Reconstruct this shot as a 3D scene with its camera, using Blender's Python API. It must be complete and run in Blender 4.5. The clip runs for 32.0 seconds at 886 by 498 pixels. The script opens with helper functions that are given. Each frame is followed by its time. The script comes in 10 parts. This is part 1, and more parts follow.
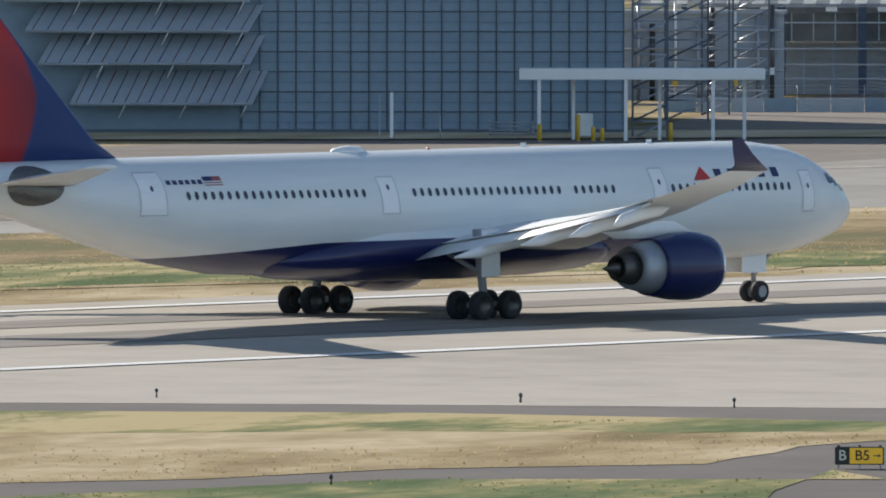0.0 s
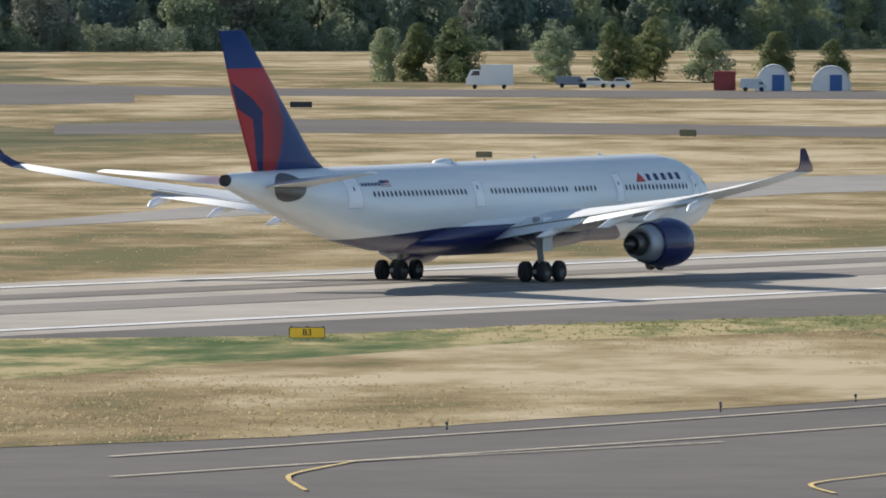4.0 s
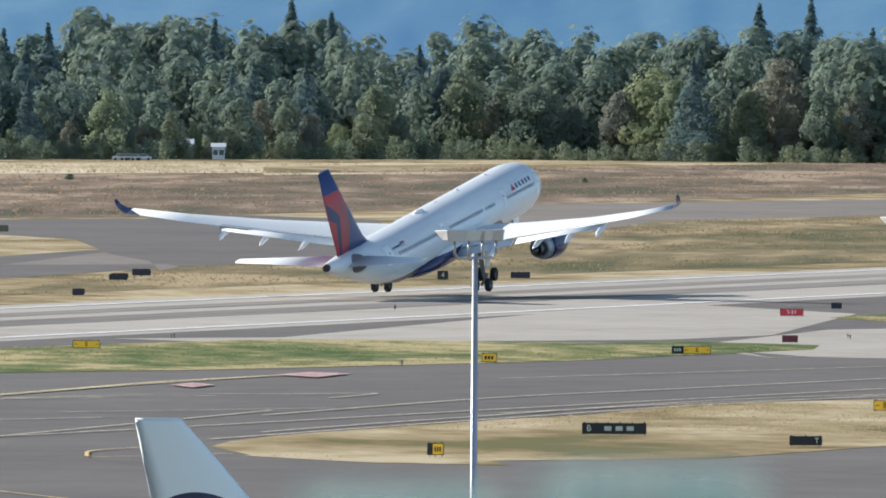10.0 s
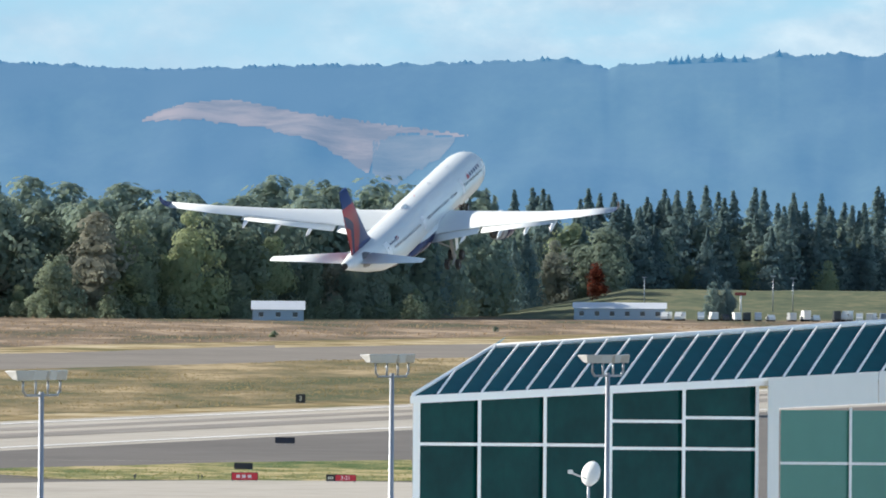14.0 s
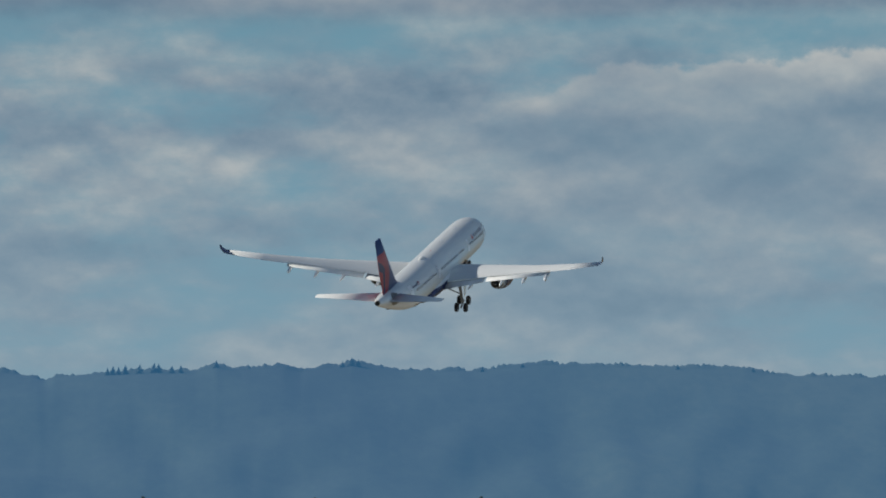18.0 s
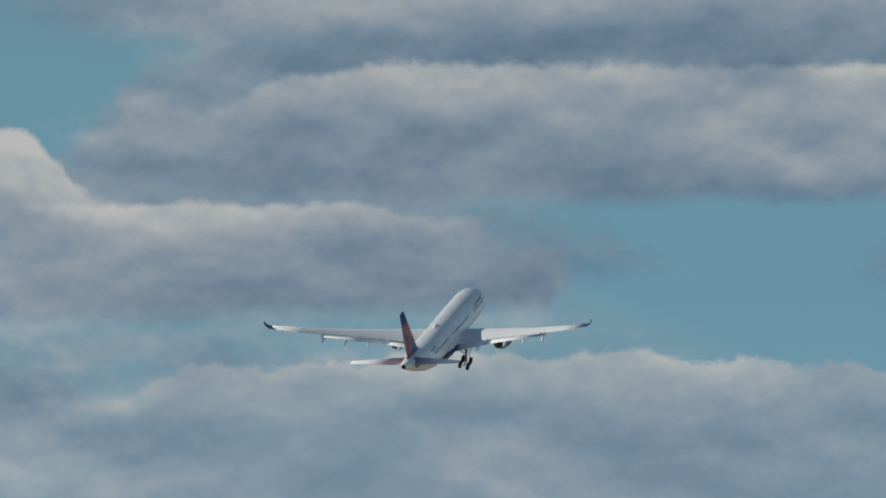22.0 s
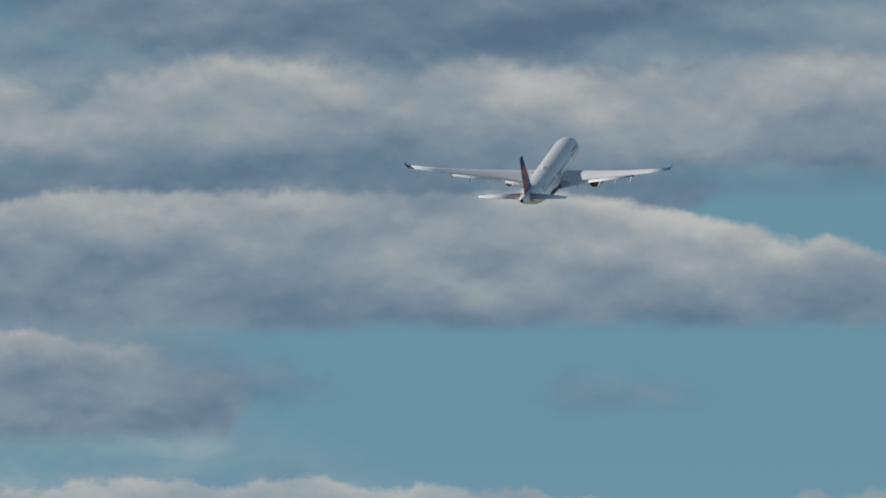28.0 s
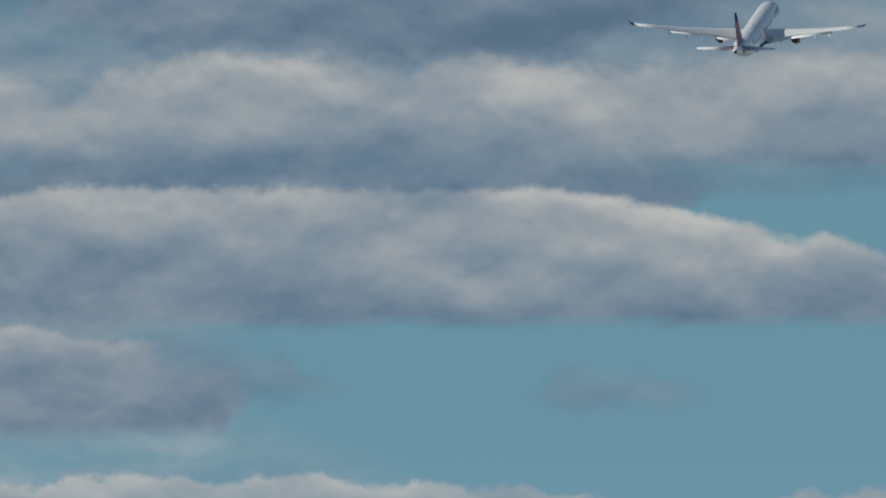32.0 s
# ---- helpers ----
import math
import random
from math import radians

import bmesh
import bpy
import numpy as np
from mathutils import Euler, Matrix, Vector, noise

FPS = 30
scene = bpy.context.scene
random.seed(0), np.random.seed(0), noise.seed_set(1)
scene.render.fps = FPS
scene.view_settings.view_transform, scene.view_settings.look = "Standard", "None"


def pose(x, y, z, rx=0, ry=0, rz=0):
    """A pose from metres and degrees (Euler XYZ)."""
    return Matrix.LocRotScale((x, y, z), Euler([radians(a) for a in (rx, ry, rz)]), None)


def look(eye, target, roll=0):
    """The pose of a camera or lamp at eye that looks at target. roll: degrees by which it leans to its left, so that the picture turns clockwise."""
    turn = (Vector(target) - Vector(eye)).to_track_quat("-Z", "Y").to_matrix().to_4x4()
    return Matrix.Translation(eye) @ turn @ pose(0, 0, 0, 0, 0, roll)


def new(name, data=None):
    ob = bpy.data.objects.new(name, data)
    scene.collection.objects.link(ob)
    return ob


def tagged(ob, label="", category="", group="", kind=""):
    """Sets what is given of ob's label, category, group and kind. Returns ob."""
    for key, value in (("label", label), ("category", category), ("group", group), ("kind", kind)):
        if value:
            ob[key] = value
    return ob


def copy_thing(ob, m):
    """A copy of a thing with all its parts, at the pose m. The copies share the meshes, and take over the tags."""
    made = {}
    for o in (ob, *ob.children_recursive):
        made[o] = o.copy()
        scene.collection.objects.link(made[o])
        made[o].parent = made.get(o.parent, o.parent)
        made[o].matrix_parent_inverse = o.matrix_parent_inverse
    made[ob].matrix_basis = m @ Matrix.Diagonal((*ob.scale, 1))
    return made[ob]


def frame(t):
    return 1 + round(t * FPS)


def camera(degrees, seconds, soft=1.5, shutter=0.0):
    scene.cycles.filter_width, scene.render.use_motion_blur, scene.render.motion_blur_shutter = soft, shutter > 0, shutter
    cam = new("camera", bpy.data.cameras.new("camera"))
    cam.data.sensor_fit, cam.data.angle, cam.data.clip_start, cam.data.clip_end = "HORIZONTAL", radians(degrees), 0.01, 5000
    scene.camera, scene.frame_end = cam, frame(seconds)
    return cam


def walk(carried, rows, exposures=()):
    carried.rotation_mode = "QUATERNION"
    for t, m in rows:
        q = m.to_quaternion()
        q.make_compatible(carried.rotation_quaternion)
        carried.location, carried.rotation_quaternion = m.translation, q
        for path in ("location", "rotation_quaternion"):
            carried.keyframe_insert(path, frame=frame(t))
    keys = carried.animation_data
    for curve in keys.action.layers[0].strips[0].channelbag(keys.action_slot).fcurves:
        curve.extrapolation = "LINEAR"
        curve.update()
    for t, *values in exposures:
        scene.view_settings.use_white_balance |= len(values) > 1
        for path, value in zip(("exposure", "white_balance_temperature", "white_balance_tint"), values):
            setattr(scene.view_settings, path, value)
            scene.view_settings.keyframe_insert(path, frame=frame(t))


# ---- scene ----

# ---- camera: a long lens on a tripod, panning ----
cam = camera(3.993, 32.0, soft=1.85)
EYE = (0.0, 0.0, 22.42)
PAN = [  # seconds, degrees to the right of straight across the runway, tilt, lean
    (0, 47.432, -1.853, 0.032),
    (0.5, 49.400, -1.763, 0.023),
    (1, 51.229, -1.697, 0.069),
    (1.5, 53.007, -1.637, 0.080),
    (2, 54.706, -1.584, 0.122),
    (2.5, 56.299, -1.525, 0.179),
    (4.5, 61.796, -1.376, 0.224),
    (5, 62.987, -1.341, 0.209),
    (5.5, 64.076, -1.300, 0.196),
    (6, 65.102, -1.234, 0.223),
    (6.5, 66.067, -1.174, 0.257),
    (7, 66.962, -1.106, 0.268),
    (7.5, 67.818, -1.035, 0.284),
    (8, 68.608, -0.985, 0.342),
    (8.5, 69.362, -0.933, 0.336),
    (9, 70.058, -0.888, 0.331),
    (9.5, 70.726, -0.845, 0.336),
    (10, 71.375, -0.792, 0.360),
    (10.5, 71.985, -0.714, 0.372),
    (11, 72.561, -0.643, 0.435),
    (11.5, 73.128, -0.579, 0.376),
    (12, 73.630, -0.502, 0.413),
    (12.5, 74.109, -0.409, 0.424),
    (13, 74.527, -0.314, 0.445),
    (13.5, 74.930, -0.198, 0.435),
    (14, 75.311, -0.070, 0.436),
    (14.5, 75.676, 0.103, 0.425),
    (15, 76.015, 0.285, 0.433),
    (15.5, 76.342, 0.473, 0.441),
    (17.5, 77.564, 1.201, 0.592),
    (18, 77.836, 1.355, 0.608),
    (18.5, 78.098, 1.526, 0.585),
    (19, 78.355, 1.690, 0.592),
    (19.5, 78.619, 1.866, 0.587),
    (20, 78.868, 2.058, 0.606),
    (20.5, 79.103, 2.254, 0.606),
    (21, 79.320, 2.452, 0.587),
    (21.5, 79.522, 2.581, 0.544),
    (22, 79.716, 2.734, 0.512),
    (22.5, 79.880, 2.851, 0.438),
    (23, 80.055, 2.959, 0.389),
    (23.5, 80.242, 3.060, 0.350),
    (24, 80.415, 3.121, 0.322),
    (24.5, 80.576, 3.173, 0.293),
    (25, 80.703, 3.185, 0.295),
    (25.5, 80.842, 3.266, 0.294),
    (26, 80.960, 3.305, 0.317),
    (26.5, 81.040, 3.317, 0.332),
    (28.5, 81.180, 3.316, 0.334),
    (29, 81.183, 3.313, 0.343),
    (29.5, 81.181, 3.312, 0.385),
    (30, 81.182, 3.310, 0.429),
    (30.5, 81.182, 3.306, 0.459),
    (31, 81.179, 3.307, 0.476),
    (31.5, 81.177, 3.307, 0.476),
    (32, 81.184, 3.306, 0.490),
]


def aim(yaw, tilt, lean):
    a, b = radians(yaw), radians(tilt)
    way = Vector((math.sin(a) * math.cos(b), math.cos(a) * math.cos(b), math.sin(b)))
    return look(EYE, Vector(EYE) + way * 100, lean)


walk(cam, [(t, aim(a, b, c)) for t, a, b, c in PAN],
     exposures=[(0.0, 0.56, 6550, 12), (5.0, 0.60, 6500, 13), (7.0, 0.71, 6300, 13), (10.0, 0.77, 6250, 11), (12.0, 0.83, 6350, 11), (14.0, 0.94, 6500, 10), (15.5, 0.94, 6500, 10), (17.5, -0.22, 6500, 10), (32.0, -0.25, 6500, 10)])

JET_ROWS = [  # seconds, place of the main gear, nose-up, bank, heading
    (0, 436.5, 403.7, 0.00, 0.07, -0.13, 0.32),
    (0.5, 471.0, 404.1, 0.00, 0.10, -0.07, 0.49),
    (1, 505.9, 404.4, 0.00, 0.12, -0.07, 0.53),
    (1.5, 541.3, 404.7, 0.00, 0.19, -0.09, 0.32),
    (2, 577.1, 404.9, 0.00, 0.18, -0.15, 0.21),
    (2.5, 613.3, 405.0, 0.00, 0.17, -0.28, 0.08),
    (4.5, 758.8, 405.8, 0.00, 0.50, -0.46, 0.20),
    (5, 797.2, 405.9, 0.00, 0.59, -0.54, 0.13),
    (6, 875.3, 405.9, 0.00, 2.65, -0.65, -0.04),
    (7, 955.4, 406.1, 0.00, 4.39, -0.63, 0.07),
    (8, 1037.4, 406.4, 0.00, 5.75, -0.69, -0.08),
    (9, 1122.3, 407.4, 0.31, 7.61, -1.20, -0.34),
    (10, 1208.6, 408.2, 1.43, 9.70, -1.00, -0.21),
    (11, 1291.5, 408.1, 3.47, 11.16, -0.25, -0.25),
    (12, 1374.6, 408.0, 7.22, 12.01, 0.25, -0.05),
    (13, 1458.0, 407.7, 12.33, 13.12, -0.05, -0.15),
    (14, 1541.5, 407.9, 19.01, 14.23, 0.20, -0.36),
    (15, 1625.0, 408.2, 27.25, 14.70, 1.20, -0.84),
    (17.6, 1845.2, 407.6, 55.17, 13.88, 1.62, -1.58),
    (19, 1965.4, 406.4, 70.82, 15.08, 0.79, -1.62),
    (21.5, 2181.6, 404.1, 103.14, 15.87, -0.34, -1.69),
    (24, 2399.4, 402.8, 137.39, 17.20, -0.80, -1.43),
    (26, 2574.5, 403.6, 165.92, 17.27, 1.27, -1.88),
    (30, 2929.3, 404.5, 223.72, 17.29, 0.27, -1.74),
    (32, 3108.9, 404.6, 252.57, 16.48, 0.64, -1.07),
]

# ---- sky and sun ----
SUN_AZ, SUN_EL = radians(8.0), radians(27.0)     # towards the sun, from across-runway to the right
sun_way = Vector((math.sin(SUN_AZ) * math.cos(SUN_EL), math.cos(SUN_AZ) * math.cos(SUN_EL), math.sin(SUN_EL)))
sun = new("sun", bpy.data.lights.new("sun", "SUN"))
sun.data.energy, sun.data.angle, sun.data.color = 4.6, radians(0.53), (0.98, 0.935, 0.86)
sun.matrix_world = look((0, 0, 0), -sun_way)


def graph(tree):
    """Short-hands for a node tree: add(type, inputs..., **settings) and link."""
    def add(kind, *ins, **sets):
        n = tree.nodes.new(kind)
        for k, val in sets.items():
            setattr_safe(n, k, val)
        for i, val in enumerate(ins):
            if val is None:
                continue
            if isinstance(val, bpy.types.NodeSocket):
                tree.links.new(val, n.inputs[i])
            else:
                n.inputs[i].default_value = val
        return n
    return add


def setattr_safe(n, k, val):
    if k == "operation":
        n.operation = val
    elif k == "blend_type":
        n.blend_type = val
    elif k == "data_type":
        n.data_type = val
    elif k == "sky_type":
        n.sky_type = val
    elif k == "noise_dimensions":
        n.noise_dimensions = val
    elif k == "interpolation_type":
        n.interpolation_type = val
    elif k == "feature":
        n.feature = val


def maths(add, op, *ins):
    return add("ShaderNodeMath", *ins, operation=op).outputs[0]


def ramp(add, fac, stops):
    n = add("ShaderNodeValToRGB", fac)
    els = n.color_ramp.elements
    while len(els) < len(stops):
        els.new(0.5)
    for e, (p, c) in zip(els, stops):
        e.position, e.color = p, (*c, 1) if len(c) == 3 else c
    return n.outputs[0]


def mixc(add, fac, a, b, how="MIX"):
    n = add("ShaderNodeMix", data_type="RGBA", blend_type=how)
    for i, val in ((0, fac), (6, a), (7, b)):
        if isinstance(val, bpy.types.NodeSocket):
            n.id_data.links.new(val, n.inputs[i])
        else:
            n.inputs[i].default_value = (*val, 1) if isinstance(val, tuple) and len(val) == 3 else val
    return n.outputs[2]


def make_world():
    """Blue sky with banks of cumulus: each bank has a lit, puffed top line, a grey body and a darker flat base."""
    w = bpy.data.worlds.new("sky")
    scene.world = w
    w.use_nodes = True
    t = w.node_tree
    t.nodes.clear()
    add = graph(t)
    sky = add("ShaderNodeTexSky", sky_type="NISHITA")
    sky.sun_disc = False
    sky.sun_elevation, sky.sun_rotation = SUN_EL, SUN_AZ
    sky.air_density, sky.dust_density, sky.ozone_density = 1.0, 0.4, 2.0
    way = add("ShaderNodeTexCoord").outputs["Generated"]
    sep = add("ShaderNodeSeparateXYZ", way)
    az = maths(add, "ARCTAN2", sep.outputs[0], sep.outputs[1])
    el = maths(add, "MULTIPLY", maths(add, "ARCSINE", sep.outputs[2]), 57.29578)
    azd = maths(add, "MULTIPLY", az, 57.29578)
    azn = add("ShaderNodeMapRange", azd, 75.0, 84.0, 0.0, 1.0).outputs[0]

    def cells(sx, sy, seed, detail, rough, lift=None):
        h = maths(add, "ADD", el, lift) if lift else el
        at = add("ShaderNodeCombineXYZ", maths(add, "MULTIPLY", azd, sx), maths(add, "MULTIPLY", h, sy), seed).outputs[0]
        return maths(add, "SUBTRACT", add("ShaderNodeTexNoise", at, None, 1.0, detail, rough).outputs[0], 0.5)

    def line(stops, unit=5.0):
        """A value along the bearing, from (bearing, value) stops."""
        return maths(add, "MULTIPLY", ramp(add, azn, [((a - 75.0) / 9.0, (v / unit,) * 3) for a, v in stops]), unit)

    def step(x, a, b):
        return add("ShaderNodeMapRange", x, a, b, 0.0, 1.0, interpolation_type="SMOOTHSTEP").outputs[0]

    puff = cells(2.6, 3.6, 1.3, 7.0, 0.58)              # cauliflower outlines
    swell = cells(0.75, 1.5, 6.1, 4.0, 0.5)             # slow wander of the banks
    blot = cells(1.3, 2.3, 4.4, 6.0, 0.5)              # patches of light on a body
    blot_up = cells(1.3, 2.3, 4.4, 6.0, 0.5, 0.12)
    relief = maths(add, "SUBTRACT", blot, blot_up)      # brighter where a lump faces the sky
    fine = maths(add, "SUBTRACT", puff, cells(2.6, 3.6, 1.3, 7.0, 0.58, 0.05))
    relief = maths(add, "ADD", relief, maths(add, "MULTIPLY", fine, 0.45))
    billow = maths(add, "SUBTRACT", 0.16, maths(add, "ABSOLUTE", cells(5.2, 5.6, 2.2, 4.0, 0.55)))

    # ---- the wide field of cloud all round, soft layers broken by noise
    far_cover = step(maths(add, "ADD", cells(0.16, 0.7, 3.7, 6.0, 0.52), maths(add, "MULTIPLY", puff, 0.18)), -0.06, 0.10)
    far_lit = maths(add, "ADD", maths(add, "ADD", 0.45, maths(add, "MULTIPLY", relief, 1.2)), maths(add, "MULTIPLY", swell, 0.7))

    def tint(lit):
        return ramp(add, lit, [(0.0, (0.116, 0.188, 0.278)), (0.22, (0.173, 0.252, 0.340)), (0.45, (0.254, 0.324, 0.396)), (0.70, (0.380, 0.425, 0.458)), (1.0, (0.58, 0.585, 0.565))])

    low = step(el, 14.0, 0.0)
    clear = mixc(add, 1.0, sky.outputs[0], (0.033, 0.041, 0.049), "MULTIPLY")
    clear = mixc(add, low, clear, (0.164, 0.350, 0.456))
    here = maths(add, "MULTIPLY", step(azd, 74.0, 75.6), maths(add, "MULTIPLY", step(azd, 85.5, 83.6), step(el, 6.2, 4.7)))
    away = maths(add, "MULTIPLY", maths(add, "COSINE", maths(add, "SUBTRACT", az, SUN_AZ)), -1.0)
    # unseen higher cloud away from the sun, added as fill light
    fill_cloud = maths(add, "MULTIPLY", add("ShaderNodeMapRange", el, 16.0, 50.0, 1.0, 0.4).outputs[0], step(away, 0.0, 0.4))
    thin = maths(add, "MULTIPLY", far_cover, maths(add, "MAXIMUM", add("ShaderNodeMapRange", el, 6.0, 14.0, 1.0, 0.2).outputs[0], fill_cloud))
    thin = maths(add, "MULTIPLY", thin, maths(add, "SUBTRACT", 1.0, here))
    both = mixc(add, thin, clear, tint(far_lit))

    def bank(below, top, base, glow, ends, rough=0.13, edge=0.07, foot=0.16, full=1.0, body=0.34, fall=0.42):
        """Lays one bank of cloud over what is behind it."""
        t_el, b_el = line(top), line(base)
        bump = maths(add, "ADD", maths(add, "MULTIPLY", puff, rough * 2.4), maths(add, "ADD", maths(add, "MULTIPLY", swell, rough * 0.8), maths(add, "MULTIPLY", billow, rough * 1.8)))
        d = maths(add, "SUBTRACT", maths(add, "ADD", t_el, bump), el)
        e = maths(add, "SUBTRACT", el, maths(add, "ADD", b_el, maths(add, "MULTIPLY", bump, 0.45)))
        wide = maths(add, "ADD", azd, maths(add, "MULTIPLY", maths(add, "ADD", puff, swell), 0.9))
        a = maths(add, "MULTIPLY", step(d, 0.0, edge), step(e, 0.0, foot))
        a = maths(add, "MULTIPLY", a, maths(add, "MULTIPLY", step(wide, ends[0], ends[0] + ends[2]), step(wide, ends[1], ends[1] - ends[3])))
        a = maths(add, "MULTIPLY", a, full)
        crest = maths(add, "MULTIPLY", add("ShaderNodeMapRange", d, 0.0, fall, 1.0, 0.0).outputs[0], line(glow, 1.0))
        dark = add("ShaderNodeMapRange", e, 0.0, 0.26, 0.16, 0.0).outputs[0]
        lit = maths(add, "SUBTRACT", maths(add, "ADD", crest, body + 0.07), dark)
        lit = maths(add, "ADD", lit, maths(add, "ADD", maths(add, "MULTIPLY", relief, 1.1), maths(add, "MULTIPLY", blot, 0.30)))
        return mixc(add, a, below, tint(lit))

    # hazy streaks low down, then the banks from the farthest to the nearest
    streak = step(maths(add, "ADD", cells(0.7, 2.6, 9.4, 6.0, 0.55), maths(add, "MULTIPLY", puff, 0.3)), -0.22, 0.08)
    streak = maths(add, "MULTIPLY", maths(add, "MULTIPLY", add("ShaderNodeMapRange", maths(add, "ADD", el, maths(add, "MULTIPLY", maths(add, "MAXIMUM", maths(add, "SUBTRACT", azd, 79.9), 0.0), 0.35)), 2.75, 2.1, 0.0, 0.92).outputs[0], streak), here)
    both = mixc(add, streak, both, tint(maths(add, "ADD", 0.56, maths(add, "ADD", maths(add, "MULTIPLY", relief, 1.6), maths(add, "MULTIPLY", blot, 0.9)))))
    both = bank(both, [(75, 1.95), (77.4, 1.95), (78.1, 2.02), (78.6, 2.18), (79.3, 2.24), (80.2, 2.26), (81.6, 2.25), (82.2, 2.12), (83, 2.22)],
                [(75, 0.9), (80, 1.05), (84, 1.2)], [(75, 0.10), (77.8, 0.14), (78.7, 0.42), (79.6, 0.66), (81.2, 0.62), (82, 0.24), (83, 0.38)],
                (77.0, 85.0, 1.8, 1.0), 0.10, 0.05, 0.6, 0.80, 0.31, 0.26)
    both = bank(both, [(75, 3.3), (77.4, 3.1), (78.0, 3.2), (78.3, 3.62), (78.7, 3.85), (79.3, 3.8), (80.0, 3.5), (80.6, 2.9)], [(75, 2.3), (78, 2.3), (79, 2.48), (80, 2.7), (80.6, 2.85)], [(75, 0.05), (80.6, 0.0)],
                (74.0, 80.6, 1.0, 0.9), 0.12, 0.25, 0.3, 0.85, 0.34, 0.4)
    both = bank(both, [(78.4, 4.6), (79.2, 4.5), (79.6, 4.4), (80.2, 4.6), (83.4, 4.7)], [(78.4, 3.55), (79.0, 3.7), (79.5, 3.75), (80, 3.6), (83.4, 3.7)], [(78, 0.02), (83.4, 0.02)],
                (77.4, 85.0, 1.2, 1.0), 0.14, 0.3, 0.3, 0.80, 0.33, 0.4)
    both = bank(both, [(75, 2.78), (76.6, 2.80), (77.6, 2.72), (78.6, 2.62)], [(75, 2.36), (78.6, 2.33)], [(75, 0.34), (77, 0.34), (78.6, 0.12)],
                (74.0, 78.9, 1.0, 0.5), 0.08, 0.16, 0.14, 0.95, 0.30, 0.40)
    both = bank(both, [(75, 3.16), (77.5, 3.24), (77.85, 3.22), (78.1, 2.98), (78.4, 2.86)], [(75, 2.62), (78.6, 2.60)], [(75, 0.5), (77.8, 0.66), (78.2, 0.30)],
                (74.6, 78.6, 0.8, 0.4), 0.08, 0.06, 0.3, 0.95, 0.36, 0.5)
    both = bank(both, [(78.0, 3.42), (78.35, 3.50), (78.8, 3.36), (79.2, 3.3)], [(78, 2.95), (79.4, 2.9)], [(78, 0.3), (78.4, 0.42), (79.2, 0.2)],
                (78.0, 79.6, 0.35, 0.5), 0.08, 0.14, 0.4, 0.72, 0.40, 0.5)
    both = bank(both, [(78.3, 2.92), (78.5, 2.95), (79.4, 2.92), (79.7, 2.88), (80.1, 2.88)], [(78.2, 2.38), (80.1, 2.42)], [(78.4, 0.62), (79.3, 0.50), (79.6, 0.18), (79.75, 0.34), (80.0, 0.14)],
                (77.6, 80.20, 0.9, 0.16), 0.06, 0.05, 0.10, 0.97, 0.30, 0.26)
    both = bank(both, [(80.0, 2.95), (80.5, 2.90), (80.9, 2.62), (81.5, 2.62), (81.8, 2.82), (82.2, 2.80), (82.5, 2.6)], [(80, 2.5), (80.9, 2.58), (81.5, 2.56), (81.8, 2.46), (82.5, 2.55)], [(80, 0.05), (82.4, 0.0)],
                (79.9, 82.8, 0.3, 0.4), 0.16, 0.20, 0.20, 0.62, 0.20, 0.4)
    both = bank(both, [(78.6, 3.7), (79.1, 3.86), (82.0, 3.86), (82.5, 3.72), (83.4, 3.70)], [(78.6, 3.4), (82.0, 3.3), (82.4, 3.52), (83.4, 3.56)], [(78.6, 0.0), (83, 0.0)],
                (78.9, 84.8, 0.5, 0.6), 0.06, 0.2, 0.12, 0.95, 0.20, 0.4)
    both = bank(both, [(78.6, 3.36), (79.0, 3.50), (79.6, 3.60), (80.7, 3.58), (81.2, 3.58), (81.6, 3.60), (82.0, 3.56), (82.45, 3.48), (82.7, 3.38), (82.9, 3.40), (83.2, 3.3)],
                [(78.6, 2.95), (80, 2.90), (83.1, 2.94)], [(78.8, 0.34), (79.5, 0.46), (80.4, 0.42), (80.9, 0.16), (81.25, 0.34), (81.5, 0.62), (82.4, 0.66), (82.8, 0.36), (83.1, 0.2)],
                (78.4, 84.6, 0.5, 0.8), 0.07, 0.06, 0.10, 0.97, 0.32, 0.36)
    both = bank(both, [(78.6, 4.05), (79.2, 4.10), (79.45, 4.02), (80.0, 4.22), (80.7, 4.20), (81.0, 4.16), (81.4, 4.24), (82.0, 4.16), (82.6, 4.24), (83.4, 4.3)],
                [(78.6, 3.62), (81, 3.66), (83.4, 3.60)], [(78.6, 0.22), (79.4, 0.28), (80.1, 0.48), (80.6, 0.48), (80.95, 0.22), (81.3, 0.44), (81.9, 0.42), (82.3, 0.20), (83.4, 0.26)],
                (77.8, 85.0, 0.9, 0.8), 0.08, 0.12, 0.12, 0.95, 0.36, 0.52)
    both = bank(both, [(79.0, 5.0), (84, 5.0)], [(79.2, 4.24), (79.8, 4.16), (80.4, 4.12), (81.2, 4.09), (81.7, 4.12), (82.1, 4.28), (82.6, 4.38), (83.4, 4.45)], [(79, 0.0), (83, 0.0)],
                (78.6, 85.0, 0.9, 1.4), 0.09, 0.4, 0.14, 0.95, 0.15, 0.4)
    # low haze; unseen clouds opposite the sun are brightened to fill shaded sides
    veil = maths(add, "MULTIPLY", add("ShaderNodeMapRange", el, 0.5, 2.5, 0.68, 0.0).outputs[0], 1.0)
    both = mixc(add, veil, both, (0.262, 0.395, 0.492))
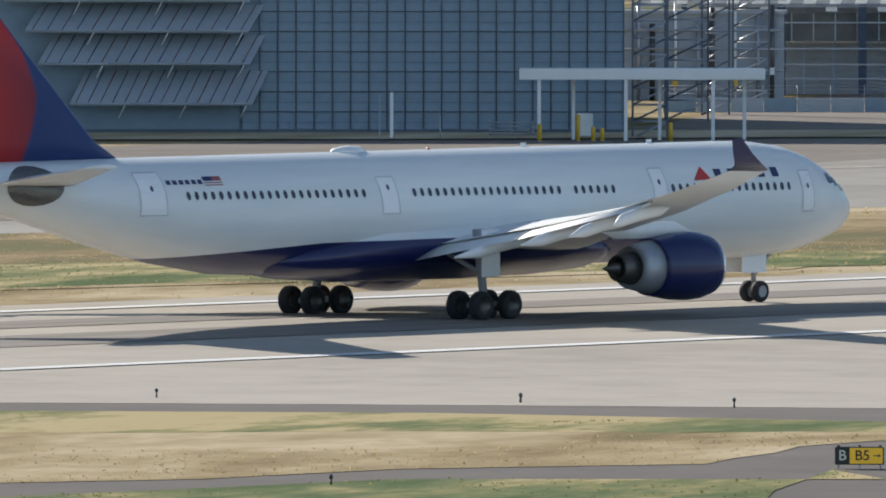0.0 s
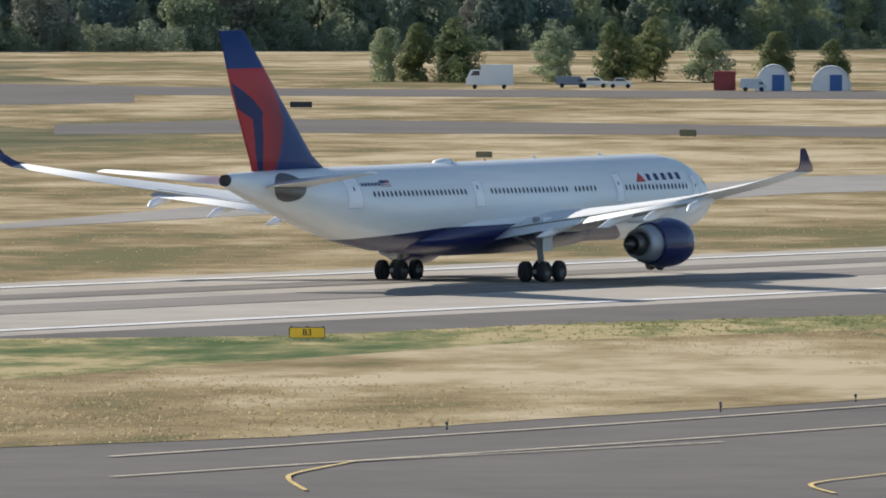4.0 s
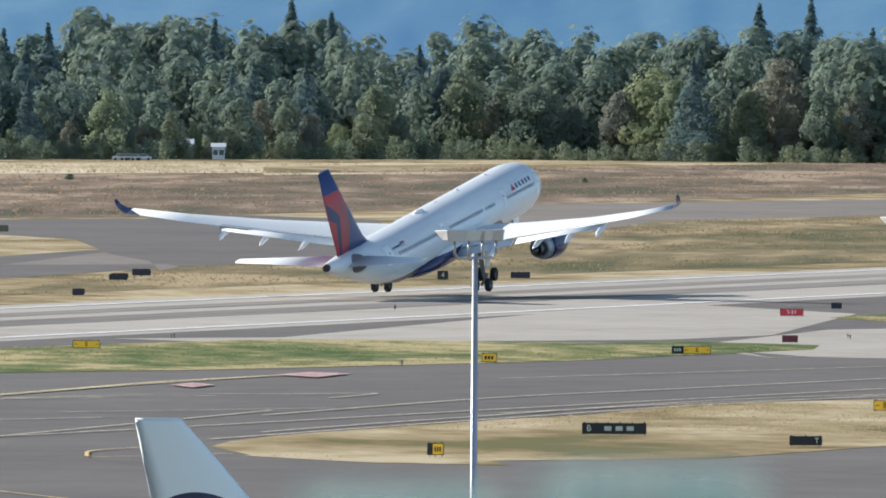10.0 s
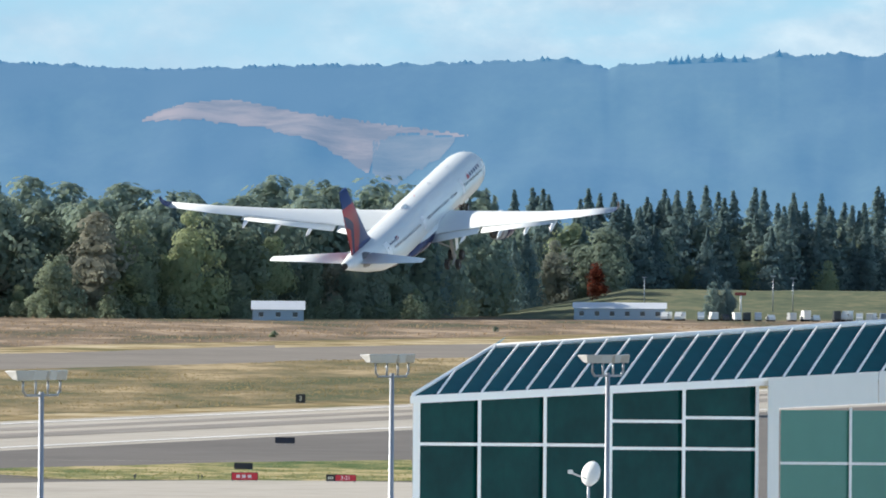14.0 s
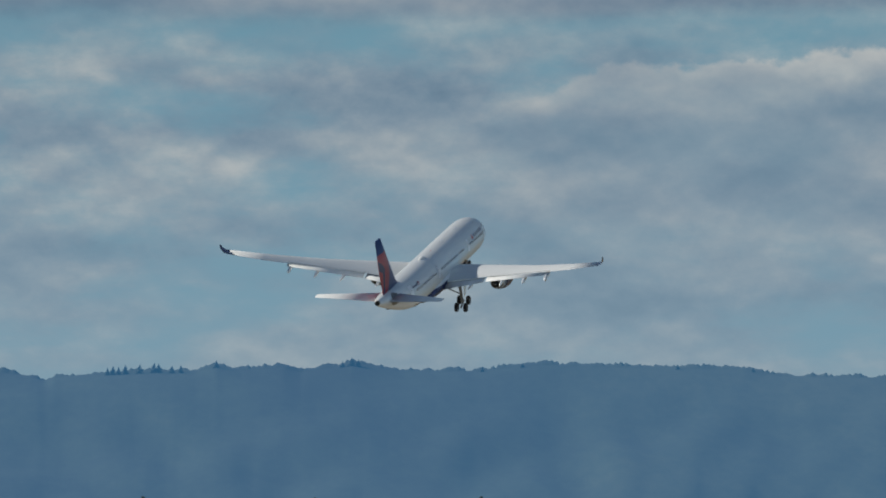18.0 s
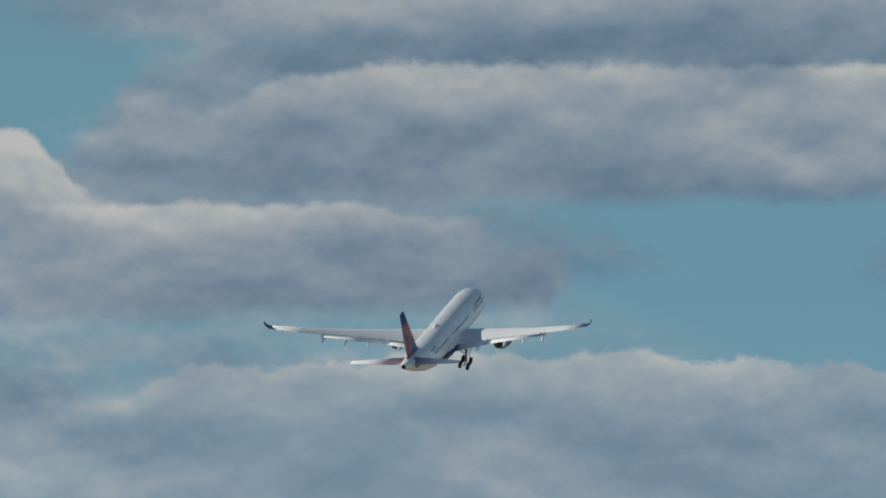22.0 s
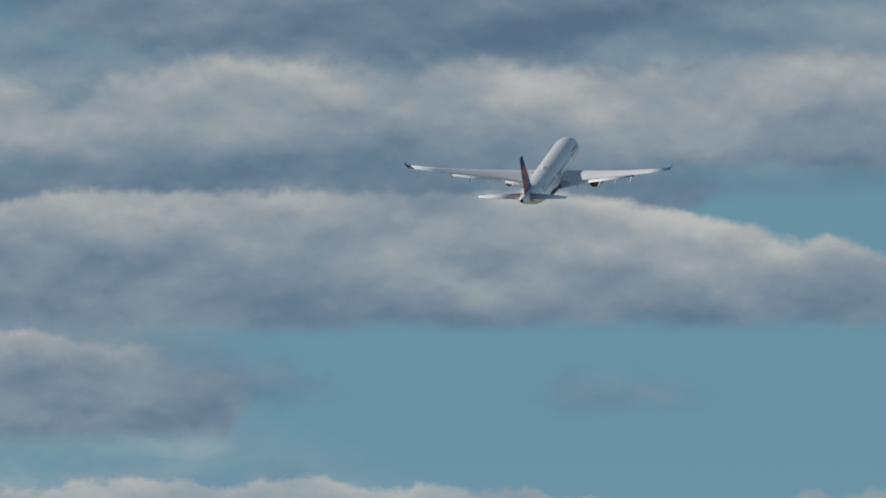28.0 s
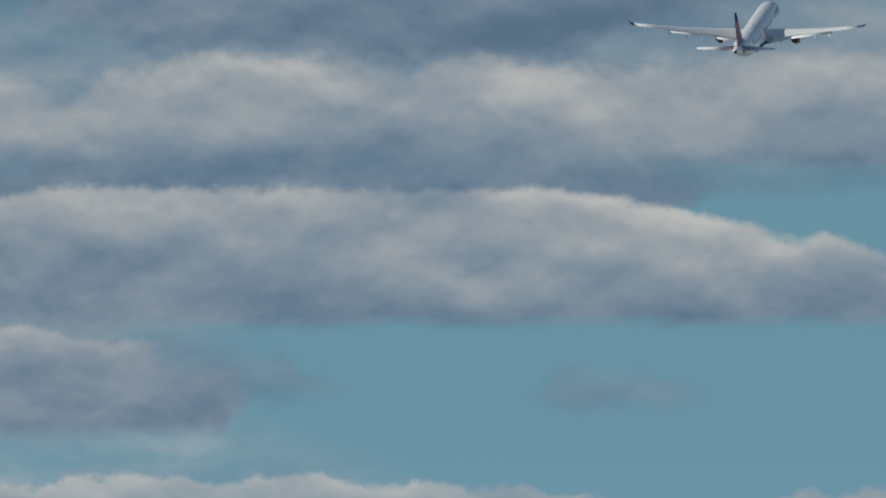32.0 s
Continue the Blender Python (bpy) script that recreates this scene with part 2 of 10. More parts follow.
    front = maths(add, "ADD", maths(add, "MULTIPLY", maths(add, "MAXIMUM", away, 0.0), 1.15), 1.0)
    both = add("ShaderNodeVectorMath", both, None, None, front, operation="SCALE").outputs[0]
    bg = add("ShaderNodeBackground", both, 1.0)
    out = add("ShaderNodeOutputWorld")
    t.links.new(bg.outputs[0], out.inputs[0])


make_world()

# ---- materials ----
def surface(name, rough=0.6, metal=0.0):
    m = bpy.data.materials.new(name)
    m.use_nodes = True
    b = m.node_tree.nodes["Principled BSDF"]
    b.inputs["Roughness"].default_value, b.inputs["Metallic"].default_value = rough, metal
    return m, graph(m.node_tree), b


def plain(name, col, rough=0.6, metal=0.0, vary=0.12, scale=2.0, bump=0.0):
    """One paint or metal with faint stains at two scales."""
    m, add, b = surface(name, rough, metal)
    at = add("ShaderNodeTexCoord").outputs["Object"]
    big = add("ShaderNodeTexNoise", at, None, scale * 0.3, 4.0, 0.6).outputs[0]
    fine = add("ShaderNodeTexNoise", at, None, scale * 4.0, 5.0, 0.6).outputs[0]
    both = maths(add, "ADD", maths(add, "MULTIPLY", big, 0.6), maths(add, "MULTIPLY", fine, 0.4))
    dark, light = tuple(c * (1 - vary) for c in col), tuple(min(1, c * (1 + vary)) for c in col)
    m.node_tree.links.new(ramp(add, both, [(0.3, dark), (0.7, light)]), b.inputs["Base Color"])
    if bump:
        n = add("ShaderNodeBump", bump, 0.1, fine)
        n.inputs["Height"].default_value = 0
        m.node_tree.links.new(fine, n.inputs["Height"])
        m.node_tree.links.new(n.outputs[0], b.inputs["Normal"])
    return m


def varied(name, stops, rough=0.9, scale=0.2, island=0.0, stretch=(1, 1, 1), bump=0.0, fine=12.0, turn=0.0):
    """Grown or weathered stuff: a ramp over noise at two scales."""
    m, add, b = surface(name, rough)
    b.inputs["Specular IOR Level"].default_value = 0.12
    at = add("ShaderNodeTexCoord").outputs["Object"]
    if turn:
        at = add("ShaderNodeMapping", at, None, (0, 0, radians(turn))).outputs[0]
    at = add("ShaderNodeMapping", at, None, None, tuple(stretch)).outputs[0]
    big = add("ShaderNodeTexNoise", at, None, scale, 6.0, 0.68).outputs[0]
    small = add("ShaderNodeTexNoise", at, None, scale * fine, 6.0, 0.68).outputs[0]
    f = maths(add, "ADD", maths(add, "MULTIPLY", big, 0.55), maths(add, "MULTIPLY", small, 0.45))
    if island:
        r = add("ShaderNodeNewGeometry").outputs["Random Per Island"]
        f = maths(add, "ADD", f, maths(add, "MULTIPLY", maths(add, "SUBTRACT", r, 0.5), island))
    m.node_tree.links.new(ramp(add, f, stops), b.inputs["Base Color"])
    if bump:
        n = add("ShaderNodeBump", bump, 0.3, small)
        m.node_tree.links.new(small, n.inputs["Height"])
        m.node_tree.links.new(n.outputs[0], b.inputs["Normal"])
    return m


WHITE = plain("white aircraft paint", (0.80, 0.80, 0.79), 0.28, vary=0.03, scale=0.3)
NAVY = plain("dark blue aircraft paint", (0.010, 0.017, 0.080), 0.25, vary=0.1, scale=0.4)
RED = plain("red aircraft paint", (0.50, 0.035, 0.03), 0.3, vary=0.08, scale=0.4)
WINGGREY = plain("light grey wing paint", (0.72, 0.74, 0.72), 0.5, vary=0.05, scale=0.5)
ALU = plain("bare aluminium", (0.72, 0.73, 0.75), 0.25, 0.9, vary=0.05)
DARKMETAL = plain("dark burnt metal", (0.10, 0.095, 0.09), 0.4, 0.7)
SHADE = plain("slot shade", (0.05, 0.05, 0.055), 0.7)
TYRE = plain("black rubber", (0.018, 0.018, 0.02), 0.8, vary=0.2)
STRUT = plain("grey gear enamel", (0.30, 0.31, 0.32), 0.4)
BLACK = plain("black enamel", (0.02, 0.02, 0.022), 0.35)
PANE = plain("dark cabin glass", (0.045, 0.055, 0.075), 0.12)
STEEL = plain("galvanised steel", (0.34, 0.36, 0.39), 0.45, 0.5)
CREAM = plain("white enamel", (0.78, 0.78, 0.75), 0.4, vary=0.05)
PALE = plain("pale blue-grey steel siding", (0.52, 0.58, 0.62), 0.6, vary=0.06, scale=0.3)
SIDING = plain("blue-grey steel siding", (0.36, 0.45, 0.54), 0.6, vary=0.06, scale=0.3)
YELLOW = plain("yellow sign face", (0.75, 0.45, 0.03), 0.5)
SIGNRED = plain("red sign face", (0.34, 0.02, 0.03), 0.5)
for m, glow in ((YELLOW, (0.11, 0.065, 0.003)), (SIGNRED, (0.09, 0.005, 0.009))):   # guidance signs are lit from inside
    shell = next(n for n in m.node_tree.nodes if n.type == "BSDF_PRINCIPLED")
    shell.inputs["Emission Color"].default_value = (*glow, 1)
    shell.inputs["Emission Strength"].default_value = 1.0
PAINTW = varied("white runway paint", [(0.3, (0.55, 0.54, 0.5)), (0.6, (0.82, 0.81, 0.78))], 0.7, 0.3)
PAINTY = varied("yellow runway paint", [(0.36, (0.34, 0.27, 0.14)), (0.48, (0.66, 0.49, 0.18)), (0.62, (0.80, 0.62, 0.27))], 0.7, 0.3)
PAINTR = varied("worn red and white paint", [(0.40, (0.15, 0.13, 0.12)), (0.47, (0.42, 0.20, 0.17)), (0.56, (0.58, 0.50, 0.46))], 0.7, 1.5)
CONCRETE = varied("pale concrete", [(0.34, (0.305, 0.277, 0.232)), (0.5, (0.40, 0.362, 0.303)), (0.66, (0.46, 0.418, 0.355))], 0.85, 0.02, fine=9.0)
ASPHALT = varied("worn asphalt", [(0.32, (0.108, 0.099, 0.090)), (0.68, (0.178, 0.161, 0.143))], 0.9, 0.02, fine=9.0)
DRY = varied("dry grass", [(0.43, (0.13, 0.12, 0.046)), (0.47, (0.22, 0.160, 0.073)), (0.52, (0.335, 0.262, 0.138)), (0.575, (0.47, 0.385, 0.245))], 0.95, 0.016, fine=5.0, bump=0.4, stretch=(0.5, 0.9, 1), turn=-24)
GREEN = varied("green verge grass", [(0.41, (0.055, 0.095, 0.022)), (0.465, (0.125, 0.148, 0.055)), (0.51, (0.22, 0.205, 0.08)), (0.555, (0.40, 0.325, 0.165))], 0.95, 0.045, fine=5.0, bump=0.4, stretch=(0.45, 1, 1), turn=-24)


from mathutils import geometry


# ---- mesh helpers ----
def mesh_of(name, verts, faces, mat, smooth=False):
    me = bpy.data.meshes.new(name)
    me.from_pydata([tuple(v) for v in verts], [], faces)
    me.materials.append(mat)
    if smooth:
        me.polygons.foreach_set("use_smooth", [True] * len(me.polygons))
    me.update()
    return me


def solid(name, verts, faces, mat, parent=None, label="", smooth=False):
    ob = new(name, mesh_of(name, verts, faces, mat, smooth))
    if parent:
        ob.parent = parent
    return tagged(ob, label)


def part(name, bm, mat, parent=None, label="", smooth=False):
    me = bpy.data.meshes.new(name)
    bmesh.ops.recalc_face_normals(bm, faces=bm.faces)
    bm.to_mesh(me)
    bm.free()
    me.materials.append(mat)
    if smooth:
        me.polygons.foreach_set("use_smooth", [True] * len(me.polygons))
    ob = new(name, me)
    if parent:
        ob.parent = parent
    return tagged(ob, label)


def thing(name, x, y, z=0.0, turn=0.0, label="", category="", group="", kind=""):
    ob = new(name)
    ob.empty_display_size = 0.5
    ob.matrix_basis = pose(x, y, z, 0, 0, turn)
    return tagged(ob, label, category, group, kind)


BOX_FACES = [(0, 3, 2, 1), (4, 5, 6, 7), (0, 1, 5, 4), (1, 2, 6, 5), (2, 3, 7, 6), (3, 0, 4, 7)]


def box_verts(x0, x1, y0, y1, z0, z1):
    return [(x0, y0, z0), (x1, y0, z0), (x1, y1, z0), (x0, y1, z0), (x0, y0, z1), (x1, y0, z1), (x1, y1, z1), (x0, y1, z1)]


def box(name, x0, x1, y0, y1, z0, z1, mat, parent=None, label="", bevel=0.0):
    if bevel:
        bm = bmesh.new()
        vs = [bm.verts.new(v) for v in box_verts(x0, x1, y0, y1, z0, z1)]
        for f in BOX_FACES:
            bm.faces.new([vs[i] for i in f])
        bmesh.ops.bevel(bm, geom=bm.edges[:], offset=bevel, segments=2, affect="EDGES")
        return part(name, bm, mat, parent, label)
    return solid(name, box_verts(x0, x1, y0, y1, z0, z1), BOX_FACES, mat, parent, label)


def boxes(name, list_of, mat, parent=None, label=""):
    verts, faces = [], []
    for b in list_of:
        n = len(verts)
        verts += box_verts(*b)
        faces += [tuple(i + n for i in f) for f in BOX_FACES]
    return solid(name, verts, faces, mat, parent, label)


def lofted(rings, close=True, caps=True):
    """Rings of equal length joined into a skin."""
    n = len(rings[0])
    verts = [v for r in rings for v in r]
    faces = []
    for i in range(len(rings) - 1):
        for j in range(n if close else n - 1):
            k = (j + 1) % n
            faces.append((i * n + j, i * n + k, (i + 1) * n + k, (i + 1) * n + j))
    if caps:
        faces += [tuple(range(n))[::-1], tuple((len(rings) - 1) * n + j for j in range(n))]
    return verts, faces


def skin(name, rings, mat, parent=None, label="", smooth=True, caps=True):
    v, f = lofted(rings, True, caps)
    me = bpy.data.meshes.new(name)
    me.from_pydata([tuple(p) for p in v], [], f)
    bm = bmesh.new()
    bm.from_mesh(me)
    bmesh.ops.recalc_face_normals(bm, faces=bm.faces)
    bm.to_mesh(me)
    bm.free()
    me.materials.append(mat)
    if smooth:
        me.polygons.foreach_set("use_smooth", [len(p.vertices) == 4 for p in me.polygons])
    ob = new(name, me)
    if parent:
        ob.parent = parent
    return tagged(ob, label)


def rod(name, a, b, r, mat, parent=None, label="", r2=None, sides=10):
    a, b = Vector(a), Vector(b)
    d = (b - a).normalized()
    u = d.orthogonal().normalized()
    w = d.cross(u)
    r2 = r if r2 is None else r2
    ring = lambda p, q: [p + (u * math.cos(k * 2 * math.pi / sides) + w * math.sin(k * 2 * math.pi / sides)) * q for k in range(sides)]
    return skin(name, [ring(a, r), ring(b, r2)], mat, parent, label)


def turned(name, profile, axis_at, mat, parent=None, label="", sides=24, axis="x", squash=1.0):
    """A body turned round an axis; profile of (along, radius)."""
    rings = []
    for s, r in profile:
        ring = []
        for k in range(sides):
            a = 2 * math.pi * k / sides
            c, d = r * math.cos(a), r * math.sin(a) * squash
            ring.append({"x": (s, c, d), "y": (c, s, d), "z": (c, d, s)}[axis])
        rings.append([tuple(Vector(p) + Vector(axis_at)) for p in ring])
    return skin(name, rings, mat, parent, label)


LAYERS = []


GROUND = []


def sheet(name, outline, z, mat, parent=None, label=""):
    """A flat piece of ground surface from its outline (x, y), each a hair above the one laid before."""
    LAYERS.append(name)
    z = z + 0.0006 * len(LAYERS) if z else 0.0
    GROUND.append((np.array(outline, float), mat.name, z))
    n = len(outline)
    vs, _, fs, *_ = geometry.delaunay_2d_cdt([Vector(p) for p in outline], [(i, (i + 1) % n) for i in range(n)], [list(range(n))], 1, 0.01)
    faces = []
    for f in fs:
        (ax, ay), (bx, by), (cx, cy) = vs[f[0]], vs[f[1]], vs[f[2]]
        faces.append(tuple(f) if (bx - ax) * (cy - ay) - (by - ay) * (cx - ax) > 0 else tuple(f)[::-1])
    return solid(name, [(v.x, v.y, z) for v in vs], faces, mat, parent, label)


def stripe(name, pts, width, z, mat, parent=None, label=""):
    """A painted line along points."""
    LAYERS.append(name)
    z = z + 0.0006 * len(LAYERS)
    verts, faces = [], []
    for i, p in enumerate(pts):
        a, b = Vector(pts[max(i - 1, 0)]), Vector(pts[min(i + 1, len(pts) - 1)])
        d = (b - a).normalized()
        s = Vector((-d.y, d.x)) * width / 2
        verts += [(p[0] - s.x, p[1] - s.y, z), (p[0] + s.x, p[1] + s.y, z)]
        if i:
            n = 2 * i
            faces.append((n - 2, n, n + 1, n - 1))
    return solid(name, verts, faces, mat, parent, label)


def polar(yaw, dist):
    a = radians(yaw)
    return dist * math.sin(a), dist * math.cos(a)


def facing(name, yaw, dist, z=0.0, label="", category="", group="", kind="", spin=0.0):
    """A thing at a bearing and distance; its x runs across the line of sight, its y away."""
    x, y = polar(yaw, dist)
    return thing(name, x, y, z, spin - yaw, label, category, group, kind)


STRAW = varied("pale straw", [(0.40, (0.36, 0.285, 0.165)), (0.5, (0.50, 0.41, 0.265)), (0.60, (0.62, 0.53, 0.37))], 0.95, 0.02, fine=5.0, stretch=(0.12, 1, 1), turn=-21)
SCRUB = varied("brown weeds", [(0.42, (0.085, 0.082, 0.048)), (0.47, (0.14, 0.105, 0.068)), (0.53, (0.20, 0.145, 0.098)), (0.585, (0.34, 0.255, 0.17))], 0.95, 0.012, fine=4.0, stretch=(0.16, 1, 1), turn=-19)
RUBBER = varied("rubber-stained concrete", [(0.40, (0.16, 0.145, 0.125)), (0.60, (0.30, 0.27, 0.235))], 0.85, 0.02, stretch=(0.08, 2.0, 1))
OLIVE = varied("olive grass", [(0.43, (0.07, 0.078, 0.03)), (0.48, (0.115, 0.108, 0.048)), (0.53, (0.17, 0.138, 0.068)), (0.58, (0.28, 0.22, 0.115))], 0.95, 0.012, fine=4.0, stretch=(0.4, 0.7, 1))
ROUGH = varied("rough mown grass", [(0.42, (0.085, 0.09, 0.04)), (0.47, (0.15, 0.125, 0.062)), (0.53, (0.235, 0.18, 0.095)), (0.585, (0.37, 0.285, 0.16))], 0.95, 0.013, fine=4.0, stretch=(0.2, 1, 1), turn=-16)
WORN = varied("dusty worn asphalt", [(0.34, (0.165, 0.145, 0.123)), (0.66, (0.25, 0.22, 0.185))], 0.9, 0.015, fine=8.0)
PAINTW2 = varied("faded white paint", [(0.38, (0.24, 0.21, 0.165)), (0.50, (0.52, 0.46, 0.34)), (0.62, (0.64, 0.57, 0.42))], 0.8, 0.7)
GREYCON = varied("weathered grey concrete", [(0.34, (0.225, 0.212, 0.19)), (0.5, (0.30, 0.282, 0.25)), (0.66, (0.36, 0.337, 0.30))], 0.85, 0.03, fine=7.0)
PAINTD = varied("worn holding-line paint", [(0.38, (0.26, 0.22, 0.16)), (0.52, (0.66, 0.55, 0.33))], 0.8, 0.35)


def curve_stripe(name, pts, width, z, mat):
    """A painted line, rounded through its points."""
    if len(pts) > 2:
        fine = []
        for i in range(len(pts) - 1):
            p0, p1, p2, p3 = (Vector(pts[max(0, min(len(pts) - 1, i + k))]) for k in (-1, 0, 1, 2))
            for s in range(8):
                u = s / 8
                fine.append(0.5 * ((2 * p1) + (p2 - p0) * u + (2 * p0 - 5 * p1 + 4 * p2 - p3) * u * u + (3 * p1 - p0 - 3 * p2 + p3) * u ** 3))
        pts = fine + [Vector(pts[-1])]
    return stripe(name, pts, width, z, mat)


def holding_line(pts, z):
    """A thin unbroken line with a row of short bars beside it."""
    LAYERS.append("holding_line")
    z = z + 0.0006 * len(LAYERS)
    verts, faces = [], []

    def bar(p, q, off, half):
        d = (q - p).normalized()
        n = Vector((-d.y, d.x))
        k = len(verts)
        verts.extend([(*(c + n * (off + h)), z) for c, h in ((p, -half), (q, -half), (q, half), (p, half))])
        faces.append((k, k + 1, k + 2, k + 3))
    for a, b in zip(pts, pts[1:]):
        a, b = Vector(a), Vector(b)
        bar(a, b, -0.32, 0.16)
        n = int((b - a).length / 1.5)
        for i in range(n):
            bar(a + (b - a) * (i / n), a + (b - a) * ((i + 0.55) / n), 0.28, 0.30)
    tagged(solid("holding_line", verts, faces, PAINTD), "worn yellow holding line with a row of bars", "marking", kind="structure")


# ---- ground ----
NEAR, FAR = 375.2, 420.9
tagged(sheet("ground", [(-900, -400), (4990, -400), (4990, 3400), (-900, 3400)], 0.0, DRY), "dry grass airfield ground reaching the far hills", "ground", kind="structure")
tagged(sheet("olive_field", [(1737.0, 1553.0), (1810.8, 1466.3), (1885.0, 1369.5), (1954.1, 1269.0), (1980.2, 1227.8), (1882.7, 1138.3), (1764.5, 1082.3), (1662.4, 1000.1), (1551.7, 931.8), (1422.2, 894.3), (1310.6, 827.6), (1223.0, 721.6), (1096.9, 678.9), (1102.6, 743.7), (1048.1, 818.8), (991.5, 886.5)], 0.002, OLIVE), "dull olive-green grass field behind the cargo apron", "grass", kind="structure")
tagged(sheet("perimeter_road", [(1397.1, 1258.0), (1440.2, 1208.4), (1481.5, 1157.4), (1521.0, 1105.0), (1589.7, 1155.0), (1548.4, 1209.8), (1505.3, 1263.1), (1460.3, 1314.8)], 0.006, WORN), "grey perimeter road beyond the cargo apron", "road", kind="structure")
tagged(stripe("road_line", [(1441.7, 1298.1), (1486.1, 1247.0), (1518.3, 1207.7)], 3.0, 0.01, PAINTW2), "pale edge of the perimeter road", "marking", kind="structure")
tagged(sheet("taxiway", [(200, 120), (1500, 120), (1700, 230), (1700, 372), (200, 372)], 0.01, ASPHALT), "dark worn asphalt taxiway beside the runway", "taxiway", kind="structure")
tagged(sheet("runway", [(-600, 370.5), (4300, 370.5), (4300, 427), (-600, 427)], 0.016, CONCRETE), "pale concrete runway", "runway", kind="structure")
tagged(sheet("runway_connector", [(100, 371), (100, 343), (359, 353.6), (369.5, 339.4), (379.3, 324.7), (374.7, 320.2), (376.3, 310.2), (375.1, 298.6), (374.8, 303.4), (400.7, 301.8), (429.2, 300.5), (469.1, 299), (462.2, 301.9), (466.9, 316.9), (471.1, 325), (470.1, 333.6), (482.8, 344.9), (497.3, 355.6), (513.7, 365.6), (522.4, 364.9), (527.6, 367.5), (560, 372)], 0.022, CONCRETE), "pale concrete runway connector", "taxiway", kind="structure")
tagged(sheet("grass_verge", [(349.8, 353.8), (364.1, 334.4), (370.4, 317.2), (369.2, 311.5), (363.4, 307.1), (357.8, 307.3), (353.2, 306.6), (348.7, 303.9), (345.1, 302.6), (341, 300.4), (330.7, 306), (320.7, 306.2), (308.6, 312.2)], 0.03, DRY), "dry yellow grass verge", "grass", kind="structure")
tagged(sheet("grass_verge", [(349.8, 353.8), (364.1, 334.4), (370.4, 317.2), (369.2, 311.5), (365.6, 310.1), (361.9, 314.2), (358, 316.8), (351.8, 325.5), (344.9, 330.8), (336.2, 340.1)], 0.034, GREEN), "green grass verge", "grass", kind="structure")
tagged(sheet("grass_verge", [(297.5, 300.9), (307.3, 302.7), (317.4, 301.7), (325.4, 301.1), (330.8, 295.4), (337.1, 288.6), (340.7, 294.2), (328.5, 286.3), (306.5, 268.8), (286.7, 290)], 0.034, GREEN), "green grass verge", "grass", kind="structure")
tagged(sheet("grass_verge", [(499.9, 344), (509.3, 350.1), (517.8, 354.2), (536.4, 360.6), (553.5, 365), (579.1, 369.1), (598.3, 369.6), (614.8, 357.8), (644.1, 355.9), (668.3, 350.2), (694.2, 341.7), (680.8, 329.5), (662, 318.2), (648.1, 311), (627, 303.7), (620.4, 305), (642.6, 309.6), (632.6, 306.8), (618.6, 297), (619.9, 294.7), (610.4, 292.7), (597.6, 293.1), (567.8, 285.8), (537.1, 285.5), (516.3, 286.3), (490.8, 285.6), (470.4, 290.5), (474.3, 302.3), (468.9, 309.2), (475.4, 319.6), (484.1, 329.9), (490.8, 337)], 0.03, DRY), "dry yellow grass verge", "grass", kind="structure")
tagged(sheet("grass_verge", [(499.9, 344), (509.3, 350.1), (517.8, 354.2), (536.4, 360.6), (553.5, 365), (579.1, 369.1), (598.3, 369.6), (614.8, 357.8), (644.1, 355.9), (668.3, 350.2), (694.2, 341.7), (680.8, 329.5), (662, 318.2), (649.7, 312.3), (651.5, 317.1), (651.8, 335.4), (615.9, 341.5), (539.6, 333.3), (533.1, 341.4), (498.3, 325.4), (480, 307.4), (468.9, 309.2), (475.4, 319.6), (484.1, 329.9), (490.8, 337)], 0.034, GREEN), "green grass verge", "grass", kind="structure")
tagged(sheet("grass_verge", [(448.1, 228.4), (472.7, 238.9), (496.7, 244.5), (504.3, 245.4), (528.6, 246.7), (556.8, 254.9), (582.3, 254.2), (593.8, 250.8), (583.9, 250.2), (595.5, 251.1), (602.3, 246.2), (600.6, 233.1), (604, 239.1), (604.7, 233.2), (597, 227.2), (582.6, 219.4), (556.8, 207.6), (489.1, 202.4), (477.5, 223), (446.8, 226.6)], 0.03, DRY), "dry yellow grass verge", "grass", kind="structure")
tagged(sheet("grass_verge", [(577.2, 252.2), (583.9, 250.2), (595.5, 251.1), (602.3, 246.2), (600.6, 233.1), (604, 239.1), (604.7, 233.2), (597, 227.2), (586.7, 221.5), (582.9, 224.8), (588, 234.3), (579.9, 234), (573.5, 240.3)], 0.034, GREEN), "green grass verge", "grass", kind="structure")
tagged(sheet("grass_verge", [(714.9, 255.5), (725.3, 258.1), (738, 259.7), (771.2, 259.9), (795.7, 257.6), (821.5, 260), (846.7, 252.8), (832.8, 256.8), (870.8, 240.5), (854.2, 246), (849.9, 230.5), (845, 216.4), (745.7, 191), (684.4, 189), (783.8, 216.4), (732.2, 220.4), (708.3, 221.8), (697.1, 232), (689.5, 228.3), (690.3, 237.2), (698.8, 247.7), (700.3, 247.8)], 0.03, DRY), "dry yellow grass verge", "grass", kind="structure")
tagged(sheet("grass_verge", [(889.3, 349.4), (924.9, 359.2), (949.6, 361.5), (981.8, 358.8), (1004.3, 353.5), (1008.2, 344.8), (1005.9, 325.7), (1018.1, 322.2), (1010.3, 307.4), (993.4, 302.8), (942.7, 307.6), (901, 320.8), (881.3, 331.6), (870.1, 337), (880.8, 345.7)], 0.034, GREEN), "green grass verge", "grass", kind="structure")
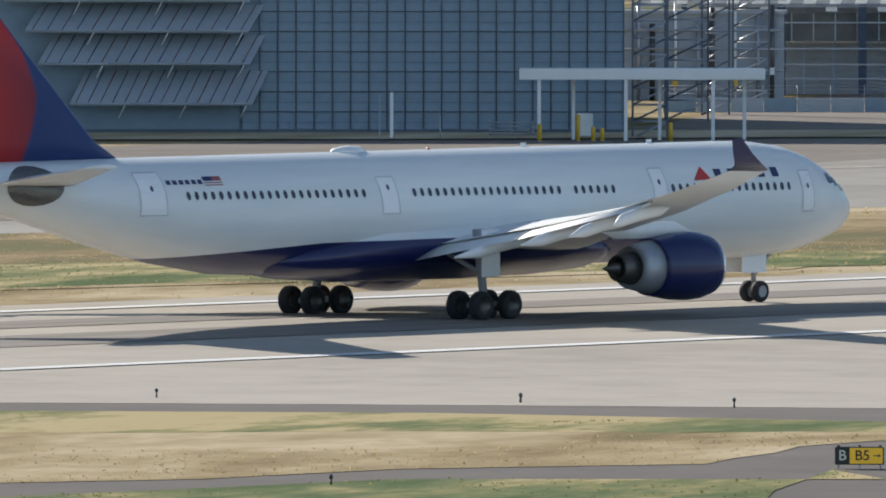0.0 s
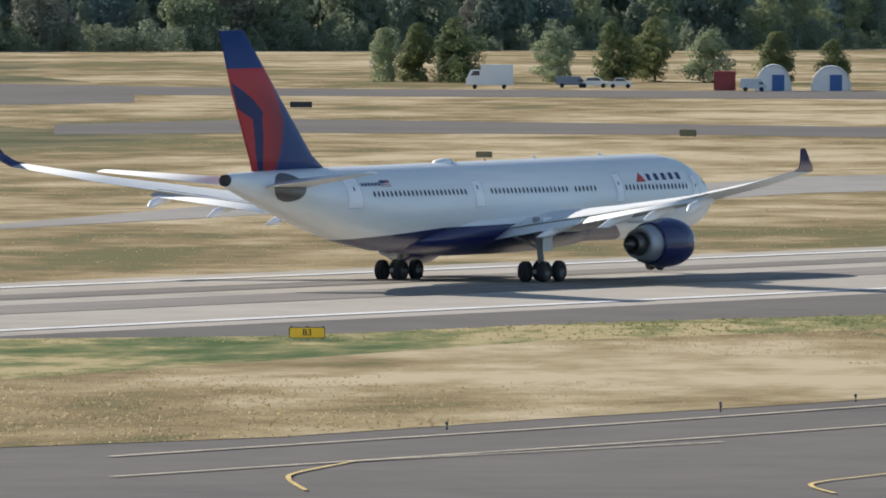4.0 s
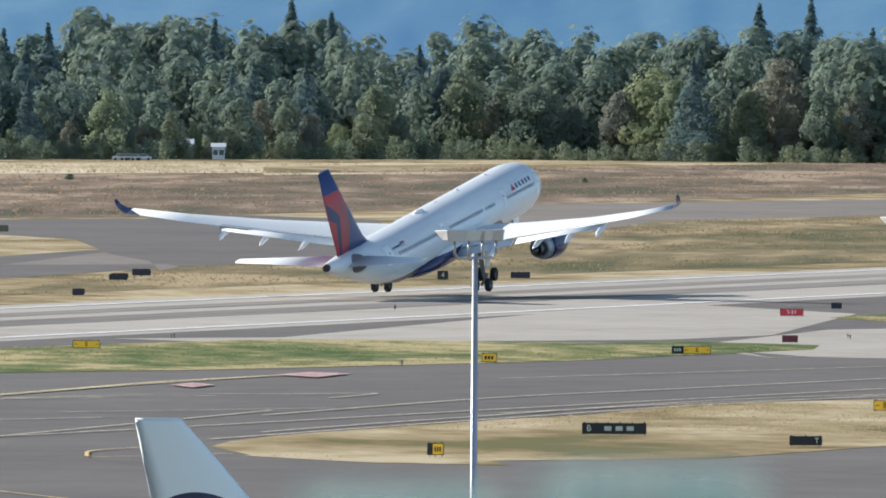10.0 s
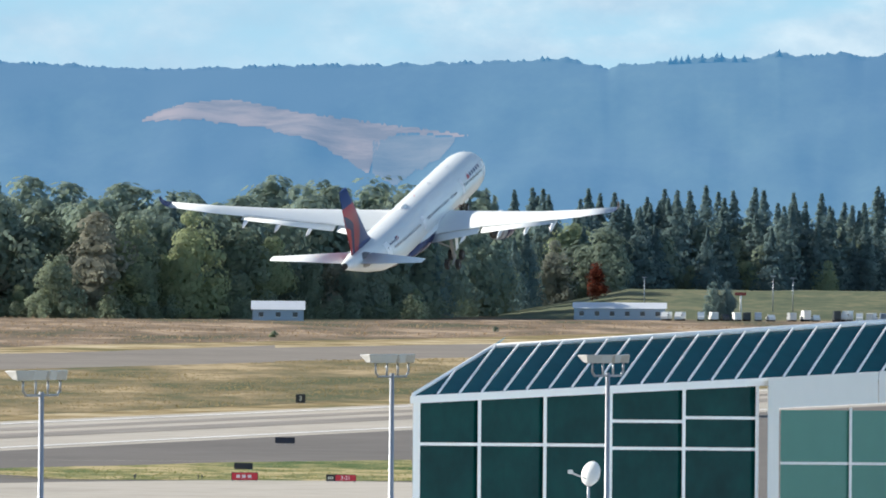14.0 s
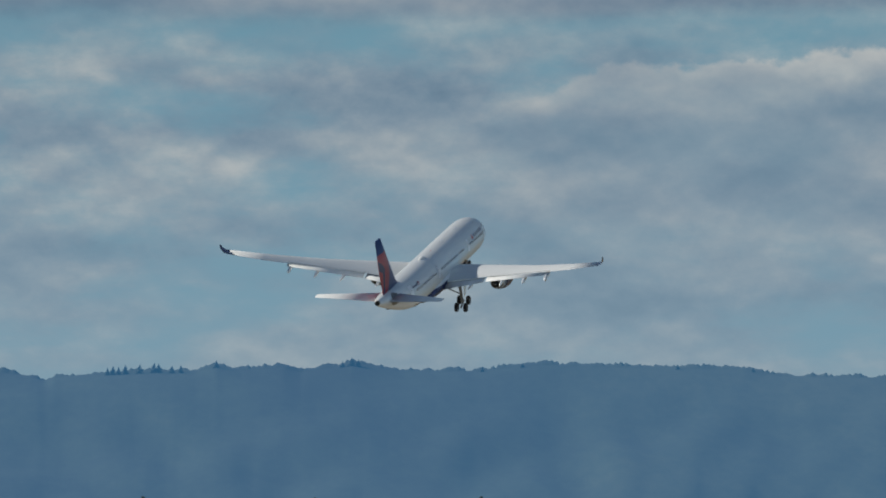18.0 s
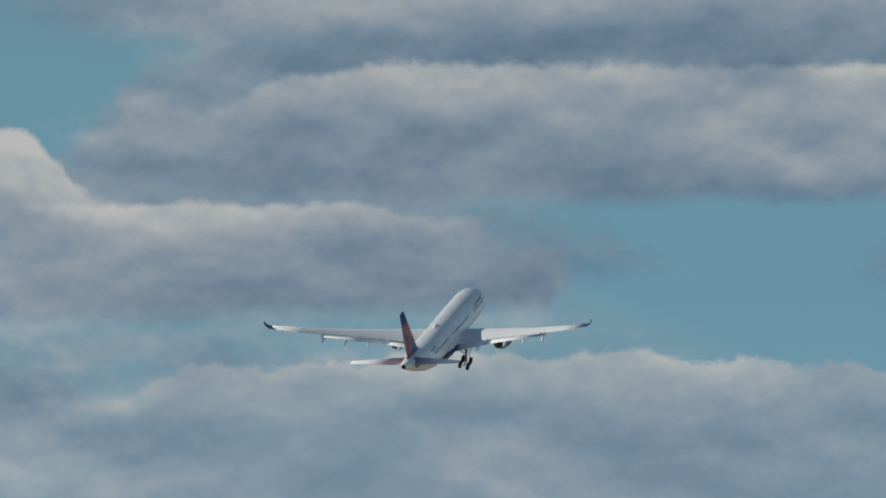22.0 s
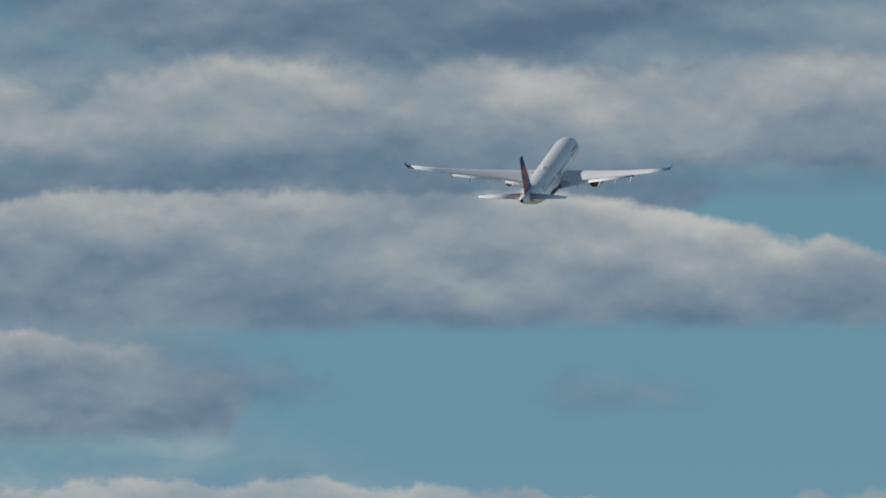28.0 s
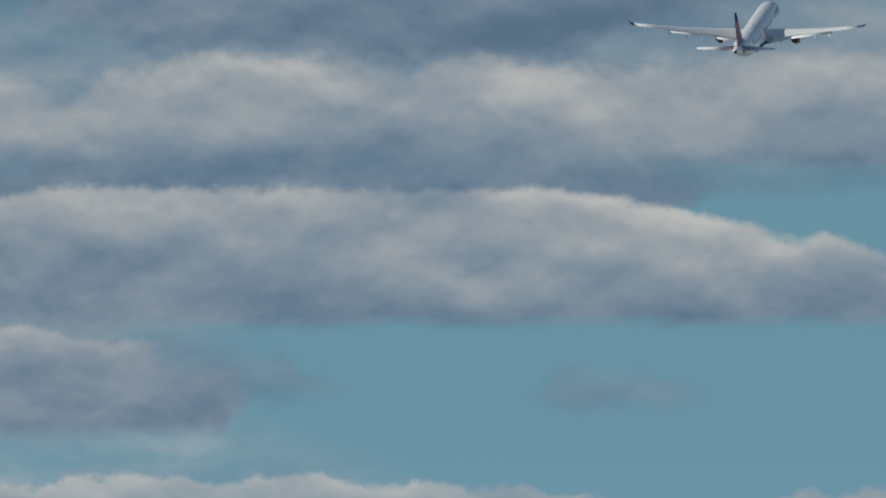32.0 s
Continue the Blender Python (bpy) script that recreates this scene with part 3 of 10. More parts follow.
tagged(sheet("grass_verge", [(957.1, 356.1), (998.4, 343.9), (999.8, 334.5), (963.5, 322.3), (919.9, 319.2), (923.1, 334.1)], 0.03, DRY), "dry yellow grass verge", "grass", kind="structure")
tagged(sheet("grass_verge", [(980.2, 345.8), (1007.5, 330.4), (1007.8, 323.1), (989.7, 319.7), (945.9, 319.6), (909, 320.7)], 0.03, DRY), "dry yellow grass verge", "grass", kind="structure")
tagged(sheet("grass_verge", [(1125.3, 341.6), (1147.7, 342.8), (1175.6, 334.1), (1143.4, 340.4), (1186.3, 333.8), (1214, 321.3), (1182.9, 312.9), (1230.1, 298.6), (1144, 277.7), (1102.6, 291.6), (1109.1, 293.5), (1097.5, 321.4), (1104.8, 332.1), (1101.5, 323.7)], 0.034, GREEN), "green grass verge", "grass", kind="structure")
tagged(sheet("grass_verge", [(1143.2, 332.1), (1199.1, 317.3), (1165.9, 308.4), (1211.9, 294.2), (1176.9, 285.7), (1128.2, 298.4), (1129.6, 298.9), (1126.3, 324.5)], 0.03, DRY), "dry yellow grass verge", "grass", kind="structure")
tagged(sheet("cross_runway", [(1072.8, 325.6), (1086.7, 319.3), (1109.2, 306.3), (1104.1, 292.2), (1097.7, 290.3), (1128.2, 273.8), (1003.5, 243.6), (974.8, 257.8), (964.1, 279.9), (967.6, 295), (991.9, 312), (963.3, 297.1), (974.8, 304.4), (962.6, 296.9), (1009.6, 317.3)], 0.024, CONCRETE), "pale concrete crossing taxiway", "taxiway", kind="structure")
tagged(sheet("crossing", [(1000.2, 366.2), (1013.1, 355.7), (1189.2, 378.4), (1145.8, 345), (1117.9, 338.8), (1046.2, 322.7), (1022.2, 325.2), (1007.2, 337.8), (988.4, 348.7)], 0.022, CONCRETE), "pale concrete crossing taxiway", "taxiway", kind="structure")
tagged(sheet("cargo_apron", [(300, 522), (560, 522), (738, 530.3), (840.5, 595.5), (1089.4, 738.2), (1082.9, 736.9), (1165.7, 808.6), (1230.4, 894.6), (1065.9, 796.7), (1206.3, 907.3), (1338.4, 1063.7), (1346.8, 1140.6), (879.1, 752.7), (725.8, 648.1), (640, 640), (300, 640)], 0.012, WORN), "grey asphalt cargo apron", "apron", kind="structure")
tagged(sheet("apron_concrete", [(300, 498), (480, 498), (652.8, 482), (573.2, 432.5), (583.3, 420.1), (708.3, 447.5), (790.1, 488.1), (1108.5, 684.8), (1132.9, 708.1), (1106.8, 730), (1098.9, 743.1), (1116.1, 760.6), (963.4, 672.9), (620, 560), (560, 521), (300, 521)], 0.014, GREYCON), "pale concrete apron and taxiway", "taxiway", kind="structure")
tagged(sheet("apron_concrete", [(797.2, 500.7), (886.1, 515.7), (955, 527.8), (913, 506.3), (987.4, 521.5), (1038.6, 517), (1052.1, 491), (1043.7, 470.6), (1123.4, 476.8), (1239.9, 532.8), (1171.4, 528.2), (1149.5, 530.7), (1170.7, 546.3), (1124.5, 544.3), (1057.7, 558.6), (967, 536.3), (933.5, 543.4)], 0.014, GREYCON), "pale concrete parallel taxiway", "taxiway", kind="structure")
tagged(sheet("apron_asphalt", [(891.8, 698.2), (916.8, 698.2), (941.5, 683.2), (942.5, 666.2), (1029.5, 714.1), (1086.5, 737.6), (962.6, 667.6), (875.1, 617.4), (783.8, 566.6), (736.8, 545.7), (720.8, 548.9), (715.1, 559.8)], 0.016, WORN), "dark worn asphalt strip across the cargo apron", "apron", kind="structure")
tagged(sheet("cross_taxiway", [(1286.5, 779.8), (1345.5, 783.2), (1342.4, 720), (1335.5, 657.4), (1327, 619.3), (1292.2, 596.6), (1314.3, 557.8), (1378.6, 530.4), (1541.6, 558.1), (1934.5, 626.6), (1810.5, 586.4), (1578.1, 555.5), (1665.9, 539.6), (1364.1, 493.8), (1234.1, 474.8), (1217.7, 516.9), (1179.1, 544.3), (1250.8, 583.7), (1264.6, 622.5), (1273.2, 682.9), (1252.8, 729.2), (1221.1, 740.1)], 0.012, ASPHALT), "grey asphalt taxiway", "taxiway", kind="structure")
tagged(sheet("hangar_apron", [(1631.5, 998.8), (1614.6, 939.8), (1639.7, 879.4), (1689.4, 831.7), (1677.6, 783), (1681.3, 785.3), (1730.5, 707.4), (1760, 677.1), (1729.7, 685.1), (1818.8, 664.9), (1810.6, 637.5), (1664.9, 586.2), (1429.9, 515.5), (1557.7, 567), (1681.1, 648.6), (1635.4, 668), (1568.7, 678.5), (1539.7, 719.2), (1601.2, 747.3), (1564.6, 839.2), (1527.4, 935)], 0.012, ASPHALT), "grey asphalt apron before the hangars", "apron", kind="structure")
tagged(sheet("far_taxiway", [(1527.4, 537.7), (1650, 556.2), (1583.5, 512.8), (1867.5, 637.6), (2027.1, 645.1), (2426.4, 670.3), (2110.5, 583), (1847.8, 588), (1518.2, 510.8), (1425.9, 481.8), (1402, 494.7), (1369.7, 515.4), (1513, 551), (1344.8, 486.8)], 0.013, WORN), "grey asphalt taxiway", "taxiway", kind="structure")
tagged(sheet("far_taxiway", [(1849.2, 618.7), (1936.0, 610.4), (2024.2, 595.7), (2120.0, 587.9), (2353.1, 564.9), (2855.9, 503.6), (3200.6, 564.4), (2644.8, 635.0), (2370.5, 657.4), (2235.2, 657.9), (2136.3, 673.6), (2038.9, 682.2)], 0.012, WORN), "grey asphalt taxiway beyond the runway", "taxiway", kind="structure")
tagged(sheet("service_track", [(1444.6, 1067.5), (1439.8, 1005.7), (1571.1, 970.6), (1610, 962.1), (1463.2, 874.4), (1415.6, 874.5), (1303.6, 910.6), (1305.2, 964.5)], 0.012, ASPHALT), "grey asphalt service road", "road", kind="structure")
tagged(sheet("green_strip", [(501.9, 507.7), (532.9, 497.6), (578.4, 502.8), (585.9, 501.7), (632.8, 505.2), (546.7, 436.5), (519.2, 444.5), (498.1, 433), (448.2, 441.4), (434.3, 439.3)], 0.018, DRY), "dry grass verge", "grass", kind="structure")
tagged(sheet("green_strip", [(462.6, 467.9), (474.8, 467.7), (499, 461.8), (524.2, 448.8), (506.8, 433.9), (476.5, 441), (449.8, 443.1), (438.6, 443.6)], 0.022, GREEN), "green grass verge", "grass", kind="structure")
tagged(sheet("brown_field", [(1745, 712), (1840, 664), (2400, 702), (2620, 690), (4990, 720), (4990, 1050), (3600, 930), (3200, 940), (2640, 958), (2450, 1000)], 0.003, SCRUB), "brown weedy field beyond the taxiways", "field", kind="structure")
tagged(sheet("brown_field", [polar(a, r) for a, r in ((64.0, 1965), (67.86, 1990), (67.86, 2640), (66.4, 2600), (65.2, 2620), (64.3, 2500))], 0.003, SCRUB), "brown weedy field behind the blue hangar", "field", kind="structure")
tagged(sheet("dry_field", [polar(a, r) for a, r in ((64.6, 2560), (65.2, 2625), (66.4, 2605), (67.80, 2645), (67.80, 3045), (66.6, 2935), (65.6, 2840), (64.6, 2745))], 0.008, STRAW), "pale straw-coloured strip before the wood", "field", kind="structure")
tagged(sheet("rough_field", [(1180, 446), (1500, 440), (4250, 440), (4250, 640), (2400, 600), (2100, 625), (1900, 640), (1560, 548), (1380, 500)], 0.004, ROUGH), "rough brown and olive grass between runway and taxiway", "field", kind="structure")
tagged(sheet("dry_field", [(2824.5, 1150.9), (2958.7, 1041.8), (3035.6, 983.3), (2999, 995.7), (2843.1, 1003.3), (2609.2, 920.7), (2772.6, 898.1), (2500.4, 1007.2), (2453.5, 999.7)], 0.008, STRAW), "pale straw-coloured field", "field", kind="structure")
tagged(sheet("cross_taxiway", [(1887.9, 680.3), (1870.6, 660.1), (1829.3, 627.2), (1672.0, 570.0), (1568.0, 527.5), (1467.1, 499.4), (1402.0, 494.7), (1374.2, 495.2), (1461.0, 535.3), (1579.3, 583.4), (1725.8, 634.1)], 0.0135, ASPHALT), "grey asphalt taxiway", "taxiway", kind="structure")
tagged(sheet("apron_asphalt", [(536, 430), (585, 421), (655, 482), (700, 505), (660, 514), (600, 472)], 0.016, WORN), "worn grey asphalt beside the runway", "apron", kind="structure")
tagged(stripe("runway_edge_line", [(-600, 375.2), (4300, 375.2)], 1.5, 0.04, PAINTW), "white painted runway edge line", "marking", kind="structure")
tagged(stripe("runway_edge_line", [(-600, 420.9), (4300, 420.9)], 1.5, 0.04, PAINTW), "white painted runway edge line", "marking", kind="structure")
tagged(stripe("wheel_track", [(-600, 396), (4300, 396)], 9.0, 0.02, RUBBER), "dark rubber streaks on the runway", "marking", kind="structure")
tagged(stripe("wheel_track", [(-600, 409.5), (4300, 409.5)], 6.0, 0.0205, RUBBER), "dark rubber streaks on the runway", "marking", kind="structure")
tagged(curve_stripe("taxi_line", [(495.3, 383.7), (487, 379.3), (479.4, 374.4), (473.1, 369.5), (465.1, 362.6), (455, 351.8), (447.9, 341.2)], 0.28, 0.044, PAINTY), "yellow painted taxi line", "marking", kind="structure")
tagged(curve_stripe("taxi_line", [(513.4, 363.9), (505.5, 360.2), (497.6, 355.6), (488.8, 349.1), (480.3, 341.7), (473.7, 334.8)], 0.25, 0.044, PAINTY), "yellow painted taxi line", "marking", kind="structure")
tagged(curve_stripe("taxi_line", [(515.7, 366.2), (506.3, 361.6), (497.2, 356.1), (488.4, 349.6), (477.8, 340.5), (471.4, 333.5)], 0.25, 0.044, PAINTY), "yellow painted taxi line", "marking", kind="structure")
tagged(curve_stripe("taxi_line", [(373.3, 297.2), (370.4, 293), (366, 288.2), (362, 284.3), (357.9, 281.4)], 0.22, 0.044, PAINTY), "yellow painted taxi line", "marking", kind="structure")
tagged(curve_stripe("taxi_line", [(373.6, 296.9), (370.7, 292.7), (366.2, 287.9), (362.9, 284.6), (358.2, 281)], 0.22, 0.044, PAINTY), "yellow painted taxi line", "marking", kind="structure")
tagged(curve_stripe("taxi_line", [(390.4, 269.5), (411.5, 270.2)], 0.35, 0.044, PAINTW2), "faded white painted taxi line", "marking", kind="structure")
tagged(curve_stripe("taxi_line", [(438, 296.2), (439, 271.2)], 0.3, 0.044, PAINTW2), "faded white painted taxi line", "marking", kind="structure")
tagged(curve_stripe("taxi_line", [(403.5, 270.2), (438.6, 270.9)], 0.28, 0.044, PAINTY), "yellow painted taxi line", "marking", kind="structure")
tagged(curve_stripe("taxi_line", [(406.1, 266.8), (421.8, 260.5)], 0.3, 0.044, PAINTW2), "faded white painted taxi line", "marking", kind="structure")
tagged(curve_stripe("taxi_line", [(467.6, 280.6), (482.1, 280.6), (523.2, 280.6), (574.3, 282.7)], 0.45, 0.044, PAINTW2), "faded white painted taxi line", "marking", kind="structure")
tagged(curve_stripe("taxi_line", [(450.1, 270), (463.6, 269.8), (502.5, 269.4), (549.9, 270.6)], 0.4, 0.044, PAINTW2), "faded white painted taxi line", "marking", kind="structure")
tagged(curve_stripe("taxi_line", [(510.7, 251.4), (473.2, 245.2), (463, 243.6), (458.5, 241.7), (453.4, 238)], 0.22, 0.044, PAINTY), "yellow painted taxi line", "marking", kind="structure")
tagged(curve_stripe("taxi_line", [(469.4, 269.5), (458.2, 265.8), (452.3, 262.8), (443.5, 256.9)], 0.22, 0.044, PAINTY), "yellow painted taxi line", "marking", kind="structure")
tagged(curve_stripe("taxi_line", [(469.4, 269.5), (496.8, 266.4)], 0.3, 0.044, PAINTW2), "faded white painted taxi line", "marking", kind="structure")
tagged(curve_stripe("taxi_line", [(554.2, 281.1), (592.9, 284.3), (613.4, 287.8)], 0.5, 0.044, PAINTW2), "faded white painted taxi line", "marking", kind="structure")
tagged(curve_stripe("taxi_line", [(613.4, 287.8), (630.1, 292.6), (646.8, 299), (661.6, 306.2), (680.5, 316.7), (700.1, 328.5), (709.7, 335.5)], 0.27, 0.044, PAINTY), "yellow painted taxi line", "marking", kind="structure")
tagged(curve_stripe("taxi_line", [(620.1, 289.2), (634, 293.7), (647, 298.7), (659.9, 305), (674, 312.6)], 0.25, 0.044, PAINTY), "yellow painted taxi line", "marking", kind="structure")
tagged(curve_stripe("taxi_line", [(532.6, 270.1), (573.5, 271.9), (611.4, 270.7), (644.9, 272.4)], 0.45, 0.044, PAINTW2), "faded white painted taxi line", "marking", kind="structure")
tagged(curve_stripe("taxi_line", [(490.7, 248.9), (535.5, 255.6), (570, 254.9), (599.1, 253.1)], 0.25, 0.044, PAINTY), "yellow painted taxi line", "marking", kind="structure")
tagged(curve_stripe("taxi_line", [(856.8, 376.7), (834, 371.6), (803.6, 360.5), (778.9, 349.9), (751.7, 336.1), (710.5, 312)], 0.24, 0.044, PAINTY), "yellow painted taxi line", "marking", kind="structure")
tagged(curve_stripe("taxi_line", [(710.5, 312), (693.9, 301.8), (674.7, 291.3), (663.2, 286.1), (645.8, 280.2), (621.6, 274.6), (605.3, 272.3)], 0.32, 0.044, PAINTY), "yellow painted taxi line", "marking", kind="structure")
tagged(curve_stripe("taxi_line", [(709.1, 309.9), (693.2, 300.8), (673.9, 290.5), (665.3, 286.6)], 0.22, 0.044, PAINTY), "yellow painted taxi line", "marking", kind="structure")
holding_line([(652.2, 305.6), (680.7, 308), (712.6, 311), (727.7, 307.4)], 0.042)
tagged(curve_stripe("taxi_line", [(709, 305.7), (698.2, 294.9)], 0.4, 0.044, PAINTW2), "faded white painted taxi line", "marking", kind="structure")
tagged(curve_stripe("taxi_line", [(766.5, 318.7), (743.3, 306.5), (727.6, 296.6), (730.8, 291.5)], 0.4, 0.044, PAINTW2), "faded white painted taxi line", "marking", kind="structure")
tagged(curve_stripe("taxi_line", [(708.5, 304.7), (683.1, 282), (676.4, 272.9), (682.8, 268.5)], 0.45, 0.044, PAINTW2), "faded white painted taxi line", "marking", kind="structure")
holding_line([(706.8, 307.4), (751.2, 301.2)], 0.042)
tagged(curve_stripe("taxi_line", [(774.4, 318.9), (781.5, 313)], 0.35, 0.044, PAINTW2), "faded white painted taxi line", "marking", kind="structure")
tagged(curve_stripe("taxi_line", [(711.7, 273.7), (697.9, 274.8), (686.3, 273), (676, 269.6), (664.2, 263.6), (649.7, 249.9)], 0.22, 0.044, PAINTY), "yellow painted taxi line", "marking", kind="structure")
tagged(curve_stripe("taxi_line", [(583, 272.2), (623.2, 272.3), (669.8, 273.7), (711.7, 273.7)], 0.4, 0.044, PAINTW2), "faded white painted taxi line", "marking", kind="structure")
tagged(curve_stripe("taxi_line", [(856.7, 353.3), (891.4, 360.7)], 0.35, 0.044, PAINTW2), "faded white painted taxi line", "marking", kind="structure")
tagged(curve_stripe("taxi_line", [(549.3, 256.5), (570.6, 257.3), (598.6, 254), (603.9, 232.3)], 0.28, 0.044, PAINTY), "yellow painted taxi line", "marking", kind="structure")
tagged(curve_stripe("taxi_line", [(704.1, 274.1), (691.3, 273.7), (680.3, 271.2), (670.8, 267), (652.6, 253.4), (621.5, 229.6)], 0.22, 0.044, PAINTY), "yellow painted taxi line", "marking", kind="structure")
holding_line([(715.4, 309.3), (741.6, 298.2)], 0.042)
holding_line([(806.1, 307.6), (849.7, 310.5), (883.1, 310.9)], 0.042)
tagged(curve_stripe("taxi_line", [(765.5, 318.2), (777.3, 312.6)], 0.4, 0.044, PAINTW2), "faded white painted taxi line", "marking", kind="structure")
tagged(curve_stripe("taxi_line", [(727.1, 298), (731.2, 291.8)], 0.4, 0.044, PAINTW2), "faded white painted taxi line", "marking", kind="structure")
tagged(curve_stripe("taxi_line", [(735.8, 289.1), (739, 284.3)], 0.4, 0.044, PAINTW2), "faded white painted taxi line", "marking", kind="structure")
tagged(curve_stripe("taxi_line", [(807.4, 305.7), (816.7, 299.7)], 0.4, 0.044, PAINTW2), "faded white painted taxi line", "marking", kind="structure")
tagged(curve_stripe("taxi_line", [(752.9, 290.2), (770.2, 282.6)], 0.4, 0.044, PAINTW2), "faded white painted taxi line", "marking", kind="structure")
tagged(curve_stripe("taxi_line", [(631.4, 273), (674.7, 274.1), (718, 273.3), (791.9, 278.8)], 0.35, 0.044, PAINTW2), "faded white painted taxi line", "marking", kind="structure")
tagged(curve_stripe("taxi_line", [(714.7, 257.6), (703.6, 258.5), (696, 256.4), (691.4, 253.7), (701.7, 249.4)], 0.25, 0.044, PAINTY), "yellow painted taxi line", "marking", kind="structure")
tagged(curve_stripe("taxi_line", [(855.6, 352.5), (889.9, 360.7)], 0.35, 0.044, PAINTW2), "faded white painted taxi line", "marking", kind="structure")
tagged(curve_stripe("taxi_line", [(587.4, 254), (600.2, 253.2), (605.4, 233.5), (594.4, 223.8), (582.8, 216.2), (573.4, 211.5)], 0.25, 0.044, PAINTY), "yellow painted taxi line", "marking", kind="structure")
tagged(curve_stripe("taxi_line", [(810.5, 307.7), (825.8, 294.8)], 0.35, 0.044, PAINTW2), "faded white painted taxi line", "marking", kind="structure")
tagged(curve_stripe("taxi_line", [(780.5, 289.6), (799.7, 277)], 0.35, 0.044, PAINTW2), "faded white painted taxi line", "marking", kind="structure")
holding_line([(810.3, 308), (861.1, 311.7), (891.9, 310.3)], 0.042)
tagged(curve_stripe("taxi_line", [(737, 289.2), (737.3, 283.9)], 0.28, 0.044, PAINTY), "yellow painted taxi line", "marking", kind="structure")
tagged(curve_stripe("taxi_line", [(751.4, 289.5), (754.3, 284.8)], 0.35, 0.044, PAINTW2), "faded white painted taxi line", "marking", kind="structure")
tagged(curve_stripe("taxi_line", [(832.8, 292.2), (837.7, 287.3), (824.4, 286)], 0.35, 0.044, PAINTW2), "faded white painted taxi line", "marking", kind="structure")
tagged(curve_stripe("taxi_line", [(726.6, 273.4), (761.5, 270), (800.7, 266.8), (871.1, 260.1)], 0.4, 0.044, PAINTW2), "faded white painted taxi line", "marking", kind="structure")
tagged(curve_stripe("taxi_line", [(727.7, 260.2), (778.6, 259.4), (815.9, 258.2), (852.7, 254.6)], 0.4, 0.044, PAINTW2), "faded white painted taxi line", "marking", kind="structure")
tagged(curve_stripe("taxi_line", [(810.2, 304.8), (827.9, 299), (836, 286.4)], 0.35, 0.044, PAINTW2), "faded white painted taxi line", "marking", kind="structure")
tagged(curve_stripe("taxi_line", [(976.2, 278.4), (959.3, 279.1), (943.5, 275.8), (927.8, 270.4), (917.6, 260.8)], 0.25, 0.044, PAINTY), "yellow painted taxi line", "marking", kind="structure")
tagged(curve_stripe("taxi_line", [(780.7, 275.4), (830.2, 276.3), (863.7, 272.7), (952.7, 263.1)], 0.4, 0.044, PAINTW2), "faded white painted taxi line", "marking", kind="structure")
tagged(curve_stripe("taxi_line", [(744.1, 262.5), (776.7, 262.4), (841.5, 259.5), (878.7, 242.6)], 0.4, 0.044, PAINTW2), "faded white painted taxi line", "marking", kind="structure")
tagged(curve_stripe("taxi_line", [(962.6, 296.9), (1018.6, 281.3)], 0.3, 0.044, PAINTW2), "faded white painted taxi line", "marking", kind="structure")
tagged(curve_stripe("taxi_line", [(971.6, 274.7), (953.7, 277.5), (941.9, 275.3), (927.9, 270.4), (920.3, 262.9)], 0.25, 0.044, PAINTY), "yellow painted taxi line", "marking", kind="structure")
tagged(curve_stripe("taxi_line", [(883.9, 293.4), (939, 279.5)], 0.35, 0.044, PAINTW2), "faded white painted taxi line", "marking", kind="structure")
tagged(curve_stripe("taxi_line", [(793.1, 263.2), (828.8, 258.8), (863.3, 248.7)], 0.35, 0.044, PAINTW2), "faded white painted taxi line", "marking", kind="structure")
tagged(curve_stripe("taxi_line", [(1175, 371), (1199.1, 317.3)], 0.3, 0.044, PAINTW2), "faded white painted taxi line", "marking", kind="structure")
tagged(curve_stripe("taxi_line", [(1631.3, 653.4), (1712.4, 680.6)], 0.5, 0.044, PAINTW2), "faded white painted taxi line", "marking", kind="structure")
tagged(curve_stripe("taxi_line", [(1625.2, 643.4), (1706.4, 669)], 0.5, 0.044, PAINTW2), "faded white painted taxi line", "marking", kind="structure")
tagged(curve_stripe("taxi_line", [(800, 574.8), (954, 663.3), (1098, 744)], 0.6, 0.044, PAINTW2), "faded white painted taxi line", "marking", kind="structure")
tagged(curve_stripe("taxi_line", [(876.3, 615.9), (1098.8, 744.9)], 0.6, 0.044, PAINTW2), "faded white painted taxi line", "marking", kind="structure")
tagged(curve_stripe("taxi_line", [(886.3, 632.4), (993.7, 695.8)], 0.5, 0.044, PAINTW2), "faded white painted taxi line", "marking", kind="structure")
tagged(curve_stripe("taxi_line", [(585.1, 420.4), (660.6, 462.7)], 0.25, 0.044, PAINTY), "yellow painted taxi line", "marking", kind="structure")
tagged(curve_stripe("taxi_line", [(692.4, 479.1), (738, 505.8)], 0.24, 0.044, PAINTY), "yellow painted taxi line", "marking", kind="structure")
tagged(curve_stripe("taxi_line", [(973.7, 615.2), (1088.5, 677.6)], 0.28, 0.044, PAINTY), "yellow painted taxi line", "marking", kind="structure")
tagged(curve_stripe("taxi_line", [(880.9, 550.6), (964.1, 595.6)], 0.28, 0.044, PAINTY), "yellow painted taxi line", "marking", kind="structure")
tagged(curve_stripe("taxi_line", [(1136.4, 630.2), (1254.2, 585.3)], 0.4, 0.044, PAINTW2), "faded white painted taxi line", "marking", kind="structure")
tagged(curve_stripe("taxi_line", [(1289.5, 663.5), (1278.8, 596.8)], 0.35, 0.044, PAINTW2), "faded white painted taxi line", "marking", kind="structure")
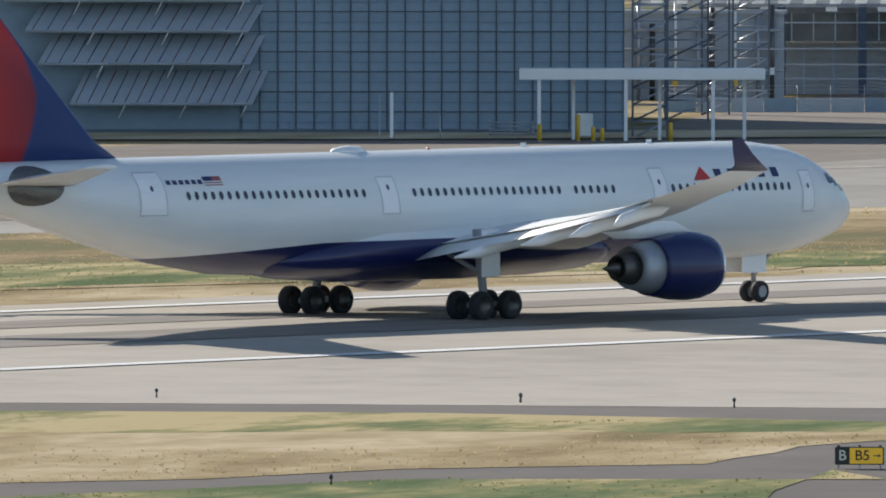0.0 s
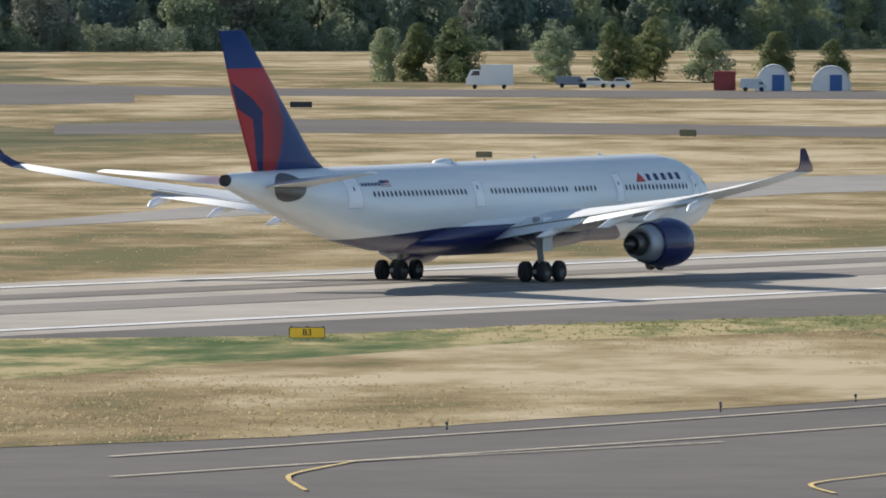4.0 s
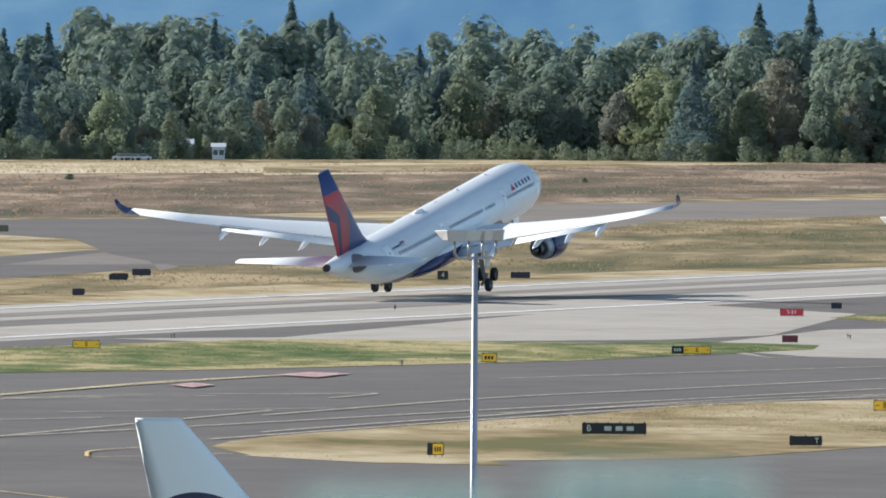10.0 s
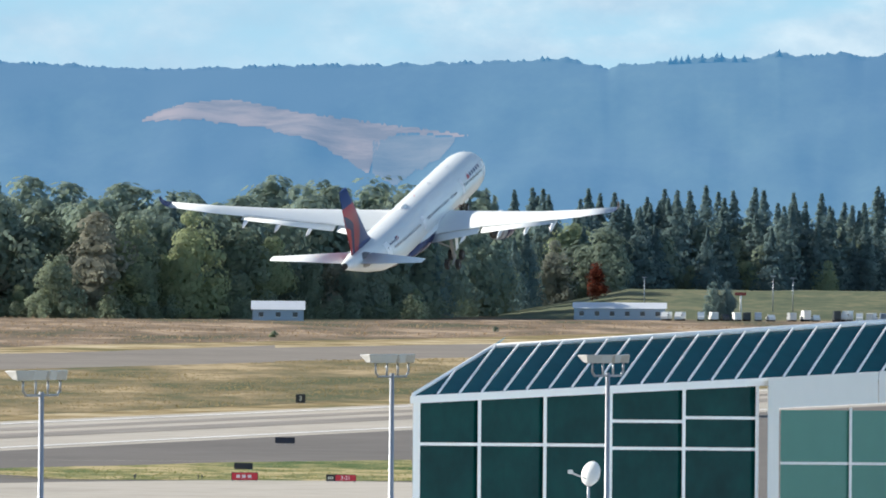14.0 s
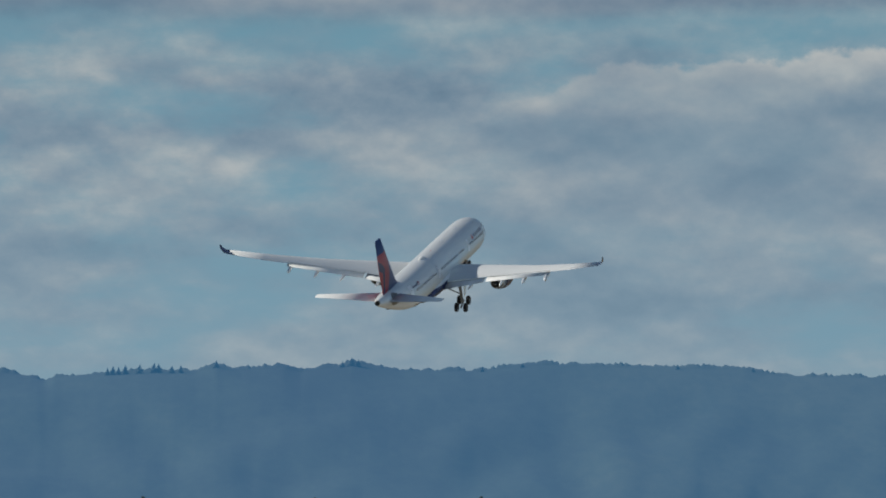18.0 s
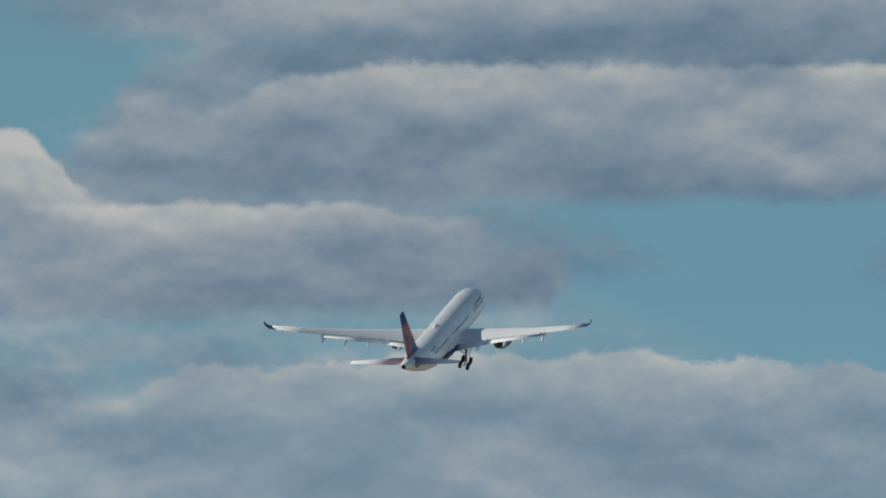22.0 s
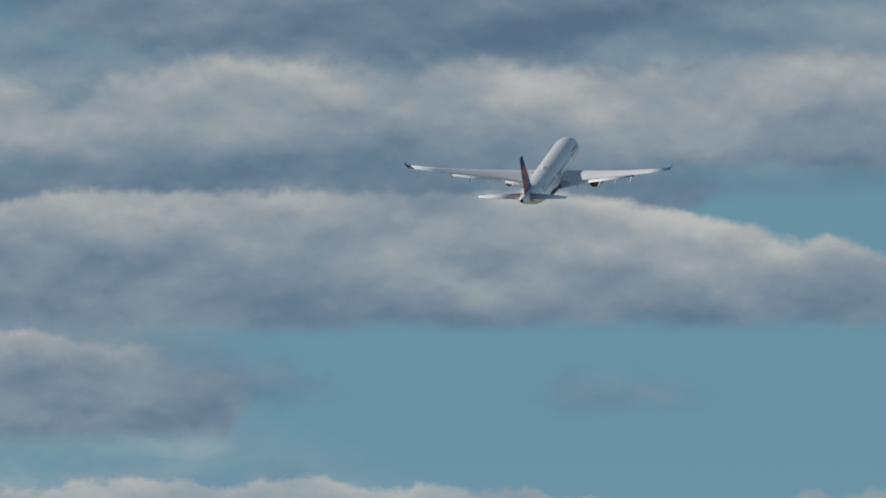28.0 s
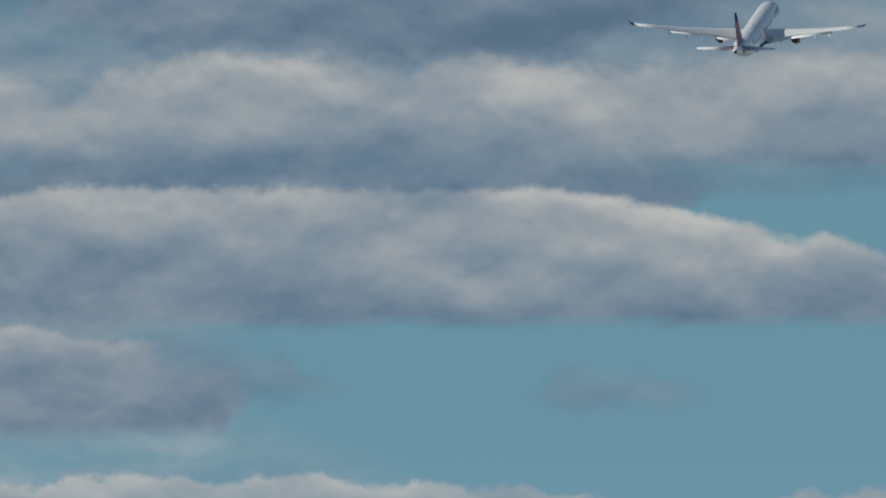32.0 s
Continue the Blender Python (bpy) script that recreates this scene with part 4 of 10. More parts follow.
tagged(curve_stripe("taxi_line", [(650.8, 563.2), (657.3, 562.8)], 0.6, 0.044, PAINTW2), "faded white painted taxi line", "marking", kind="structure")
tagged(curve_stripe("expansion_joint", [(378.8, 306.6), (407.6, 307), (439.3, 307.5)], 0.5, 0.04, ASPHALT), "dark tar joint", "marking", kind="structure")
tagged(sheet("holding_marking", [(426.9, 304.5), (430.9, 305.7), (437.6, 303.5), (434.8, 301.6), (427.4, 301.2)], 0.048, PAINTR), "worn red and white painted marking", "marking", kind="structure")
tagged(sheet("holding_marking", [(437.3, 303), (442.2, 304.9), (446.8, 302), (443, 299.3), (438.1, 301)], 0.048, PAINTR), "worn red and white painted marking", "marking", kind="structure")
tagged(sheet("holding_marking", [(686.2, 307.6), (694.1, 307.8), (689.5, 302.4), (681.8, 302.3)], 0.048, PAINTR), "worn red and white painted marking", "marking", kind="structure")
tagged(sheet("holding_marking", [(713.4, 307.6), (720.4, 307.6), (717.6, 303.1), (709.4, 302.9)], 0.048, PAINTR), "worn red and white painted marking", "marking", kind="structure")
tagged(sheet("holding_marking", [(708.8, 306.5), (715.4, 307.1), (715.7, 302.3), (707.8, 301.6)], 0.048, PAINTR), "worn red and white painted marking", "marking", kind="structure")
tagged(sheet("holding_marking", [(851.7, 307.5), (858.8, 308.4), (853.5, 304.8), (845, 303.4)], 0.048, PAINTR), "worn red and white painted marking", "marking", kind="structure")
tagged(sheet("holding_marking", [(884.6, 311.2), (894.4, 311.8), (891.1, 307.5), (878.2, 305.7)], 0.048, PAINTR), "worn red and white painted marking", "marking", kind="structure")
tagged(sheet("yellow_marking", [(728.5, 289.2), (734.5, 291.1), (731.4, 289.2), (724.4, 286.8)], 0.048, PAINTY), "yellow painted marking", "marking", kind="structure")


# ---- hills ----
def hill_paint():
    m, add, b = surface("far wooded hillside, haze glow", 0.95)
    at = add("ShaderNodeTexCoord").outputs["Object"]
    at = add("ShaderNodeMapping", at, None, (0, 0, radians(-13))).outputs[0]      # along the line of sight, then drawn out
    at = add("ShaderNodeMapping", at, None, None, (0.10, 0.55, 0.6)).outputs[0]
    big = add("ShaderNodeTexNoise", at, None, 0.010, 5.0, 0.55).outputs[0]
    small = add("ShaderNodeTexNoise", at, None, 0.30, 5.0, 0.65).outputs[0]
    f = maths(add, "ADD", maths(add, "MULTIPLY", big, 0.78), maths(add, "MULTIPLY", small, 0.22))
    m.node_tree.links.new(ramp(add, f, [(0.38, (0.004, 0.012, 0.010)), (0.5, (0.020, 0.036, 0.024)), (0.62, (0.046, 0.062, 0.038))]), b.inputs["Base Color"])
    # no lamp: this blue glow stands in for haze over the distance
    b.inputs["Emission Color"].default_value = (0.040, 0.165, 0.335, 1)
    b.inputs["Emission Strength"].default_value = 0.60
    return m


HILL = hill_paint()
RIDGE = [(40, 60), (60, 62), (66, 66), (70, 78), (72.5, 86.5), (73.3, 84.5), (74.0, 82.0), (74.5, 83.5), (75.3, 85.0), (75.84, 87.1), (75.98, 85.3), (76.05, 83.3), (76.09, 84.9), (76.31, 86.3), (76.55, 87.8), (76.73, 87.8), (76.82, 90.3), (76.93, 88.6), (77.125, 90.1), (77.2, 87.9), (77.43, 91.8), (77.67, 88.6), (77.92, 89.0), (77.98, 88.8), (78.27, 92.0), (78.66, 91.2), (79.2, 91.1), (79.37, 88.2), (79.83, 88.0), (80.1, 88.5), (81, 88), (84, 80), (95, 70)]


def ridge_height(yaw):
    for (a, p), (b, q) in zip(RIDGE, RIDGE[1:]):
        if a <= yaw <= b:
            s = (yaw - a) / (b - a)
            return p + (q - p) * s
    return 60


def hillside(yaw, s):
    """A point of the hillside: s from 0 at its foot to 1 on the ridge."""
    wob = noise.noise(Vector((yaw * 1.3, s * 2.2, 4.0))) * 0.5 + noise.noise(Vector((yaw * 4.0, s * 5.0, 9.0))) * 0.22
    dist = 4080 + 640 * s
    x, y = polar(yaw, dist)
    broad = sum(ridge_height(yaw + k * 0.2) for k in range(-4, 5)) / 9      # the slope below follows the ridge only broadly
    top = (broad + (ridge_height(yaw) - broad) * s ** 14) * dist / 4700
    z = top * (s ** 0.85) + wob * 16 * math.sin(math.pi * min(1, max(0, s)))
    if s > 0.995:
        z += 1.2 * noise.noise(Vector((yaw * 12, 0, 1))) + 2.0 * abs(noise.noise(Vector((yaw * 38, 0, 3)))) + 0.8 * noise.noise(Vector((yaw * 95, 0, 5)))
    return (x, y, z)


def build_hills():
    yaws = [42 + i * 0.05 for i in range(580)] + [71 + i * 0.012 for i in range(834)] + [81 + i * 0.05 for i in range(180)]
    steps = [i / 60 for i in range(59)] + [0.985, 0.994, 1.0]
    verts = [hillside(a, s) for s in steps for a in yaws]
    n = len(yaws)
    # back slope that drops behind the ridge
    verts += [(*polar(a, 4900), 0.0) for a in yaws]
    faces = [(j * n + i, j * n + i + 1, (j + 1) * n + i + 1, (j + 1) * n + i) for j in range(len(steps)) for i in range(n - 1)]
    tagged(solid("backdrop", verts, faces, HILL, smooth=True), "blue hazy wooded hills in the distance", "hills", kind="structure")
    # the bare clearing on the slope
    m, add, b = surface("bare clearing, haze glow", 0.95)
    at = add("ShaderNodeTexCoord").outputs["Object"]
    f = add("ShaderNodeTexNoise", at, None, 0.03, 6.0, 0.65).outputs[0]
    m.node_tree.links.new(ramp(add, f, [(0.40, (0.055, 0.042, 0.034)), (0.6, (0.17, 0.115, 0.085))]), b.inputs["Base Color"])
    # bluish glow paints the same distance haze over the clearing
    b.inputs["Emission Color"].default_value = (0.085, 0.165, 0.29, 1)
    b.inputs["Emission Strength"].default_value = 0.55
    def rise(yaw, angle):
        """How far up the slope a line of sight at that angle meets it."""
        for k in range(20, 100):
            x, y, z = hillside(yaw, k / 100)
            if math.degrees(math.atan2(z - EYE[2], math.hypot(x, y))) > angle:
                return k / 100
        return 0.99

    def along(line, a):
        for (p, u), (q, v) in zip(line, line[1:]):
            if p <= a <= q:
                return u + (v - u) * (a - p) / (q - p)
        return line[-1][1]

    def patch(name, top, low, paint, label, ragged):
        verts, faces = [], []
        cols = 220
        for i in range(cols + 1):
            a = top[0][0] + (top[-1][0] - top[0][0]) * i / cols
            t, l = along(top, a), along(low, a)
            t += 0.006 * noise.noise(Vector((a * 22, 1, 0))) + 0.006 * noise.noise(Vector((a * 80, 1, 0)))
            l += ragged * (noise.noise(Vector((a * 9, 5, 0))) + 0.6 * noise.noise(Vector((a * 30, 5, 0))) + 0.2 * noise.noise(Vector((a * 90, 5, 0))))
            t, l = rise(a, t), rise(a, min(l, t - 0.004))
            for k in range(7):
                x, y, z = hillside(a, l + (t - l) * k / 6)
                e = Vector((x, y, 0)).normalized() * 0.2
                verts.append((x - e.x, y - e.y, z + 0.10))
        for i in range(cols):
            for k in range(6):
                q = i * 7 + k
                faces.append((q, q + 7, q + 8, q + 1))
        tagged(solid(name, verts, faces, paint, smooth=True), label, "clearing", kind="structure")

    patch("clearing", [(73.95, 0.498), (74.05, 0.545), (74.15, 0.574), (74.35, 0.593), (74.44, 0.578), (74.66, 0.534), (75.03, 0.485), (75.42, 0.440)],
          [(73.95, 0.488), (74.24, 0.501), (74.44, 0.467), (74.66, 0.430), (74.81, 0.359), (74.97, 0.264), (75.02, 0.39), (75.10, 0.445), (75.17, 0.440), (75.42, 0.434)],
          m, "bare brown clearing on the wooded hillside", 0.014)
    thin = m.copy()
    thin.name = "thinned hillside"
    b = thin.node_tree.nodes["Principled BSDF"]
    # a bluer glow: more haze painted over this patch
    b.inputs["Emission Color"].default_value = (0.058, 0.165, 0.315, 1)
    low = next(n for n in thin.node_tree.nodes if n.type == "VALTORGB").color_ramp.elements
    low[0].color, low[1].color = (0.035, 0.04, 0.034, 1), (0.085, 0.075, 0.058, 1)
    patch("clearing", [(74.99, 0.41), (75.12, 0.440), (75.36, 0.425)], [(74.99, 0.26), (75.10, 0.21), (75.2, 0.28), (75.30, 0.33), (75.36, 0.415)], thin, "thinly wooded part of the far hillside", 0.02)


build_hills()
BANKGRASS = varied("dull green bank grass", [(0.42, (0.065, 0.085, 0.05)), (0.5, (0.10, 0.115, 0.065)), (0.58, (0.155, 0.15, 0.085))], 0.95, 0.05, fine=5.0)


def grass_bank():
    """A low raised bank of rough grass before the far conifers."""
    verts, faces = [], []
    yaws = [75.55 + 0.1 * k for k in range(60)]
    for a in yaws:
        s = min(1, (a - 75.55) / 0.6)
        for d, z in ((3360, -0.2), (3376, 2.0 * s), (3432, 2.2 * s), (3490, 7.0 * s), (3560, 7.2 * s), (4080, 0.0)):
            x, y = polar(a, d)
            verts.append((x, y, z + (0.35 * noise.noise(Vector((a * 6, d * 0.02, 2))) if 3 < z else 0)))
    for i in range(len(yaws) - 1):
        for k in range(5):
            q = i * 6 + k
            faces.append((q, q + 1, q + 7, q + 6))
    tagged(solid("embankment", verts, faces, BANKGRASS, smooth=True), "low rough green grass bank before the far wood", "embankment", kind="structure")


grass_bank()


# ---- grass and weeds standing on the ground ----
def within(pts, ring):
    """Which of the points lie inside an outline."""
    x, y = pts[:, 0], pts[:, 1]
    hit = np.zeros(len(pts), bool)
    for (x0, y0), (x1, y1) in zip(ring, np.roll(ring, -1, 0)):
        if y0 != y1:
            hit ^= ((y0 > y) != (y1 > y)) & (x < (x1 - x0) * (y - y0) / (y1 - y0) + x0)
    return hit


def blade_paint(name, stops):
    m, add, b = surface(name, 0.9)
    b.inputs["Specular IOR Level"].default_value = 0.1
    r = add("ShaderNodeNewGeometry").outputs["Random Per Island"]
    n = add("ShaderNodeTexNoise", add("ShaderNodeTexCoord").outputs["Object"], None, 0.06, 4.0, 0.6).outputs[0]
    col = ramp(add, maths(add, "ADD", maths(add, "MULTIPLY", r, 0.3), maths(add, "MULTIPLY", n, 0.7)), stops)
    m.node_tree.links.new(col, b.inputs["Base Color"])
    thin = add("ShaderNodeMixShader", 0.6, b.outputs[0], add("ShaderNodeBsdfTranslucent", col).outputs[0])
    m.node_tree.links.new(thin.outputs[0], m.node_tree.nodes["Material Output"].inputs[0])
    return m


def tuft_mesh(rng, pts, size, mat):
    """Fans of four bent blades, one fan a tuft."""
    k, n = len(pts), 4
    a = rng.uniform(0, 6.28, (k, n)) + np.arange(n) * 1.57
    lean = size[:, None] * rng.uniform(0.4, 1.3, (k, n))
    h = size[:, None] * rng.uniform(0.45, 1.0, (k, n))
    side = size[:, None] * 0.22
    v = np.zeros((k, 1 + 2 * n, 3))
    v[:, :, :2] = pts[:, None, :]
    for i in range(n):
        cx, cy = np.cos(a[:, i]) * lean[:, i], np.sin(a[:, i]) * lean[:, i]
        for j, s in ((1 + 2 * i, -1), (2 + 2 * i, 1)):
            v[:, j, 0] += cx - np.sin(a[:, i]) * side[:, 0] * s
            v[:, j, 1] += cy + np.cos(a[:, i]) * side[:, 0] * s
            v[:, j, 2] = h[:, i]
    base = (np.arange(k) * (1 + 2 * n))[:, None, None]
    f = base + np.array([(0, 1 + 2 * i, 2 + 2 * i) for i in range(n)])[None]
    me = bpy.data.meshes.new("tufts")
    me.vertices.add(k * (1 + 2 * n))
    me.vertices.foreach_set("co", v.reshape(-1).astype(np.float32))
    me.loops.add(k * n * 3)
    me.loops.foreach_set("vertex_index", f.reshape(-1).astype(np.int32))
    me.polygons.add(k * n)
    me.polygons.foreach_set("loop_start", np.arange(0, k * n * 3, 3, dtype=np.int32))
    me.materials.append(mat)
    me.update()
    return me


def grow_tufts():
    rng = np.random.default_rng(21)
    kinds = {  # ground: tufts, height, paint, label
        "dry grass": (46000, (0.07, 0.17), [(0.2, (0.33, 0.27, 0.15)), (0.5, (0.47, 0.385, 0.22)), (0.8, (0.61, 0.52, 0.345))], "short dry yellow grass on the verges"),
        "green verge grass": (26000, (0.07, 0.17), [(0.2, (0.11, 0.15, 0.04)), (0.46, (0.21, 0.22, 0.085)), (0.68, (0.46, 0.40, 0.21))], "short green and yellow grass on the verges"),
        "rough mown grass": (30000, (0.12, 0.32), [(0.2, (0.18, 0.165, 0.08)), (0.5, (0.31, 0.245, 0.13)), (0.8, (0.46, 0.37, 0.21))], "rough olive and brown grass beside the runway"),
        "brown weeds": (15000, (0.2, 0.6), [(0.2, (0.27, 0.20, 0.13)), (0.5, (0.36, 0.265, 0.17)), (0.8, (0.46, 0.35, 0.22))], "brown dry weeds in the far field"),
        "pale straw": (5000, (0.3, 0.7), [(0.2, (0.42, 0.34, 0.21)), (0.8, (0.58, 0.49, 0.33))], "pale straw stubble in the far field"),
    }
    for kind, (count, (h0, h1), stops, label) in kinds.items():
        found = []
        for ring, name, z in GROUND[1:]:
            if name != kind:
                continue
            lo, hi = ring.min(0), np.minimum(ring.max(0), (3400, 3000))
            p = rng.uniform(lo, hi, (count * 3, 2))
            yaw, far = np.degrees(np.arctan2(p[:, 0], p[:, 1])), np.hypot(p[:, 0], p[:, 1])
            p = p[within(p, ring) & (yaw > 45) & (yaw < 79.0) & (far < 3250)]
            for other, _, z2 in GROUND[1:]:
                if z2 > z and len(p):
                    p = p[~within(p, other)]
            area = np.prod(hi - lo) * len(p) / (count * 3)
            found.append((p, area))
        whole = sum(a for _, a in found)
        if kind == "dry grass":      # the open ground between the runway and the hangars
            p = rng.uniform((430, 428), (1700, 1300), (260000, 2))
            yaw, far = np.degrees(np.arctan2(p[:, 0], p[:, 1])), np.hypot(p[:, 0], p[:, 1])
            p = p[(yaw > 45) & (yaw < 74) & (rng.random(len(p)) < (900.0 / far) ** 2)]
            for other, _, z2 in GROUND[1:]:
                p = p[~within(p, other)]
            found.append((p[:26000], 0))
        pts = np.concatenate([p[:max(60, int(count * a / whole))] if a else p for p, a in found])
        patch = np.array([noise.noise(Vector((x * 0.013, y * 0.02, 3.0))) + 0.5 * noise.noise(Vector((x * 0.08, y * 0.1, 6.0))) for x, y in pts])
        keep = patch > -0.22
        pts, patch = pts[keep], patch[keep]
        size = rng.uniform(h0, h1, len(pts)) * (0.75 + 0.7 * np.clip(patch, 0, 0.8))
        ob = new("grass_tufts" if "grass" in kind else "weeds", tuft_mesh(rng, pts, size, blade_paint(kind + " blades", stops)))
        tagged(ob, label, "grass" if "grass" in kind else "weeds", kind="stuff")


grow_tufts()


# ---- trees ----
def leaf_paint(name, dark, mid, light):
    m, add, b = surface(name, 0.7)
    r = add("ShaderNodeNewGeometry").outputs["Random Per Island"]
    o = add("ShaderNodeObjectInfo").outputs["Random"]
    at = add("ShaderNodeTexCoord").outputs["Object"]
    n = add("ShaderNodeTexNoise", at, None, 0.09, 4.0, 0.6).outputs[0]
    f = maths(add, "ADD", maths(add, "MULTIPLY", r, 0.18), maths(add, "MULTIPLY", n, 0.82))
    f = maths(add, "ADD", f, maths(add, "MULTIPLY", maths(add, "SUBTRACT", o, 0.5), 0.45))
    m.node_tree.links.new(ramp(add, f, [(0.2, dark), (0.5, mid), (0.8, light)]), b.inputs["Base Color"])
    glow = add("ShaderNodeBsdfTranslucent", ramp(add, f, [(0.2, tuple(c * 1.45 for c in dark)), (0.8, tuple(c * 1.5 for c in light))]))
    b.inputs["Specular IOR Level"].default_value = 0.05
    mix = add("ShaderNodeMixShader", 0.42, b.outputs[0], glow.outputs[0])
    gaps = add("ShaderNodeMixShader", 0.2, mix.outputs[0], add("ShaderNodeBsdfTransparent").outputs[0])    # a spray is a fifth air
    m.node_tree.links.new(gaps.outputs[0], m.node_tree.nodes["Material Output"].inputs[0])
    return m


# LEAF to TAWNY carry distance haze in their colour: lightened and blued
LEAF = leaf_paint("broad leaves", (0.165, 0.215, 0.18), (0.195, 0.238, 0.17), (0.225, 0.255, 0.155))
HAZYLEAF = leaf_paint("haze-tinted wood leaves", (0.14, 0.20, 0.192), (0.165, 0.222, 0.19), (0.195, 0.24, 0.175))
NEEDLE = leaf_paint("haze-lightened needles", (0.115, 0.175, 0.18), (0.13, 0.19, 0.19), (0.15, 0.21, 0.195))
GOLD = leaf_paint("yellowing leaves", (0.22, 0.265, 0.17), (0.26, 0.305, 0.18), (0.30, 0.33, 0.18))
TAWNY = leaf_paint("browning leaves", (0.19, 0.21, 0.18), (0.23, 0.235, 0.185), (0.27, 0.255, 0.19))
OLIVELEAF = leaf_paint("dull olive leaves", (0.10, 0.13, 0.065), (0.14, 0.17, 0.08), (0.19, 0.21, 0.095))
RUST = leaf_paint("rust red leaves", (0.12, 0.03, 0.02), (0.20, 0.05, 0.025), (0.25, 0.09, 0.03))
AMBER = leaf_paint("orange autumn leaves", (0.26, 0.16, 0.07), (0.36, 0.21, 0.08), (0.44, 0.28, 0.11))
BARK = varied("grey bark", [(0.3, (0.05, 0.042, 0.035)), (0.7, (0.14, 0.12, 0.10))], 0.9, 1.5)


def leaf_cloud(rng, blobs, per, size):
    """Leaf sprays scattered through each clump of a crown, turned mostly up and outwards."""
    out = []
    for c, r in blobs:
        d = rng.normal(size=(per, 3))
        d /= np.linalg.norm(d, axis=1)[:, None]
        p = np.array(c) + d * np.array(r) * rng.uniform(0.72, 1.05, (per, 1)) ** 0.5
        away = (p - [0, 0, 0.45]) * [1.0, 1.0, 0.4]
        away /= np.linalg.norm(away, axis=1)[:, None] + 0.01
        nrm = d * [0.8, 0.8, 0.6] + away * 0.6 + [0, 0, 0.12] + rng.normal(size=(per, 3)) * [0.16, 0.16, 0.1]
        nrm /= np.linalg.norm(nrm, axis=1)[:, None]
        u = np.cross(nrm, rng.normal(size=(per, 3)))
        u /= np.linalg.norm(u, axis=1)[:, None]
        v = np.cross(nrm, u)
        s = size * rng.uniform(0.6, 1.35, (per, 1))
        out.append(np.stack([p - u * s, p - v * s * 0.7, p + u * s, p + v * s * 0.7], 1))
    return np.concatenate(out)


def quads_mesh(name, q, mat):
    me = bpy.data.meshes.new(name)
    n = len(q)
    me.vertices.add(n * 4)
    me.vertices.foreach_set("co", q.reshape(-1).astype(np.float32))
    me.loops.add(n * 4)
    me.loops.foreach_set("vertex_index", np.arange(n * 4, dtype=np.int32))
    me.polygons.add(n)
    me.polygons.foreach_set("loop_start", np.arange(0, n * 4, 4, dtype=np.int32))
    me.materials.append(mat)
    me.update()
    me.validate()
    return me


def broad_blobs(rng, tall, wide, low=0.12):
    """Clumps along several upright limbs, so that the crown falls into lobes."""
    blobs = []
    limbs = [(rng.uniform(0, 6.28), rng.uniform(0.15, 1.0), rng.uniform(0.72, 1.0)) for k in range(7)]
    for k in range(40):
        a0, out, top = limbs[k % 7]
        h = low + (top - low) * rng.uniform(0.0, 1.0) ** 0.8
        env = math.sin(math.pi * min(1, max(0.10, (h - low * 0.5) / (top + 0.03 - low * 0.5)) ** 0.8)) ** 0.6
        a, rad = a0 + rng.normal() * 0.35, wide * 0.5 * env * out * rng.uniform(0.7, 1.05)
        r = wide * rng.uniform(0.13, 0.25)
        blobs.append(((rad * math.cos(a), rad * math.sin(a), h * tall - r * 0.4), (r, r, r * rng.uniform(0.7, 1.1))))
    blobs.append(((0, 0, tall * 0.92), (wide * 0.13, wide * 0.13, tall * 0.07)))
    return blobs


def conifer_blobs(rng, tall, wide):
    blobs = []
    for k in range(30):
        h = 0.05 + 0.93 * k / 29
        r = wide * 0.5 * (1 - h) ** 0.85 + 0.004
        for j in range(4 if h < 0.5 else 3 if h < 0.75 else 2 if h < 0.9 else 1):
            a, out = rng.uniform(0, 6.28), 0.45 if h < 0.85 else 0.15
            blobs.append(((r * out * math.cos(a), r * out * math.sin(a), h * tall - r * 0.12), (r * 0.68, r * 0.68, tall * 0.03)))
    return blobs


rng = np.random.default_rng(7)
CROWNS, HIDDEN = {"broad": [], "conifer": []}, {"broad": [], "conifer": []}
for k in range(9):
    bl = broad_blobs(rng, 1.0, rng.uniform(0.62, 0.84), rng.uniform(0.02, 0.08))
    CROWNS["broad"].append(leaf_cloud(rng, bl, 150, 0.021))
    HIDDEN["broad"].append(leaf_cloud(rng, [b for b in bl if b[0][2] > 0.08], 50, 0.031))
for k in range(5):
    bl = conifer_blobs(rng, 1.0, rng.uniform(0.54, 0.70))
    CROWNS["conifer"].append(leaf_cloud(rng, bl, 66, 0.0145))
    HIDDEN["conifer"].append(leaf_cloud(rng, [b for b in bl if b[0][2] > 0.2], 30, 0.0185))
CROWN_MESH = {(kind, k, mat.name): None for kind in CROWNS for k in range(len(CROWNS[kind])) for mat in (LEAF, NEEDLE, GOLD, TAWNY, RUST, AMBER, OLIVELEAF)}


